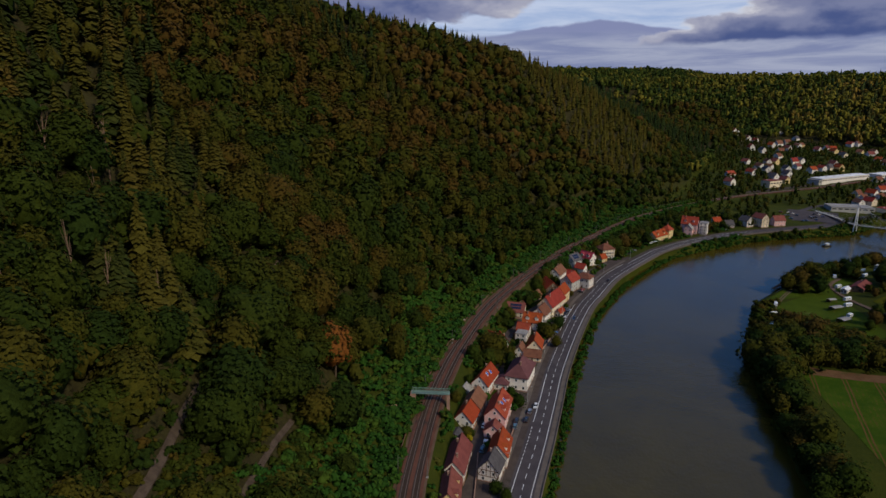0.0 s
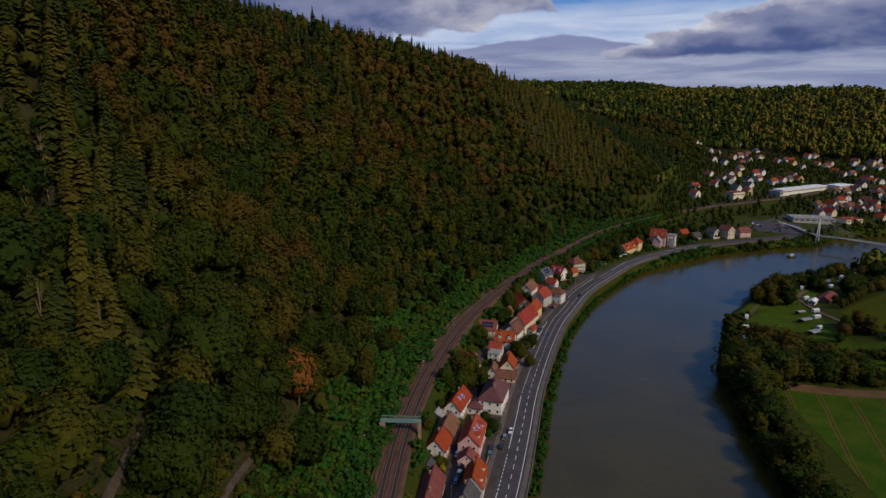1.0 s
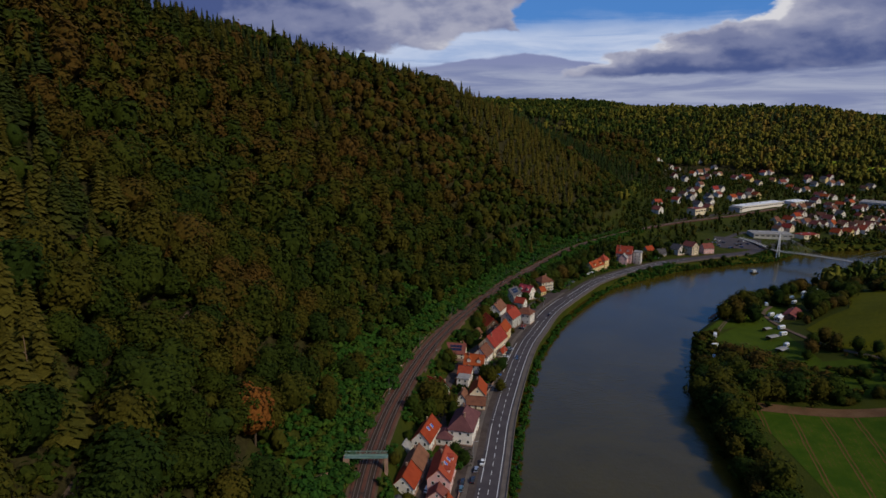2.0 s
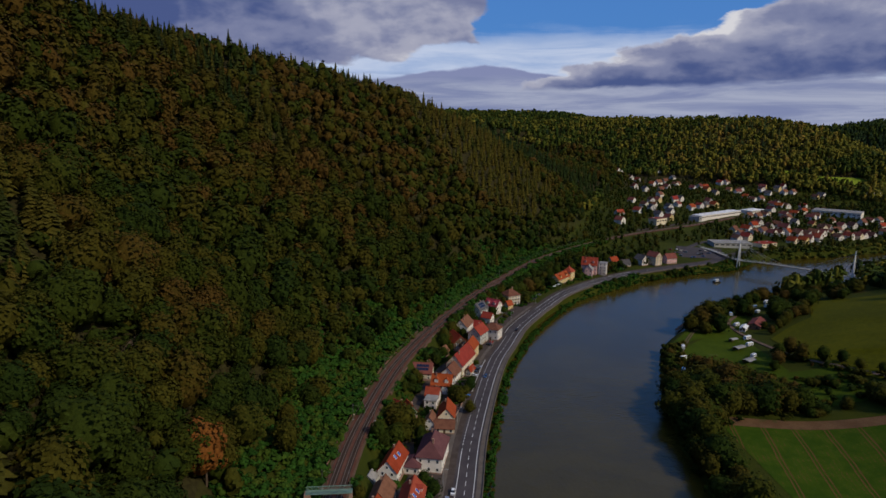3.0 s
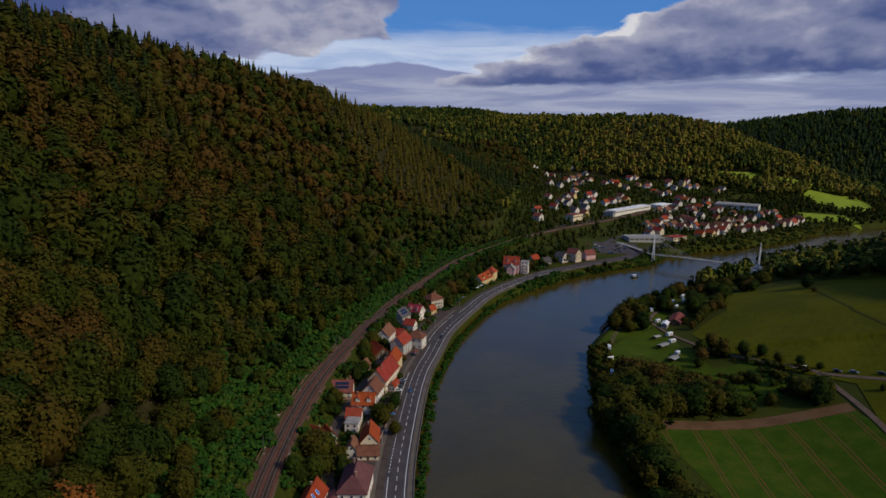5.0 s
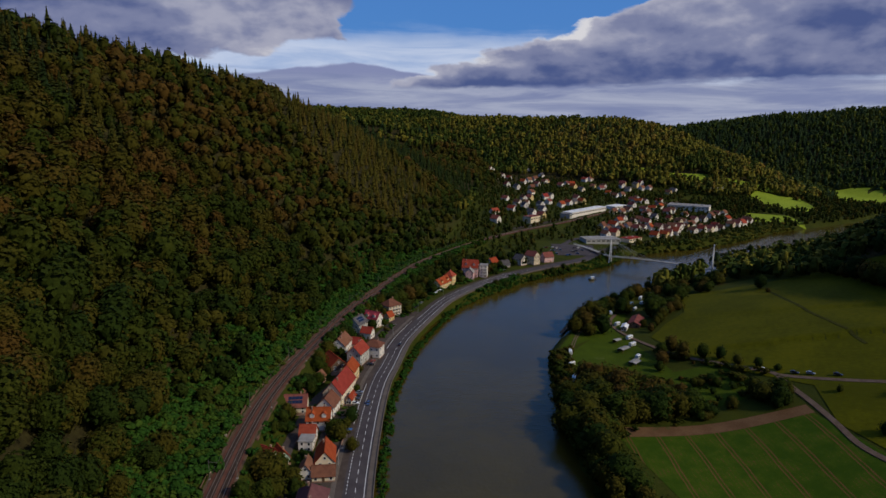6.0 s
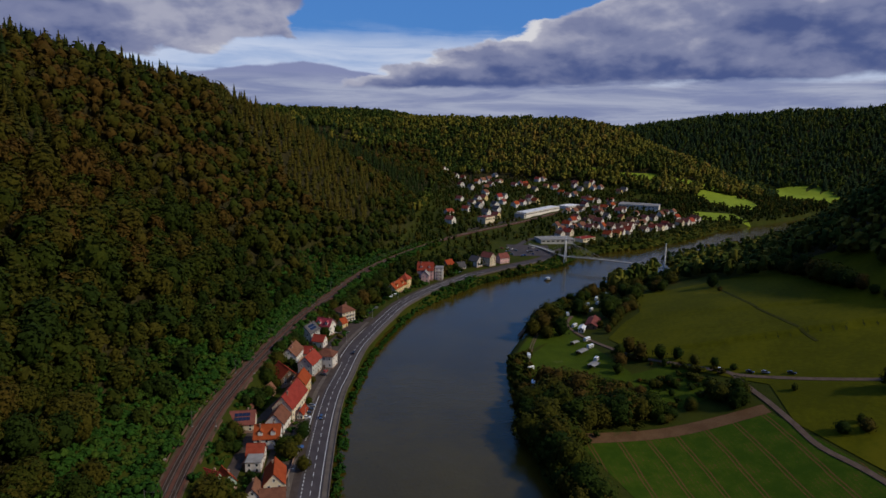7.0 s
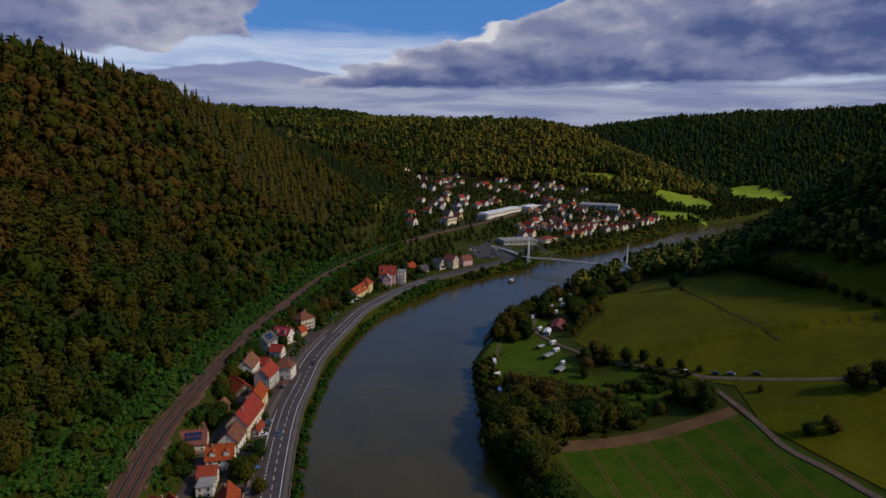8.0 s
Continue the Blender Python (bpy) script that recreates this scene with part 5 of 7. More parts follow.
def house(x, y, rot, L, W, base, eave, ridge, roof, wall, label, style="gable", storeys=2, chim=1, fine=True, extras="", group="", name="house", gable_win=True):
    """A house with its ridge along local x; eave and ridge are heights over its base. base: ground height."""
    h = thing(name, x, y, base, rot, label, "house", group)
    deep = 2.5
    if style in ("hip", "flat"):
        body = box(0, 0, (eave - deep) / 2, L, W, eave + deep)
    else:
        body = prism([(-W / 2, -deep), (W / 2, -deep), (W / 2, eave), (0, ridge), (-W / 2, eave)], -L / 2, L / 2)
    part("wall", body, WALL[wall], h)
    plinth = box(0, 0, -0.9, L + 0.12, W + 0.12, 3.0)
    if fine:
        part("plinth", plinth, WALL["stone"], h)
    if style == "hip":
        part("roof", hip_roof(L, W, eave, ridge), ROOF[roof], h)
    elif style == "flat":
        part("roof", merge(box(0, 0, eave + 0.12, L + 0.5, W + 0.5, 0.24), box(0, 0, eave + 0.30, L - 0.2, W - 0.2, 0.12)), ROOF[roof], h)
    else:
        part("roof", gable_roof(L, W, eave, ridge), ROOF[roof], h)
    top = eave if style == "flat" else ridge
    for c in range(chim):
        cx = L * (0.22 if c == 0 else -0.28)
        cy = W * 0.10 * (1 if c == 0 else -1)
        ch = part("chimney", merge(box(cx, cy, top - 0.2, 0.62, 0.62, 2.2), box(cx, cy, top + 0.96, 0.78, 0.78, 0.14)), WALL["stone"], h, "short brick chimney")
    # windows, storey by storey
    step = eave / storeys
    n = max(2, int(L / 2.9)) if fine else 1 if y > 730 else 2
    for s in range(storeys):
        z = step * (s + 0.55)
        for sy, face in ((-1, 0), (1, 180)):
            for i in range(n):
                wx = -L / 2 + L * (i + 0.5) / n
                if s == 0 and i == n // 2 and sy < 0:
                    d = part("door", merge(box(wx, -W / 2 - 0.04, 1.05, 1.05, 0.10, 2.1)), MAT["timber"], h, "dark wooden front door")
                    if fine:
                        part("door_handle", box(wx + 0.38, -W / 2 - 0.12, 1.05, 0.05, 0.08, 0.16), MAT["steel_grey"], d)
                    continue
                add_window(h, wx, sy * (W / 2 + 0.03), z, face, 1.0, fine)
        m = max(2, int(W / 3.4)) if fine else ((1 if y > 730 else 2) if s == storeys - 1 else 0)
        for sx, face in ((-1, -90), (1, 90)):
            for i in range(m):
                add_window(h, sx * (L / 2 + 0.03), -W / 2 + W * (i + 0.5) / m, z, face, 1.0, fine)
    if style == "gable" and gable_win:
        for sx, face in ((-1, -90), (1, 90)):
            add_window(h, sx * (L / 2 + 0.03), 0, eave + (ridge - eave) * 0.38, face, 0.85, fine)
    # roof fittings on the slopes
    tilt = math.degrees(math.atan2(ridge - eave, W / 2))

    def on_slope(u, f, sgn):
        """A pose on the slope: u along the ridge, f from eave (0) to ridge (1)."""
        return pose(u, sgn * (W / 2) * (1 - f), eave + (ridge - eave) * f + 0.34, -sgn * tilt, 0, 0)

    if "sky" in extras:
        for u, f, sg in ((-0.12, 0.62, -1), (0.10, 0.5, -1)):
            m = on_slope(u * L, f, sg)
            k = part("skylight", moved(box(0, 0, 0, 1.5, 1.9, 0.16), m), MAT["frame_white"], h)
            part("skylight_pane", moved(box(0, 0, 0.10, 1.3, 1.7, 0.06), m), MAT["skylight"], k, "blue skylight glass")
    if "solar" in extras:
        for a in range(4):
            for b in range(2):
                m = on_slope((a - 1.5) * 1.75, 0.35 + 0.32 * b, -1)
                part("solar_panel", moved(box(0, 0, 0.05, 1.65, 1.6 if W < 10 else 1.8, 0.06), m), MAT["solar"], h, "dark blue solar panel")
    if "dormer" in extras:
        for u in ((-0.25, 0.25) if L > 9 else (0.0,)):
            zz = eave + (ridge - eave) * 0.42
            dm = moved(prism([(-1.0, -0.8), (1.0, -0.8), (1.0, 0.9), (0, 1.7), (-1.0, 0.9)], -0.2, 2.6), pose(u * L, -W * 0.40, zz, 0, 0, 90))
            d = part("dormer", dm, WALL[wall], h)
            dr = moved(prism([(-1.25, 0.66), (0, 1.68), (1.25, 0.66), (1.25, 0.84), (0, 1.9), (-1.25, 0.84)], -0.5, 2.9), pose(u * L, -W * 0.40, zz, 0, 0, 90))
            part("dormer_roof", dr, ROOF[roof], d)
            w = new("window", WIN_FRAME)
            w.parent = d
            w.matrix_basis = pose(u * L, -W * 0.40 - 0.17 + 0.0, zz + 0.15, 0, 0, 0) @ Matrix.Translation((0, -0.1, 0)) @ Matrix.Diagonal((0.8, 1, 0.8, 1))
    if "balcony" in extras:
        for s in range(1, storeys + 1):
            zb = step * s - step + 0.1
            slab = part("balcony", box(L * 0.1, -W / 2 - 0.85, zb, L * 0.6, 1.6, 0.2), MAT["concrete"], h)
            rail = merge(box(L * 0.1, -W / 2 - 1.6, zb + 1.0, L * 0.6, 0.08, 0.08), *[box(L * 0.1 - L * 0.3 + L * 0.6 * i / 8, -W / 2 - 1.6, zb + 0.55, 0.05, 0.05, 0.9) for i in range(9)])
            part("railing", rail, MAT["steel_white"], slab)
    if "timber" in extras:
        for sx in (-1, 1):
            beams = []
            xx = sx * (L / 2 + 0.06)
            for i in range(6):
                yy = -W / 2 + W * i / 5
                top_z = eave + (ridge - eave) * (1 - abs(yy) / (W / 2)) * 0.92
                beams.append(box(xx, yy, (step + top_z) / 2, 0.10, 0.24, max(0.4, top_z - step)))
            for z in (step, eave):
                beams.append(box(xx, 0, z, 0.12, W, 0.24))
            beams.append(beam((xx, -W / 2, step), (xx, -W / 2 + W / 5, eave), 0.13))
            beams.append(beam((xx, W / 2, step), (xx, W / 2 - W / 5, eave), 0.13))
            part("timber_frame", merge(*beams), MAT["timber"], h, "dark half-timber beams")
    return h

# ---- the row of houses between railway and road ----
RIVERSIDE = "houses between railway and road"


def row_house(x, y, rot, L, W, ridge_z, roof, wall, label, drop=3.6, base=None, **kw):
    b = max(7.8, min(ground_at(x, y), 10.5)) if base is None else base
    r = ridge_z - b
    W, L = W * 0.82, L * 0.95
    if kw.get("style", "gable") == "gable":
        drop = min(drop + 0.7, W * 0.62)
    return house(x, y, rot, L, W, b, r - drop, r, roof, wall, label, group=RIVERSIDE, **kw)


row_house(4.5, 182.5, 84, 15.5, 9, 17.5, "maroon", "yellow", "yellow house with maroon tiled roof beside the railway", base=9.0, extras="dormer")
row_house(7.8, 202, 78, 20, 9.5, 17.5, "maroon", "white", "long white house with dull red tiled roof", base=9.0, chim=2)
row_house(20.2, 198.5, 70, 9, 9.5, 17.0, "dark", "white", "white gabled house with dark slate roof and half-timbering", extras="timber")
row_house(24.5, 210, 76, 14, 9, 17.3, "orange", "white", "white house with orange tiled roof beside the road", extras="dormer")
row_house(26.5, 237.5, 74, 18.5, 10.5, 18.8, "red", "pink", "pink house with steep red roof and skylights", extras="sky dormer", chim=2)
row_house(23.5, 225.5, 74, 5.5, 9, 14.0, "maroon", "pink", "low pink annex with red tiled roof", chim=0, storeys=1, drop=2.4)
row_house(12.6, 233.5, 70, 11.5, 10, 17.2, "orange", "white", "white house with orange-red roof on the narrow street", base=9.5)
row_house(16.6, 244.6, 72, 12.5, 10, 17.7, "brown", "cream", "cream terraced house with brown tiled roof", base=9.5)
row_house(22.8, 265, 67, 17, 9.5, 18.8, "orange", "white", "white house with orange roof and blue skylights", base=9.5, extras="sky")
row_house(13.5, 259, 67, 8, 6, 14.5, "grey", "grey", "small grey shed with pale sheet roof", base=9.5, storeys=1, chim=0, drop=1.2)
row_house(40.5, 273, 70, 19, 13, 20.3, "purple", "white", "large white house with purple-brown hipped roof", style="hip", chim=2, drop=5.5)
row_house(31.5, 268, 70, 9, 8, 14.2, "purple", "white", "low white wing with purple-brown roof", style="hip", storeys=1, chim=0, drop=2.6)
row_house(53.2, 308.5, 76, 13, 9.5, 17.3, "orange", "cream", "cream gabled house with orange tiled roof by the road")
row_house(50.5, 299.0, -15, 9.5, 6.5, 13.6, "brown", "cream", "low annex with brown-red roof", storeys=1, chim=0, drop=2.2)
row_house(44.5, 303.5, 70, 8, 7, 14.8, "brown", "white", "small white house with terrace and brown roof", storeys=1, chim=1, drop=2.6)
row_house(50.2, 332, -22, 7.5, 7.5, 15.6, "red", "white", "small white house with red roof and grey flat terrace", extras="")
row_house(48.4, 325.5, 68, 7, 7.5, 13.6, "grey", "white", "white flat-roofed wing with roof terrace", style="flat", chim=0, drop=1.0)
row_house(30.5, 318.5, -48, 9, 7, 15.6, "red", "green", "green-walled house with red roof below the railway", base=9.2)
row_house(36.0, 316.5, -76, 8, 6.5, 15.2, "orange", "green", "green-walled gable wing with orange roof", base=9.2)
row_house(57.2, 343, -19, 11.5, 11, 17.8, "orange", "white", "white house with large bright orange roof", extras="dormer", chim=2)
row_house(49.5, 362, -16, 11.5, 11.5, 17.4, "maroon", "cream", "cream house with dark red roof and solar panels", base=9.5, extras="solar")
row_house(73.5, 371.5, 58, 24, 12, 21.0, "red", "cream", "tall cream house with long red roof", storeys=3, chim=2, drop=5)
row_house(64.8, 357.5, 60, 13, 10.5, 17.6, "brown", "white", "white house with grey-brown tiled roof")
row_house(77.6, 364.2, 58, 8, 3.6, 12.8, "orange", "cream", "low lean extension with orange roof facing the road", storeys=1, chim=0, drop=2.5)
row_house(83.8, 392, 62, 13, 9.5, 19.6, "orange", "yellow", "yellow house with orange and grey roof", storeys=3)
row_house(95, 417, 52, 14, 10.5, 20.0, "red", "grey", "grey-green gabled house with red roof", storeys=3)
row_house(78.5, 409, -79, 15, 12, 18.0, "orange", "wood", "dark boarded barn with bright orange roof", base=10.0, chim=0, storeys=2)
row_house(66.8, 394, 51, 7.5, 6, 14.6, "brown", "wood", "small wooden shed with brown tiled roof", base=10.0, chim=0, storeys=1, drop=2.0)
row_house(89, 435, 60, 16, 11, 20.0, "brown", "white", "white house with brown-red tiled roof", base=10.2, chim=2)
row_house(99, 441, -32, 8, 7, 15.5, "red", "white", "low white annex with red tiled roof", storeys=1, chim=0, drop=2.5)
row_house(108, 469, 46, 13, 11, 20.5, "dark", "grey", "grey house with solar panels on a dark roof", base=10.2, extras="solar")
row_house(112, 458, -40, 8, 8, 15.8, "red", "white", "white annex with red tiled roof", storeys=1, chim=0, drop=2.5)
row_house(107, 424.5, -36, 11, 10.5, 18.6, "brown", "white", "white house with brown hipped roof by the road", style="hip", drop=3.4)
row_house(122.5, 481.5, -48, 12, 10.5, 19.0, "magenta", "white", "white house with magenta-red roof and balcony", extras="dormer balcony")
row_house(143.5, 506, 22, 12.5, 13, 20.2, "brown", "cream", "cream guest house with grey-brown hipped roof", style="hip", storeys=3, drop=4.5, extras="balcony")
row_house(137.5, 491, 34, 6.5, 6, 14.6, "orange", "yellow", "tiny yellow house with orange roof", storeys=1, drop=2.4, chim=0)
row_house(210.5, 567.5, 42, 24, 11, 17.6, "orange", "yellow", "long yellow inn with orange roof and garden", extras="dormer", chim=2)
row_house(223, 577.5, 42, 9, 10, 21.0, "red", "yellow", "taller end block of the inn with red hipped roof", style="hip", storeys=3, drop=4.5)
row_house(254, 600, -31, 16, 13, 24.5, "red", "pink", "large pink villa with steep red gables", storeys=3, drop=6.5, extras="dormer", chim=2)
row_house(250, 592, 59, 10, 9, 18.5, "grey", "pink", "pink wing of the villa with grey roof", storeys=2, drop=3)
row_house(266.5, 596, -31, 8, 12, 20.5, "grey", "white", "white block with stacked balconies", style="flat", storeys=4, drop=1.0, extras="balcony", chim=0)
row_house(295, 633, 22, 11, 9.5, 17.3, "orange", "grey", "small grey house with orange roof")
row_house(306, 627, 2, 10, 9, 15.2, "dark", "grey", "low grey-brown house with dark roof")
row_house(327, 632, -70, 12, 11, 19.0, "dark", "white", "white half-timbered house with dark roof", extras="timber")
row_house(342, 632, -70, 14, 12, 21.8, "maroon", "cream", "tall cream house with maroon gable roof", storeys=3, extras="timber")
row_house(363, 636, 6, 13, 10, 18.6, "maroon", "pink", "pinkish house with maroon roof near the bridge")

# ---- the far village ----
def build_village():
    rng = random.Random(5)
    roofs = ["maroon", "brown", "red", "brown", "brown", "maroon", "orange", "dark"]
    walls = ["white", "white", "white", "cream", "white", "white", "yellow", "white"]
    words = {"red": "red", "brown": "brown", "maroon": "dark red", "dark": "dark grey", "orange": "orange"}
    for x, y in VILLAGE:
        r, w = rng.choice(roofs), rng.choice(walls)
        L, W = rng.uniform(10, 14), rng.uniform(8.5, 10.5)
        e = rng.choice((3.8, 4.6, 5.6))
        rot = rng.choice((108, 100, 15, 112)) + rng.uniform(-14, 14)
        house(x, y, rot, L, W, ground_at(x, y), e, e + W * rng.uniform(0.42, 0.55), r, w, "%s village house with %s gabled roof" % (w, words[r]),
              storeys=1 if e < 4.5 else 2, fine=False, group="houses of the far village")


build_village()


def hall(x, y, L, W, rot, h, roof, wall, label):
    g = ground_at(x, y)
    b = thing("hall", x, y, g, rot, label, "building", "halls of the far village")
    part("wall", box(0, 0, h / 2 - 1, L, W, h + 2), WALL[wall], b)
    part("roof", merge(box(0, 0, h + 0.15, L + 0.8, W + 0.8, 0.3), box(0, 0, h + 0.4, L * 0.9, 1.2, 0.3)), ROOF[roof], b)
    n = int(L / 6)
    for i in range(n):
        for sy in (-1, 1):
            w = part("window", box(-L / 2 + L * (i + 0.5) / n, sy * (W / 2 + 0.03), h * 0.62, 4.2, 0.12, 1.5), MAT["glass"], b)
    for i in range(max(2, n // 3)):
        part("roof_light", box(-L / 2 + L * (i + 0.5) / max(2, n // 3), W * 0.2, h + 0.5, 2.5, 2.0, 0.5, 0.8), MAT["steel_grey"], b)
    part("gate", box(L / 2 + 0.04, 0, 2.0, 0.12, 4.0, 4.0), MAT["steel_grey"], b)
    return b


HALL_LOOK = ((6.5, "white", "white", "long white-roofed goods hall beside the station"), (5.5, "grey", "grey", "flat grey-roofed supermarket near the bridge"), (6, "grey", "grey", "grey workshop hall by the tracks"),
             (8, "grey", "white", "large white works hall with grey roof"), (9, "maroon", "cream", "station building with dark red roof"), (4, "white", "white", "low white greenhouse sheds on the meadow"), (5, "white", "white", "white storage hall by the railway"), (5, "red", "cream", "low hall with red roof beside the bridge"))
for (hx, hy, hl, hw, ha), (hh, hr, hwall, hlab) in zip(HALLS, HALL_LOOK):
    hall(hx, hy, hl, hw, ha, hh, hr, hwall, hlab)

# ---- fields, lanes and the camp site on the far bank ----
def patch(name, corners, mat, label, category, n=14, lift=0.22):
    """A sheet laid over the ground between four corners."""
    a, b, c, d = [np.array(p, float) for p in corners]
    n = int(min(90, max(n, np.linalg.norm(b - a) / 2.4, np.linalg.norm(d - a) / 2.4))) if n < 40 and a[0] < 600 else n
    V, F = [], []
    for j in range(n + 1):
        for i in range(n + 1):
            u, v = i / n, j / n
            p = (a * (1 - u) + b * u) * (1 - v) + (d * (1 - u) + c * u) * v
            V.append((p[0], p[1], 0))
    V = np.array(V)
    V[:, 2] = sheet_height(V[:, 0], V[:, 1]) + lift
    for j in range(n):
        for i in range(n):
            k = j * (n + 1) + i
            F.append((k, k + 1, k + n + 2, k + n + 1))
    return tagged(mesh_object(name, V, F, mat, smooth=True), label, category, kind="structure")


def stripes(name, c1, c2, soil, angle, width, share_, shift):
    """Young crop in rows with bare tramlines."""
    m = bpy.data.materials.new(name)
    m.use_nodes = True
    nt = m.node_tree
    p = nt.nodes["Principled BSDF"]
    geo = nt.nodes.new("ShaderNodeNewGeometry")
    sep = nt.nodes.new("ShaderNodeSeparateXYZ")
    nt.links.new(geo.outputs["Position"], sep.inputs[0])
    a = radians(angle)
    u = math_node(nt, "ADD", math_node(nt, "MULTIPLY", sep.outputs[0], math.cos(a)), math_node(nt, "MULTIPLY", sep.outputs[1], math.sin(a)))
    wob = noise_node(nt, geo.outputs["Position"], 0.05, 3.0)
    u = math_node(nt, "ADD", math_node(nt, "ADD", u, shift), math_node(nt, "MULTIPLY", wob, 2.0))
    f = math_node(nt, "FRACT", math_node(nt, "DIVIDE", u, width))
    off = math_node(nt, "ABSOLUTE", math_node(nt, "SUBTRACT", math_node(nt, "ABSOLUTE", math_node(nt, "SUBTRACT", f, 0.5)), 0.06))
    line = math_node(nt, "LESS_THAN", off, share_)
    n1 = noise_node(nt, geo.outputs["Position"], 0.10, 6.0, 0.65)
    n2 = noise_node(nt, geo.outputs["Position"], 1.6, 4.0, 0.7)
    col = blend(nt, ramp01(nt, n1, 0.35, 0.65), c1, c2)
    thin = math_node(nt, "ADD", math_node(nt, "MULTIPLY", n1, 0.5), math_node(nt, "MULTIPLY", n2, 0.5))
    drill = math_node(nt, "MULTIPLY", math_node(nt, "SINE", math_node(nt, "MULTIPLY", u, 3.1)), 0.05)
    col = blend(nt, ramp01(nt, math_node(nt, "ADD", thin, drill), 0.55, 0.72), col, soil)
    col = blend(nt, math_node(nt, "MULTIPLY", line, ramp01(nt, n2, 0.30, 0.50)), col, soil)
    nt.links.new(col, p.inputs["Base Color"])
    p.inputs["Roughness"].default_value, p.inputs["Specular IOR Level"].default_value = 0.95, 0.05
    b = nt.nodes.new("ShaderNodeBump")
    b.inputs["Strength"].default_value, b.inputs["Distance"].default_value = 0.5, 0.3
    nt.links.new(n2, b.inputs["Height"])
    nt.links.new(b.outputs[0], p.inputs["Normal"])
    return m


MAT.update(
    crop=stripes("young_crop", (0.026, 0.054, 0.003), (0.040, 0.068, 0.004), (0.100, 0.052, 0.018), -23.6, 14.2, 0.022, 1.0),
    soil=material("bare_soil", (0.098, 0.052, 0.024), (0.140, 0.078, 0.038), 0.12, 0.95, 0.6, 1.5, third=(0.060, 0.062, 0.018)),
    meadow=material("meadow_grass", (0.050, 0.053, 0.0010), (0.080, 0.078, 0.0014), 0.022, 0.95, 0.15, 0.35, third=(0.094, 0.086, 0.003), third_at=0.54),
    lawn=material("lawn_grass", (0.034, 0.056, 0.003), (0.050, 0.074, 0.004), 0.08, 0.95, 0.5, 1.0, third=(0.10, 0.11, 0.03)),
    # grass with the sunshine of the far valley added to its colour
    bright=material("sun_tinted_meadow", (0.16, 0.215, 0.016), (0.22, 0.28, 0.024), 0.02, 0.95, 0.4, 0.5, third=(0.19, 0.20, 0.04)),
    lane=material("gravel_lane", (0.100, 0.066, 0.046), (0.145, 0.100, 0.072), 0.25, 0.95, 0.4, 2.5, third=(0.11, 0.095, 0.05)),
)
patch("meadow", ((318, 180), (285, 345), (352, 420), (455, 260)), MAT["meadow"], "broad sloping green meadow above the lane", "meadow", 22, 0.34)
patch("meadow", ((350, 418), (395, 470), (502, 405), (462, 250)), MAT["meadow"], "upper part of the sloping meadow below the woods", "meadow", 18, 0.40)
patch("meadow", ((285, 344), (298, 394), (325, 410), (353, 421)), MAT["meadow"], "lower corner of the meadow beside the gardens", "meadow", 14, 0.31)
patch("meadow", ((258, 150), (276, 245), (305, 282), (400, 150)), MAT["meadow"], "green meadow beside the farm lane", "meadow", 18, 0.30)
patch("field", ((172, 190), (189, 291), (277, 258), (258, 165)), MAT["crop"], "field of young green crop with bare tramlines", "field", 18, 0.12)
patch("field", ((189, 290.5), (194, 299), (281, 265), (277.5, 257.5)), MAT["soil"], "bare brown headland of the field", "field", 16, 0.2)
patch("lawn", ((196, 330), (216, 385), (290, 430), (268, 340)), MAT["lawn"], "mown green lawn of the camp site", "lawn", 16, 0.12)
patch("lawn", ((225, 400), (262, 435), (345, 478), (300, 425)), MAT["lawn"], "mown lawn by the river landing", "lawn", 14, 0.17)
patch("lawn", ((236, 296), (250, 345), (290, 330), (286, 285)), MAT["lawn"], "rough orchard grass between hedges", "lawn", 12, 0.22)
for cx, cy, rx, ry in FAR_MEADOWS:
    c, s = 0.83, 0.56
    q = [(cx + u * rx * c * 1.05 + v * ry * s, cy - u * rx * s + v * ry * c) for u, v in ((-1, -1), (1, -1), (1, 1), (-1, 1))]
    patch("meadow", q, MAT["bright"], "meadow beyond the village, its colour brightened as if sunlit", "meadow", 14, 0.5)

LANE = smooth_line([(256, 165), (260, 191), (264, 208), (267, 228), (275, 245), (284, 264), (294, 287), (299, 297), (297, 307), (294, 319), (288, 341), (284, 357), (286, 383), (288, 403), (292, 426), (299, 441), (316, 456)], 3)
tagged(ribbon("lane", LANE, 1.35, -1.35, 0, MAT["lane"], 0.48, 0.9, drape=True), "pale gravel lane between field and meadow", "lane", kind="structure")
LANE2 = smooth_line([(298, 296), (304, 282), (314, 263), (327, 243), (340, 226), (365, 195)], 3)
tagged(ribbon("lane", LANE2, 1.5, -1.5, 0, MAT["lane"], 0.52, 0.9, drape=True), "pale farm lane along the meadow's edge", "lane", kind="structure")
WHEEL_TRACK = smooth_line([(224, 384), (240, 404), (258, 424), (272, 436)], 3)
for off in (0.8, -0.8):
    tagged(ribbon("wheel_track", WHEEL_TRACK, off + 0.35, off - 0.35, 0, MAT["lane"], 0.34, 0.3, drape=True), "worn wheel track in the lawn", "track", kind="structure")
DITCH = smooth_line([(425, 410), (400, 372), (379, 336), (352, 283)], 4)
MAT["ditch"] = material("ditch_grass", (0.026, 0.030, 0.004), (0.046, 0.046, 0.008), 0.3, 0.95, 0.8, 1.5)
tagged(ribbon("ditch", DITCH, 1.0, -1.0, 0, MAT["ditch"], 0.50, 0.4, drape=True), "dark grassy drainage ditch across the meadow", "ditch", kind="structure")
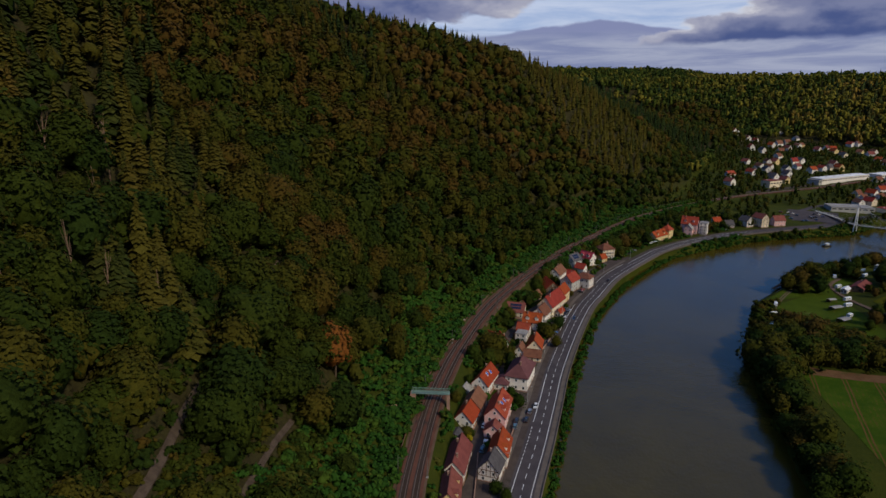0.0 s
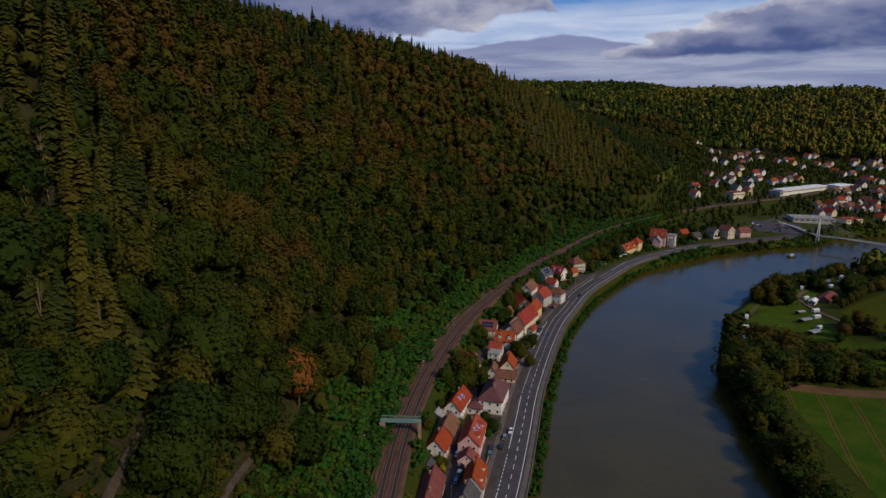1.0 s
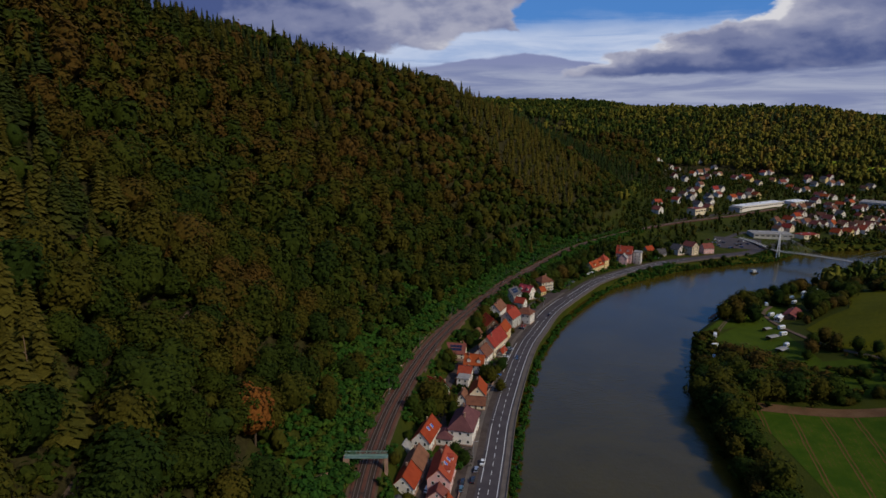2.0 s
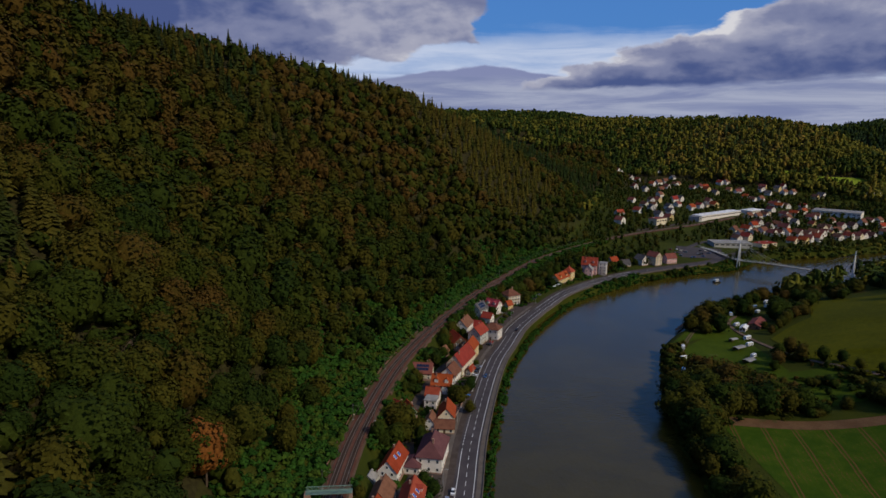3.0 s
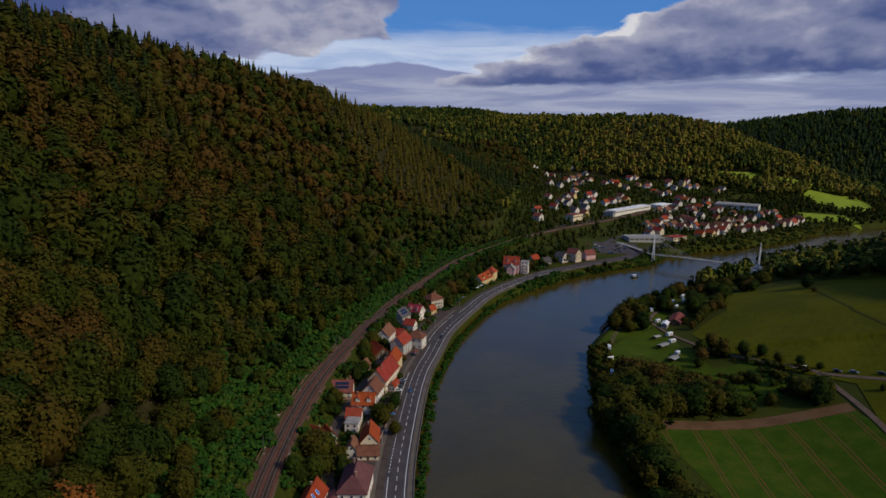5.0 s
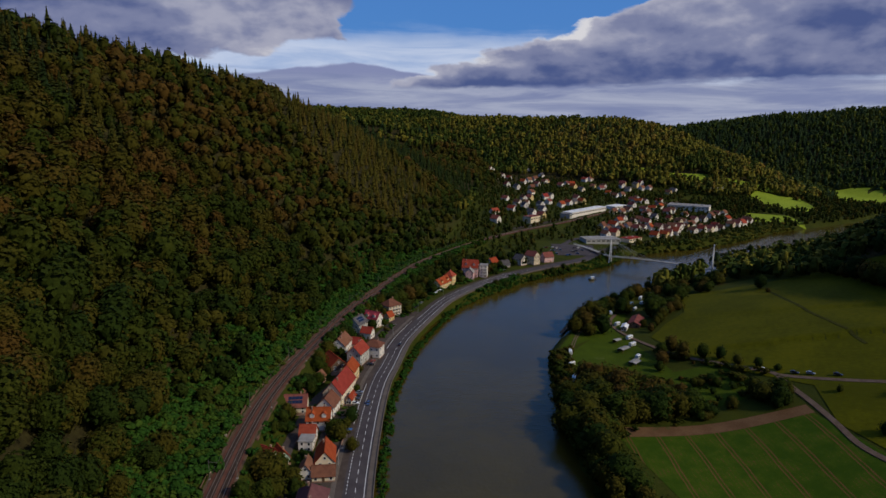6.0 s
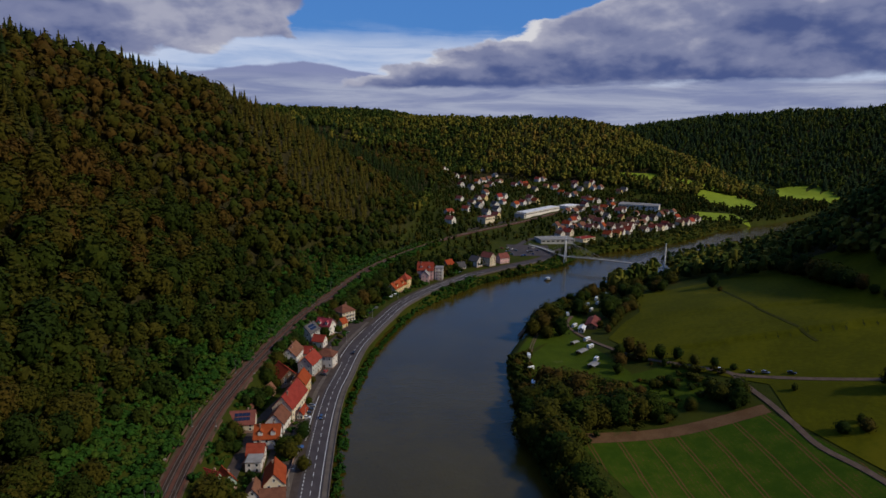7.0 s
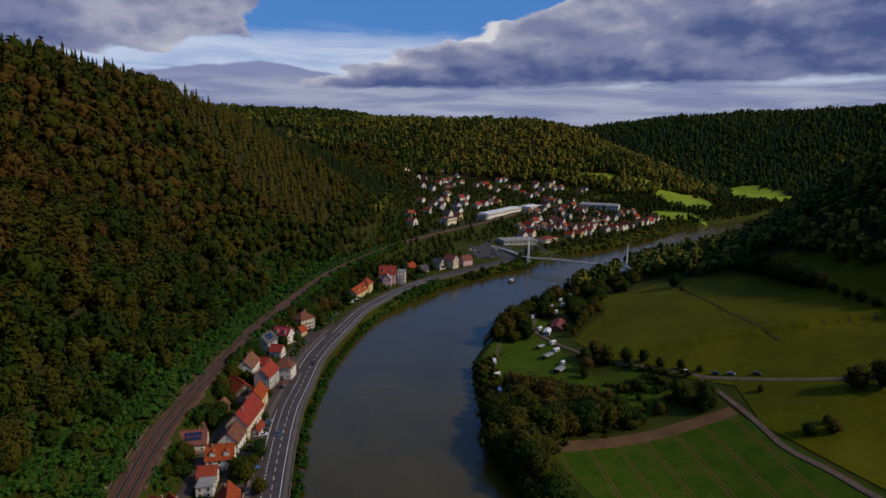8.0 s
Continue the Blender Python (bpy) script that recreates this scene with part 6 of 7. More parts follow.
tagged(ribbon("grass_strip", GRASS_STRIP, 5.0, -4.0, 0, MAT["lawn"], 0.5, 0.4, drape=True), "light green grass strip beside the railway", "grass", kind="structure")
patch("car_park", ((392, 660), (436, 648), (470, 700), (418, 716)), MAT["asphalt"], "grey asphalt car park beside the bridge", "car park", 16, 0.2)
tagged(ribbon("road", smooth_line([(420, 700), (440, 716), (470, 738), (520, 752), (575, 790), (640, 850), (700, 905)], 5), 3.2, -3.2, 0, MAT["asphalt"], 0.3, 0.4, drape=True), "grey village street climbing from the car park", "street", kind="structure")
tagged(ribbon("road", smooth_line([(400, 805), (470, 838), (540, 872), (620, 918), (700, 960)], 5), 4.5, -4.5, 0, MAT["street"], 0.3, 0.4, drape=True), "pale station forecourt along the tracks", "street", kind="structure")


def caravan(x, y, rot, L=6.0, label="white touring caravan parked on the grass"):
    c = thing("caravan", x, y, ground_at(x, y) + 0.25, rot, label, "caravan", "caravans on the camp site")
    body = prism([(-1.12, 0.55), (1.12, 0.55), (1.15, 1.5), (1.05, 2.45), (0.7, 2.62), (-0.7, 2.62), (-1.05, 2.45), (-1.15, 1.5)], -L / 2, L / 2)
    part("body", body, PAINT["white"], c)
    part("roof_hatch", box(0.4, 0, 2.68, 0.8, 0.7, 0.12), MAT["steel_grey"], c)
    for sy in (-1, 1):
        for wx in (-L * 0.28, L * 0.22):
            part("window", box(wx, sy * 1.13, 1.75, 1.3, 0.08, 0.6), MAT["glass"], c)
    part("window", box(L / 2 + 0.01, 0, 1.75, 0.06, 1.5, 0.6), MAT["glass"], c)
    part("door", box(L * 0.02, -1.14, 1.45, 0.62, 0.06, 1.7), MAT["steel_grey"], c)
    part("stripe", box(0, -1.155, 1.05, L * 0.96, 0.03, 0.16), PAINT["blue"], c)
    part("drawbar", merge(beam((-L / 2, -0.6, 0.5), (-L / 2 - 1.2, 0, 0.5), 0.06), beam((-L / 2, 0.6, 0.5), (-L / 2 - 1.2, 0, 0.5), 0.06)), MAT["steel_grey"], c)
    for sy in (-1, 1):
        w = part("wheel", merge(moved(cyl(0.34, 0.2), pose(0, sy * 1.02, 0.10, 90, 0, 0))), MAT["rubber"], c)
        part("rim", moved(cyl(0.18, 0.23), pose(0, sy * 1.02, 0.10, 90, 0, 0)), MAT["rim"], w)
    return c


def cyl(r, h, n=12):
    V = [(r * math.cos(6.2832 * i / n), r * math.sin(6.2832 * i / n), z) for z in (-h / 2, h / 2) for i in range(n)]
    F = [(i, (i + 1) % n, n + (i + 1) % n, n + i) for i in range(n)] + [tuple(range(n))[::-1], tuple(range(n, 2 * n))]
    return V, F


for x, y, r, L in ((231, 393, 60, 6.5), (220, 375, 20, 5.2), (208, 355, 55, 6.2), (285, 401, 20, 6.5), (277, 388, 15, 6.0), (265, 368, 30, 4.5), (298, 431, 25, 6.0), (337, 468, 35, 7.0), (344, 472, 30, 6.5), (355, 471, 20, 6.0), (364, 484, 40, 7.0), (380, 490, 35, 7.0), (336, 458, 30, 6.5), (328, 455, 28, 7), (312, 457, 60, 5.0), (236, 333, 40, 5.0)):
    caravan(x, y, r, L * 0.86)


def shelter(x, y, rot, L, W, label):
    s = thing("camp_shelter", x, y, ground_at(x, y) + 0.2, rot, label, "shelter", "shelters on the camp site")
    part("canopy", prism([(-W / 2, 2.2), (0, 2.7), (W / 2, 2.2), (W / 2, 2.3), (0, 2.82), (-W / 2, 2.3)], -L / 2, L / 2), ROOF["grey"], s)
    for px, py in ((-1, -1), (1, -1), (1, 1), (-1, 1)):
        part("post", box(px * (L / 2 - 0.2), py * (W / 2 - 0.2), 1.1, 0.14, 0.14, 2.2), MAT["timber"], s)
    part("back_wall", box(0, W / 2 - 0.1, 1.1, L - 0.5, 0.1, 2.0), WALL["wood"], s)
    return s


shelter(266, 383, 20, 9, 4.5, "grey-brown shelter roof beside the caravans")
shelter(257, 361, 25, 8, 5, "pale grey awning roof on the camp site")
shelter(273, 399, 15, 6, 3.5, "small reddish awning among the caravans")
house(312, 427, 42, 21, 8.5, ground_at(312, 427), 2.8, 4.8, "maroon", "wood", "low dark club house with red-brown roof", storeys=1, fine=False, name="club_house")
house(297, 421, 42, 9, 4, ground_at(297, 421), 2.8, 3.6, "white", "white", "low white pavilion beside the club house", storeys=1, fine=False, chim=0, name="pavilion")


def jetty():
    j = thing("jetty", 262, 446, 0, 42, "dark timber landing stage at the river bank", "jetty")
    part("deck", box(0, 0, 1.6, 22, 2.2, 0.2), MAT["timber"], j)
    for k in range(7):
        for sy in (-0.95, 0.95):
            part("pile", box(-10.5 + 3.5 * k, sy, 0.2, 0.25, 0.25, 4.2), MAT["timber"], j)
    part("handrail", merge(beam((-11, 1.0, 2.6), (11, 1.0, 2.6), 0.05), beam((-11, 1.0, 2.1), (11, 1.0, 2.1), 0.04)), MAT["timber"], j)


jetty()

# ---- footbridge over the river ----
def river_bridge():
    A, B = Vector((443, 630, 10.5)), Vector((505, 542, 9.8))
    ax = (B - A).normalized()
    nrm = Vector((-ax.y, ax.x, 0)).normalized()
    b = thing("footbridge", 0, 0, 0, 0, "white cable-stayed footbridge across the river", "bridge")
    start, end = Vector((449, 716, 9.6)), B + ax * 16
    knots = [start, Vector((449, 692, 10.0)), Vector((446, 660, 10.4)), A, A + (B - A) * 0.25 + Vector((0, 0, 0.9)), A + (B - A) * 0.5 + Vector((0, 0, 1.1)), A + (B - A) * 0.75 + Vector((0, 0, 0.8)), B, end]
    ln = smooth_line([(k.x, k.y, k.z) for k in knots], 3)
    ribbon("deck", ln, 1.9, -1.9, 0, MAT["concrete"], 0.0, 0.7, b)
    for off in (1.75, -1.75):
        ribbon("handrail", ln, off + 0.05, off - 0.05, 0, MAT["steel_white"], 1.15, 0.12, b)
        V = [box(p[0], p[1], p[2] + 0.55, 0.07, 0.07, 1.1) for p in offset_line(ln, off)[::1]]
        part("railing_posts", merge(*V), MAT["steel_white"], b)
    for base, h in ((A, 29.0), (B, 32.0)):
        top = Vector((base.x, base.y, h))
        foot1, foot2 = base + nrm * 4.6 - Vector((0, 0, base.z + 1)), base - nrm * 4.6 - Vector((0, 0, base.z + 1))
        py = part("pylon", merge(beam(foot1, top + nrm * 0.5, 0.55, 6), beam(foot2, top - nrm * 0.5, 0.55, 6), beam(top - Vector((0, 0, 3)), top + Vector((0, 0, 4)), 0.55, 6), beam(base + nrm * 3.4 - Vector((0, 0, 1.4)), base - nrm * 3.4 - Vector((0, 0, 1.4)), 0.4, 4)), MAT["steel_white"], b, "white A-shaped steel pylon")
        sgn = 1 if base is A else -1
        for k in range(1, 6):
            for off in (1.8, -1.8):
                q = base + ax * sgn * (9.5 * k) + nrm * off + Vector((0, 0, 0.5))
                part("stay_cable", beam(top + Vector((0, 0, 3.2 - 0.5 * k)), q, 0.07), MAT["steel_grey"], b)
            q = base - ax * sgn * (5.0 * k) - Vector((0, 0, 1.5))
            part("stay_cable", beam(top + Vector((0, 0, 3.2 - 0.5 * k)), q, 0.07), MAT["steel_grey"], b)
    return b


river_bridge()


def rail_bridge():
    """Green lattice footbridge over the tracks."""
    b = thing("railway_footbridge", 0, 233, 18.0, -5, "green-painted lattice steel footbridge over the railway", "bridge")
    x0, x1, z = -10.5, 5.4, 5.2
    part("deck", box((x0 + x1) / 2, 0, z, x1 - x0, 2.4, 0.25), MAT["steel_green"], b)
    for sy in (-1.25, 1.25):
        bars = [box((x0 + x1) / 2, sy, z + 1.5, x1 - x0, 0.16, 0.18), box((x0 + x1) / 2, sy, z + 0.05, x1 - x0, 0.16, 0.22)]
        n = 12
        for k in range(n):
            a, c = x0 + (x1 - x0) * k / n, x0 + (x1 - x0) * (k + 1) / n
            bars.append(beam((a, sy, z + 0.1), (c, sy, z + 1.45), 0.05))
            bars.append(beam((c, sy, z + 0.1), (a, sy, z + 1.45), 0.05))
            bars.append(box(a, sy, z + 0.8, 0.08, 0.1, 1.4))
        part("girder", merge(*bars), MAT["steel_green"], b, "green lattice girder")
    part("pier", box(x1 - 0.6, 0, z / 2 - 2.6, 1.3, 2.6, z + 5.0, 0.9), WALL["stone"], b, "reddish brick pier")
    part("abutment", box(x0 + 0.6, 0, z / 2 - 0.4, 2.2, 3.2, z + 0.6), WALL["stone"], b, "sandstone abutment in the slope")
    return b


rail_bridge()


# ---- railway fittings ----
def mast(x, y, z, rot):
    m = thing("catenary_mast", x, y, z, rot, "slim dark catenary mast beside the tracks", "mast", "catenary masts along the railway")
    part("post", box(0, 0, 4.0, 0.24, 0.24, 8.0, 0.6), MAT["mast"], m)
    part("arm", beam((0, 0, 7.2), (0, -3.2, 6.8), 0.05), MAT["mast"], m)
    part("footing", box(0, 0, 0.1, 0.7, 0.7, 0.5), MAT["concrete"], m)
    return m


def railway():
    d = np.concatenate([[0], np.cumsum(np.linalg.norm(np.diff(RAIL[:, :2], axis=0), axis=1))])
    t = np.gradient(RAIL[:, :2], axis=0)
    s_start = float(side(-11, 150, RAIL)[1][0])
    for k in range(11):
        i = int(np.searchsorted(d, s_start + 30 + 58 * k))
        a = math.degrees(math.atan2(t[i][1], t[i][0]))
        n = np.array((-t[i][1], t[i][0])) / np.linalg.norm(t[i])
        for sg in (1, -1):
            p = RAIL[i] + n * 5.0 * sg
            mast(p[0], p[1], 18.0, a + (0 if sg > 0 else 180))
    for off in (-2.02, 2.02):
        ln = offset_line(RAIL, off)
        tagged(ribbon("contact_wire", stretch(ln, s_start, s_start + 640), 0.02, -0.02, 18.0, MAT["mast"], 6.6, 0.04), "thin overhead contact wire above the track", "wire", kind="structure")


railway()


def sleepers():
    d = np.concatenate([[0], np.cumsum(np.linalg.norm(np.diff(RAIL[:, :2], axis=0), axis=1))])
    s0 = float(side(-11, 150, RAIL)[1][0])
    V, F = [], []
    me = share("sleeper", box(0, 0, 0, 0.26, 2.5, 0.16), MAT["sleeper"])
    n = 0
    for k in range(460):
        s = s0 + 0.9 * k
        i = min(int(np.searchsorted(d, s)), len(RAIL) - 2)
        p, q = RAIL[i - 1], RAIL[i]
        f = (s - d[i - 1]) / (d[i] - d[i - 1])
        c = p + (q - p) * f
        t = (q - p) / np.linalg.norm(q - p)
        a = math.degrees(math.atan2(t[1], t[0]))
        for off in (-2.02, 2.02):
            x, y = c[0] - t[1] * off, c[1] + t[0] * off
            if k < 150:
                ob = new("sleeper", me)
                ob.parent = ballast
                ob.matrix_basis = pose(x, y, 18.50, 0, 0, a)
            else:
                v, fc = moved(box(0, 0, 0, 0.26, 2.5, 0.16), pose(x, y, 18.50, 0, 0, a))
                F += [tuple(j + len(V) for j in g) for g in fc]
                V += v
    tagged(mesh_object("sleepers", V, F, MAT["sleeper"], ballast), kind="stuff")


sleepers()
MAT["rock"] = material("slope_rock", (0.105, 0.058, 0.040), (0.17, 0.098, 0.070), 0.35, 0.95, 0.9, 1.8, third=(0.055, 0.060, 0.022), third_at=0.52)


def rough_wall(name, line, off, h, seed, label):
    """A ragged strip of rock or stonework standing along a line."""
    rng = random.Random(seed)
    a = offset_line(line, off)
    V, F = [], []
    rows = 4
    for p in a:
        for r in range(rows):
            k = r / (rows - 1)
            V.append((p[0] + rng.uniform(-0.35, 0.35), p[1] + rng.uniform(-0.35, 0.35), 17.8 + h * k * rng.uniform(0.75, 1.2)))
    for i in range(len(a) - 1):
        for r in range(rows - 1):
            k = i * rows + r
            F.append((k, k + rows, k + rows + 1, k + 1))
    return tagged(mesh_object(name, V, F, MAT["rock"]), label, "rock face", kind="structure")


RS = float(side(-11, 150, RAIL)[1][0])
rough_wall("rock_face", stretch(RAIL, RS, RS + 330), 6.6, 1.7, 1, "reddish rock cutting above the tracks")
for lo, hi in ((175, 215), (235, 262)):
    ln = stretch(RAIL, RS + lo, RS + hi)
    tagged(ribbon("retaining_wall", ln, -5.6, -6.3, 0, MAT["rock"], 18.4, 9.5), "reddish stone retaining wall below the railway", "wall", kind="structure")

# ---- vehicles and small things ----
def car_shapes():
    low = prism([(-0.86, 0.28), (0.86, 0.28), (0.90, 0.62), (0.84, 0.92), (-0.84, 0.92), (-0.90, 0.62)], -2.15, 2.15)
    V, F = low
    V = [(x * (0.94 if abs(y) > 0.85 else 1.0), y * (0.90 if abs(x) > 2 else 1.0), z) for x, y, z in V]
    cabin = ([(-1.75, -0.78, 0.9), (1.05, -0.78, 0.9), (1.05, 0.78, 0.9), (-1.75, 0.78, 0.9), (-1.25, -0.62, 1.44), (0.25, -0.62, 1.44), (0.25, 0.62, 1.44), (-1.25, 0.62, 1.44)],
             [(0, 3, 2, 1), (4, 5, 6, 7), (0, 1, 5, 4), (1, 2, 6, 5), (2, 3, 7, 6), (3, 0, 4, 7)])
    top = box(-0.5, 0, 1.46, 1.55, 1.22, 0.06, 0.92)
    return (V, F), cabin, top


CAR_BODY, CAR_CABIN, CAR_TOP = car_shapes()


def car(x, y, z, rot, paint, label, group="parked cars"):
    c = thing("car", x, y, z, rot, label, "car", group)
    part("body", CAR_BODY, PAINT[paint], c)
    part("cabin", CABIN_SHARED, None, c)
    part("roof_panel", CAR_TOP, PAINT[paint], c)
    for wx in (-1.32, 1.32):
        for sy in (-1, 1):
            w = part("wheel", TYRE_SHARED, None, c)
            w.matrix_basis = pose(wx, sy * 0.80, 0.32, 90, 0, 0)
            part("rim", RIM_SHARED, None, w)
    for sy in (-0.6, 0.6):
        part("headlight", box(2.08, sy, 0.68, 0.12, 0.36, 0.16), MAT["lamp"], c)
        part("tail_light", box(-2.08, sy, 0.72, 0.12, 0.30, 0.18), MAT["tail"], c)
    return c


CABIN_SHARED, TYRE_SHARED, RIM_SHARED = share("cabin", CAR_CABIN, MAT["glass"]), share("tyre", cyl(0.32, 0.22), MAT["rubber"]), share("rim", cyl(0.19, 0.24), MAT["rim"])
WORDS = dict(white="white", dark="black", silver="silver", blue="blue", red="red", teal="dark teal")


def road_car(x, y, paint, flip=0, what="car on the river road"):
    a = road_point(road_s(x, y), 0)[2]
    car(x, y, 7.87, a + flip, paint, "%s %s" % (WORDS[paint], what), "cars on the road")


road_car(44.5, 249, "white", 180)
road_car(85.5, 359, "blue", 180)
road_car(128, 437, "dark", 0)
for x, y, p in ((41, 244, "silver"), (38.5, 237, "dark")):
    road_car(x, y, p, 0, "car parked at the roadside")
for x, y, p, r in ((33, 231.5, "teal", 75), (34.3, 236, "dark", 75), (20, 232, "white", 70), (21.5, 224, "dark", 75), (19.5, 219, "white", 75), (17.8, 214, "teal", 75), (79, 361.5, "white", -25), (80.5, 366.5, "dark", -25), (82.5, 370, "dark", -25), (84.5, 373.5, "silver", -25),
                   (101, 410, "dark", -30), (103, 414, "red", 40), (159, 506, "white", 48), (166, 514, "dark", 48), (171, 520, "blue", 48), (176, 526, "silver", 48), (130, 480, "white", 35), (148, 500, "white", 70),
                   (285, 607, "white", 20), (297, 611, "silver", 20), (272, 603, "dark", 25)):
    car(x, y, ground_at(x, y) + 0.25, r, p, "%s car parked beside the houses" % WORDS[p])
for x, y, p, r in ((298.5, 304, "white", -60), (304.5, 290, "dark", -63), (308, 283.5, "silver", -63), (314, 273, "dark", -63)):
    car(x, y, ground_at(x, y) + 0.52, r, p, "%s car parked on the farm lane" % WORDS[p], "cars on the farm lane")
rngc = random.Random(4)
for k in range(18):
    x, y = 410 + rngc.uniform(-16, 34), 668 + rngc.uniform(-16, 30)
    p = rngc.choice(list(PAINT))
    car(x, y, ground_at(x, y) + 0.3, rngc.choice((30, 120, 32)), p, "%s car in the car park by the bridge" % WORDS[p], "cars in the car park")


def boat():
    b = thing("ferry_boat", 382, 578, 0.0, 12, "small pale motor boat on the river", "boat")
    hull = ([(-4.5, -1.5, 0.0), (3.2, -1.5, 0.0), (5.2, 0, 0.0), (3.2, 1.5, 0.0), (-4.5, 1.5, 0.0), (-4.6, -1.7, 1.1), (3.4, -1.7, 1.2), (5.9, 0, 1.5), (3.4, 1.7, 1.2), (-4.6, 1.7, 1.1)],
            [(0, 4, 3, 2, 1), (5, 6, 7, 8, 9), (0, 1, 6, 5), (1, 2, 7, 6), (2, 3, 8, 7), (3, 4, 9, 8), (4, 0, 5, 9)])
    part("hull", hull, PAINT["dark"], b, "dark hull")
    part("cabin", box(-0.6, 0, 1.9, 4.2, 2.4, 1.5, 0.9), PAINT["white"], b)
    part("cabin_roof", box(-0.6, 0, 2.75, 4.8, 2.8, 0.14), PAINT["white"], b)
    part("window", box(-0.6, 0, 2.1, 3.6, 2.46, 0.55), MAT["glass"], b)


boat()


def street_lamp(x, y, z, rot):
    l = thing("street_lamp", x, y, z, rot, "slim grey street lamp at the roadside", "street lamp", "street lamps along the road")
    part("pole", beam((0, 0, 0), (0, 0, 7.5), 0.08, 6), MAT["steel_grey"], l)
    part("arm", beam((0, 0, 7.4), (1.3, 0, 7.8), 0.05, 5), MAT["steel_grey"], l)
    part("lamp_head", box(1.6, 0, 7.8, 0.8, 0.25, 0.14), MAT["steel_grey"], l)


for k in range(9):
    x, y, a = road_point(S0 + 60 + 55 * k, 12.2)
    street_lamp(x, y, 7.9, a - 90)


def bank_bushes():
    rng = np.random.default_rng(21)
    bush = [bush_shape(90 + s) for s in range(5)]
    # left bank, between wall and water
    x, y = scatter(0, 480, 120, 660, 2.2, rng)
    dl, sl = side(x, y, SHORE_L)
    de, se = side(x, y, ROAD_EDGE)
    wide = lumps(x, y, 14, 2.0)
    m = (((dl > -5.0) & (sheet_height(x, y) > -1.2) & (de < -3.9)) | ((de < -4.1) & (de > -7.5) & (x < 300))) & (rng.random(len(x)) < 0.95)
    x, y = x[m], y[m]
    big = ((x > 185) & (x < 300)) & (rng.random(len(x)) < 0.25)
    sc = np.where(big, rng.uniform(0.8, 1.5, len(x)), rng.uniform(0.48, 0.86, len(x)))
    woods("bank_scrub", "low green scrub on the river bank below the road", bush, x, y, np.maximum(sheet_height(x, y), 0.2) - 0.3, sc, np.clip(rng.normal(0.22, 0.16, len(x)), 0, 1), MAT["scrub"], rng, "bushes")
    # shore below the far village
    x, y = scatter(300, 900, 580, 770, 4.2, rng)
    dl, sl = side(x, y, SHORE_L)
    de, se = side(x, y, ROAD_EDGE)
    m = (dl > -1.5) & (dl < 16) & ((de < -4) | (x > 500)) & (rng.random(len(x)) < 0.75)
    x, y = x[m], y[m]
    woods("bank_scrub", "green bushes on the shore below the village", bush, x, y, np.maximum(sheet_height(x, y), 0.2) - 0.3, rng.uniform(0.8, 1.9, len(x)) * np.where(x < 500, 0.6, 1.0), np.clip(rng.normal(0.4, 0.22, len(x)), 0, 1), MAT["sunlit_far_leaf"], rng, "bushes")
    # right bank and hedges
    x, y = scatter(130, 420, 150, 560, 3.4, rng)
    dr, sr = side(x, y, SHORE_R)
    dr = -dr
    dd, _ = side(x, y, DITCH)
    d2, s2 = side(x, y, LANE)
    copse = (x > 165) & (x < 285) & (y > 288) & (y < 335) & (rng.random(len(x)) < 0.25)
    m = ((dr > -1.5) & (dr < 15) & (rng.random(len(x)) < 0.8) & ~((x > 225) & (x < 262) & (y > 400))) | ((np.abs(d2 - 4) < 2.0) & (y > 300) & (y < 372) & (rng.random(len(x)) < 0.7)) | copse
    m &= sheet_height(x, y) > 0.0
    x, y = x[m], y[m]
    dd, _ = side(x, y, DITCH)
    sc = np.where(np.abs(dd) < 2, 0.28, rng.uniform(0.6, 1.5, len(x)))
    woods("bank_scrub", "mixed dark bushes on the far bank and along hedges", bush, x, y, sheet_height(x, y) - 0.2, sc, np.clip(rng.normal(0.55, 0.25, len(x)), 0, 1), MAT["leaf"], rng, "bushes")
    # gardens and railway slope on the house side
    x, y = scatter(-10, 300, 150, 640, 3.2, rng)
    da, sa = side(x, y, RAIL)
    de, _ = side(x, y, ROAD_EDGE)
    ds, _ = side(x, y, STREET)
    hx = [(o.location.x, o.location.y) for o in scene.objects if o.name.startswith("house") and o.location.y < 660 and o.location.x < 320]
    free = np.ones(len(x), bool)
    for a, b in hx:
        free &= np.hypot(x - a, y - b) > 7.0
    m = free & (da < -6.3) & (de > 16) & (np.abs(ds) > 3.2) & (rng.random(len(x)) < np.where(da > -17, 0.85, 0.6))
    x, y = x[m], y[m]
    woods("garden_scrub", "garden shrubs and embankment bushes behind the houses", bush, x, y, sheet_height(x, y) - 0.2, rng.uniform(0.45, 1.3, len(x)), np.clip(rng.normal(0.45, 0.25, len(x)), 0, 1), MAT["scrub"], rng, "bushes")


bank_bushes()


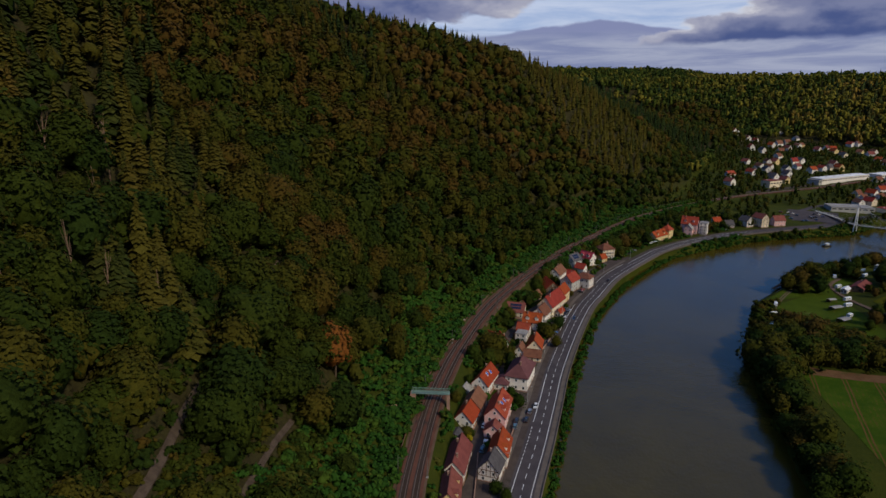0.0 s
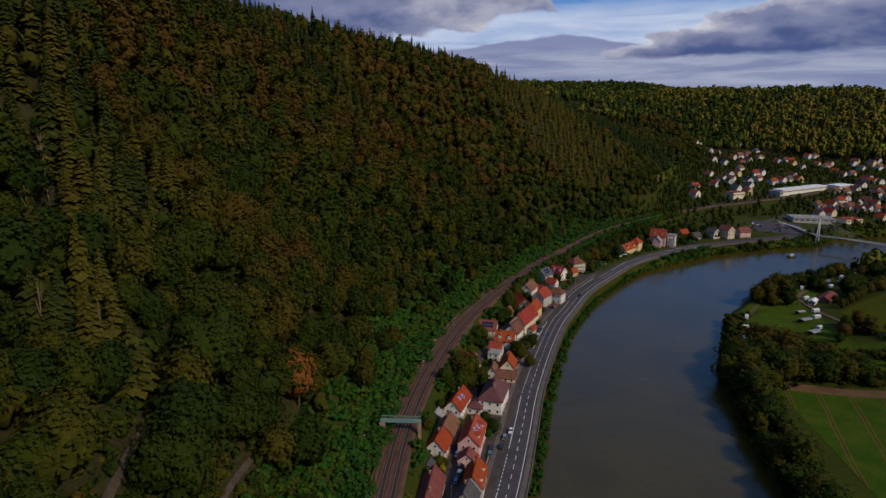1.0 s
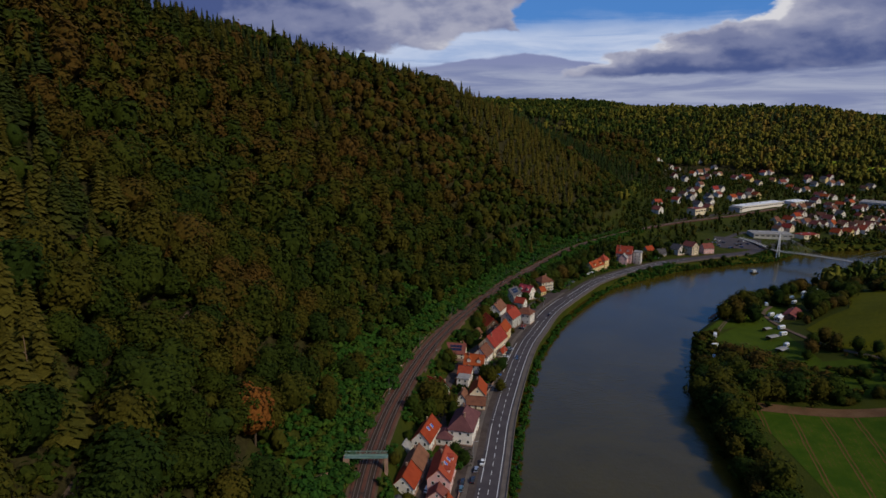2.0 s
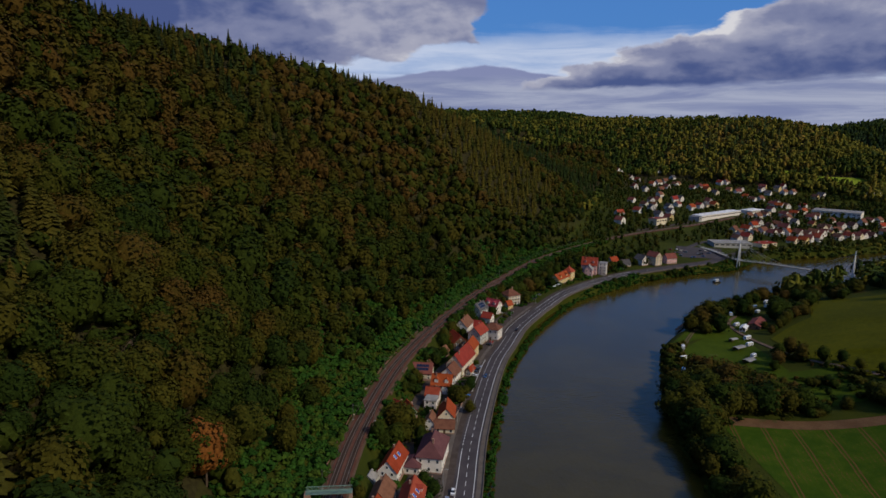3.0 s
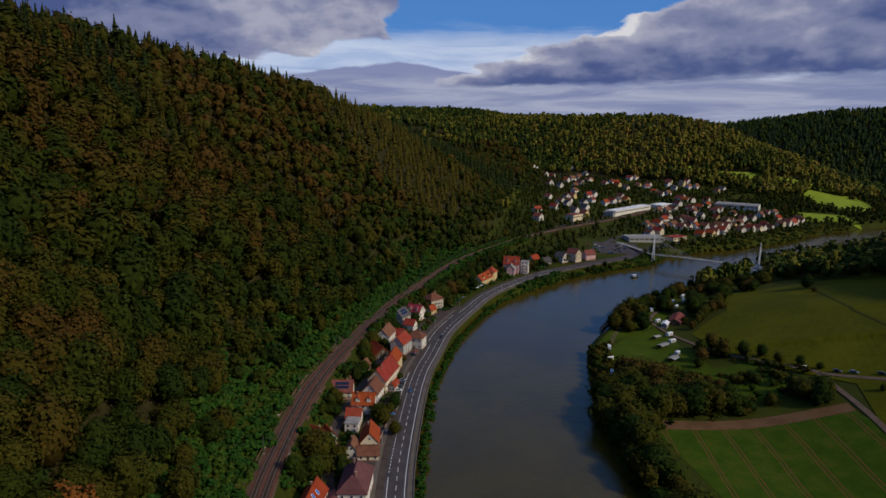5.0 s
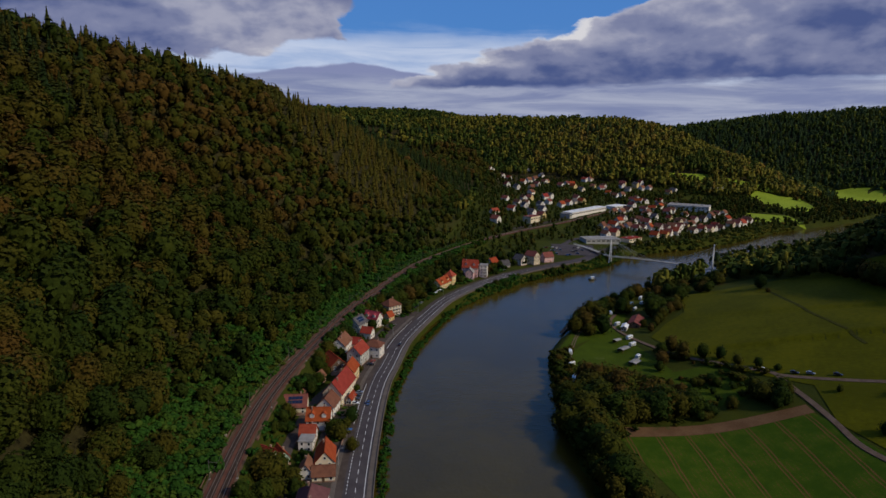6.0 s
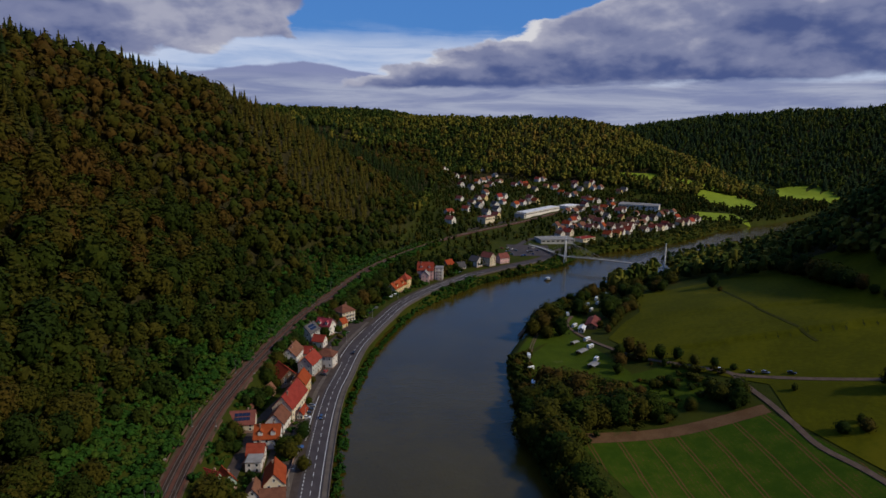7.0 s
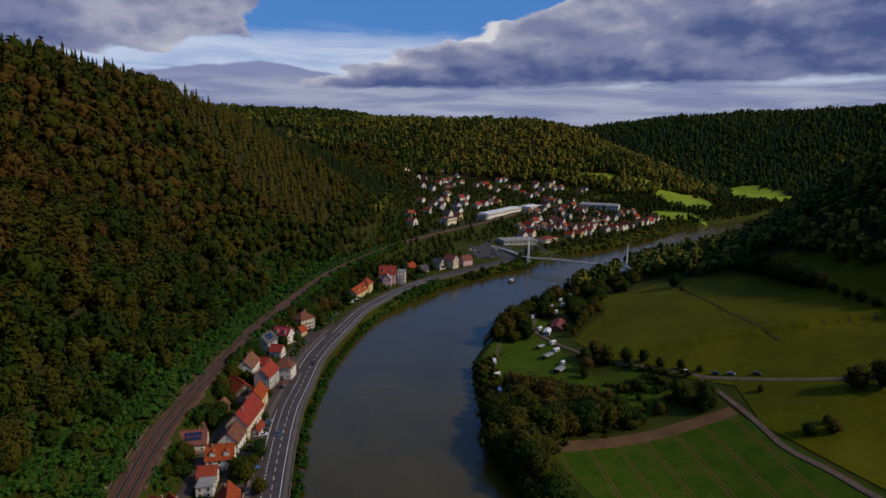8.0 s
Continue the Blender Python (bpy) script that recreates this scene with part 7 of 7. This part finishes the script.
def lineside_trees():
    """Dark garden trees between the tracks and the houses, and small trees on the shore past the inn."""
    rng = np.random.default_rng(12)
    x, y = scatter(0, 420, 270, 660, 5.2, rng)
    da, _ = side(x, y, RAIL)
    ds, _ = side(x, y, STREET)
    de, _ = side(x, y, ROAD_EDGE)
    m = (da < -9.5) & (np.abs(ds) > 4.0) & (de > np.where(x < 232, 19, 15)) & (x < 425) & (da > -75) & (rng.random(len(x)) < np.where(da > -24, 0.85, np.where(x > 232, 0.6, 0.35)))
    m |= (de < -5.0) & (de > -10) & (x > 262) & (x < 400) & (rng.random(len(x)) < 0.7)
    for o in scene.objects:
        if o.name.startswith("house") and o.location.y < 680 and o.location.x < 420:
            m &= np.hypot(x - o.location.x, y - o.location.y) > 7.8
    x, y, de = x[m], y[m], de[m]
    crowns = [broad_crown(140 + k, 15, 11, 170, 0.8, 22, 7, 4, 0.1) for k in range(6)]
    sc = np.where(de < 0, rng.uniform(0.28, 0.62, len(x)), rng.uniform(0.30, 0.62, len(x)) * np.where(y > 470, 1.2, 1.0))
    woods("garden_trees", "dark green garden trees between railway and houses", crowns, x, y, sheet_height(x, y) - 0.4, sc, np.clip(rng.normal(0.25, 0.22, len(x)), 0, 1), MAT["leaf"], rng, "trees")


lineside_trees()


def lineside_bushes():
    """Tall bushes between the tracks and the last houses."""
    rng = np.random.default_rng(33)
    x, y = scatter(60, 330, 425, 720, 2.6, rng)
    da, _ = side(x, y, RAIL)
    m = (da < -5.4) & (da > -10.5) & (rng.random(len(x)) < 0.9)
    m |= (da > 5.6) & (da < 9.0)
    x, y = x[m], y[m]
    bush = [bush_shape(90 + s) for s in range(5)]
    woods("lineside_scrub", "tall green bushes that hide the tracks", bush, x, y, sheet_height(x, y) - 0.3, rng.uniform(0.9, 1.7, len(x)), np.clip(rng.normal(0.4, 0.22, len(x)), 0, 1), MAT["scrub"], rng, "bushes")


lineside_bushes()


# ---- yards and gardens by the near houses ----
def carport(x, y, z, rot):
    c = thing("carport", x, y, z, rot, "dark blue-grey carport roof on posts in a yard", "carport")
    part("roof", box(0, 0, 2.6, 5.4, 5.0, 0.18), ROOF["dark"], c)
    for px, py in ((-1, -1), (1, -1), (1, 1), (-1, 1)):
        part("post", box(px * 2.5, py * 2.3, 1.25, 0.14, 0.14, 2.6), MAT["timber"], c)


def shed(x, y, z, rot, L, W, roof, label):
    s_ = thing("garden_shed", x, y, z, rot, label, "shed", "sheds and small outbuildings")
    part("wall", prism([(-W / 2, -1.5), (W / 2, -1.5), (W / 2, 2.1), (0, 2.9), (-W / 2, 2.1)], -L / 2, L / 2), WALL["wood"], s_)
    part("roof", gable_roof(L, W, 2.1, 2.95, 0.3, 0.14), ROOF[roof], s_)
    part("door", box(0.4, -W / 2 - 0.03, 0.95, 0.9, 0.08, 1.9), MAT["timber"], s_)


carport(-0.5, 216, 9.4, 8)
shed(2.0, 204, 9.4, 80, 5, 4, "red", "small dark shed with red roof")
shed(8.0, 221.5, 9.6, 70, 5.5, 4.5, "dark", "small shed with dark sheet roof")
shed(1.5, 193, 9.2, 84, 9, 3.5, "grey", "long lean shed with pale grey roof")
shed(46, 327, 9.0, 60, 4, 3.5, "brown", "small garden shed with brown roof")
shed(55, 377, 10.0, 55, 4, 3, "brown", "small brown garden hut")
shed(132, 498, 9.5, 40, 5, 4, "dark", "dark garage beside the guest house")


def garden_wall(points, h, label):
    ln = smooth_line(points, 2)
    a, b = offset_line(ln, 0.15), offset_line(ln, -0.15)
    z = sheet_height(ln[:, 0], ln[:, 1])
    n = len(ln)
    V = [(*a[k, :2], z[k] - 0.5) for k in range(n)] + [(*a[k, :2], z[k] + h) for k in range(n)] + [(*b[k, :2], z[k] + h) for k in range(n)] + [(*b[k, :2], z[k] - 0.5) for k in range(n)]
    F = []
    for r in range(3):
        F += [(r * n + k, r * n + k + 1, (r + 1) * n + k + 1, (r + 1) * n + k) for k in range(n - 1)]
    F += [(0, n, 2 * n, 3 * n), (n - 1, 4 * n - 1, 3 * n - 1, 2 * n - 1)]
    w = mesh_object("garden_wall", V, F, WALL["stone"])
    return tagged(w, label, "wall", "garden walls")


garden_wall([(32, 244), (36, 256), (39, 262)], 1.2, "low reddish garden wall by the road")
garden_wall([(29, 218), (31, 226), (33.5, 233)], 1.0, "low stone wall beside the parking spaces")
garden_wall([(58, 312), (62, 320), (66, 330)], 1.1, "low garden wall in front of the houses")
garden_wall([(12, 176), (14, 192), (16.2, 212)], 1.0, "low street-side garden wall")
garden_wall([(2, 176), (4, 195), (7, 215), (10, 226)], 1.3, "stone wall of the railway-side gardens")


def umbrella(x, y, colour, label):
    u = thing("parasol", x, y, ground_at(x, y) + 0.2, 0, label, "parasol", "parasols on terraces")
    part("pole", beam((0, 0, 0), (0, 0, 2.4), 0.04, 5), MAT["steel_grey"], u)
    n = 8
    V = [(0, 0, 2.75)] + [(1.6 * math.cos(6.2832 * k / n), 1.6 * math.sin(6.2832 * k / n), 2.2) for k in range(n)] + [(0, 0, 2.65)]
    F = [(0, 1 + k, 1 + (k + 1) % n) for k in range(n)] + [(n + 1, 1 + (k + 1) % n, 1 + k) for k in range(n)]
    part("canopy", (V, F), PAINT[colour], u)


umbrella(69, 332, "blue", "blue parasol on a terrace")
umbrella(200, 551, "white", "white parasol in the inn garden")
umbrella(204, 554, "white", "white parasol in the inn garden")
umbrella(197, 547, "white", "white parasol in the inn garden")
BUSH_Y = foliage("yellow_shrub", (0.20, 0.16, 0.008), (0.24, 0.19, 0.010), (0.28, 0.21, 0.012), (0.25, 0.16, 0.01), True, 1.6)
by_v, by_f = bush_shape(301, 220, 0.3)
by = mesh_object("yellow_shrub", by_v, [tuple(f[:3]) if f[2] == f[3] else tuple(f) for f in by_f.tolist()], BUSH_Y)
by.matrix_basis = pose(13.5, 222.5, ground_at(13.5, 222.5) - 0.2) @ Matrix.Diagonal((0.8, 0.8, 0.9, 1))
tagged(by, "bright yellow autumn shrub at the street side", "shrub")


# ---- by the tracks: the path to the footbridge, pale rocks ----
RAMP = smooth_line([(-22, 217), (-18.5, 224), (-14.5, 229.5), (-10.5, 233)], 1.5)
tagged(ribbon("footpath", RAMP, 0.9, -0.9, 0, MAT["dirt"], 0.55, 0.9, drape=True), "pale trodden footpath climbing to the railway footbridge", "footpath", kind="structure")
garden_wall([(-23, 215.5), (-19.5, 222.5), (-15.5, 228), (-12.5, 230.5)], 1.0, "low sandstone wall beside the footpath")
PALE_ROCK = material("pale_rock", (0.30, 0.25, 0.21), (0.42, 0.36, 0.31), 0.8, 0.95, 0.8, 3.0, third=(0.16, 0.13, 0.10))


def boulder(x, y, size, seed):
    """A weathered block lying at the foot of the cutting."""
    rng = np.random.default_rng(seed)
    mid, reach = crown_dome(rng, 1.5, 2.0, 0.0)
    V, F = dome_heart(rng, mid, reach, 1.0, 8, 4)
    b = mesh_object("boulder", V, [tuple(f[:3]) if f[2] == f[3] else tuple(f) for f in F.tolist()], PALE_ROCK)
    b.matrix_basis = pose(x, y, ground_at(x, y) - 0.15, 0, 0, 47.0 * seed) @ Matrix.Diagonal((size, size * 0.8, size, 1))
    return tagged(b, "pale weathered rock at the foot of the cutting", "rock", "pale rocks beside the tracks")


for k, (x, y, size) in enumerate(((19.6, 343.1, 1.0), (20.9, 345.4, 0.7), (15.3, 327.9, 0.9), (14.2, 325.6, 0.7), (8.2, 301.5, 0.7), (-16.5, 186.0, 0.8), (-17.2, 181.5, 0.6), (-15.8, 193.0, 0.7))):
    off = float(side(x, y, RAIL)[0][0])
    boulder(x - max(0.0, 6.2 - off), y, size, k + 1)
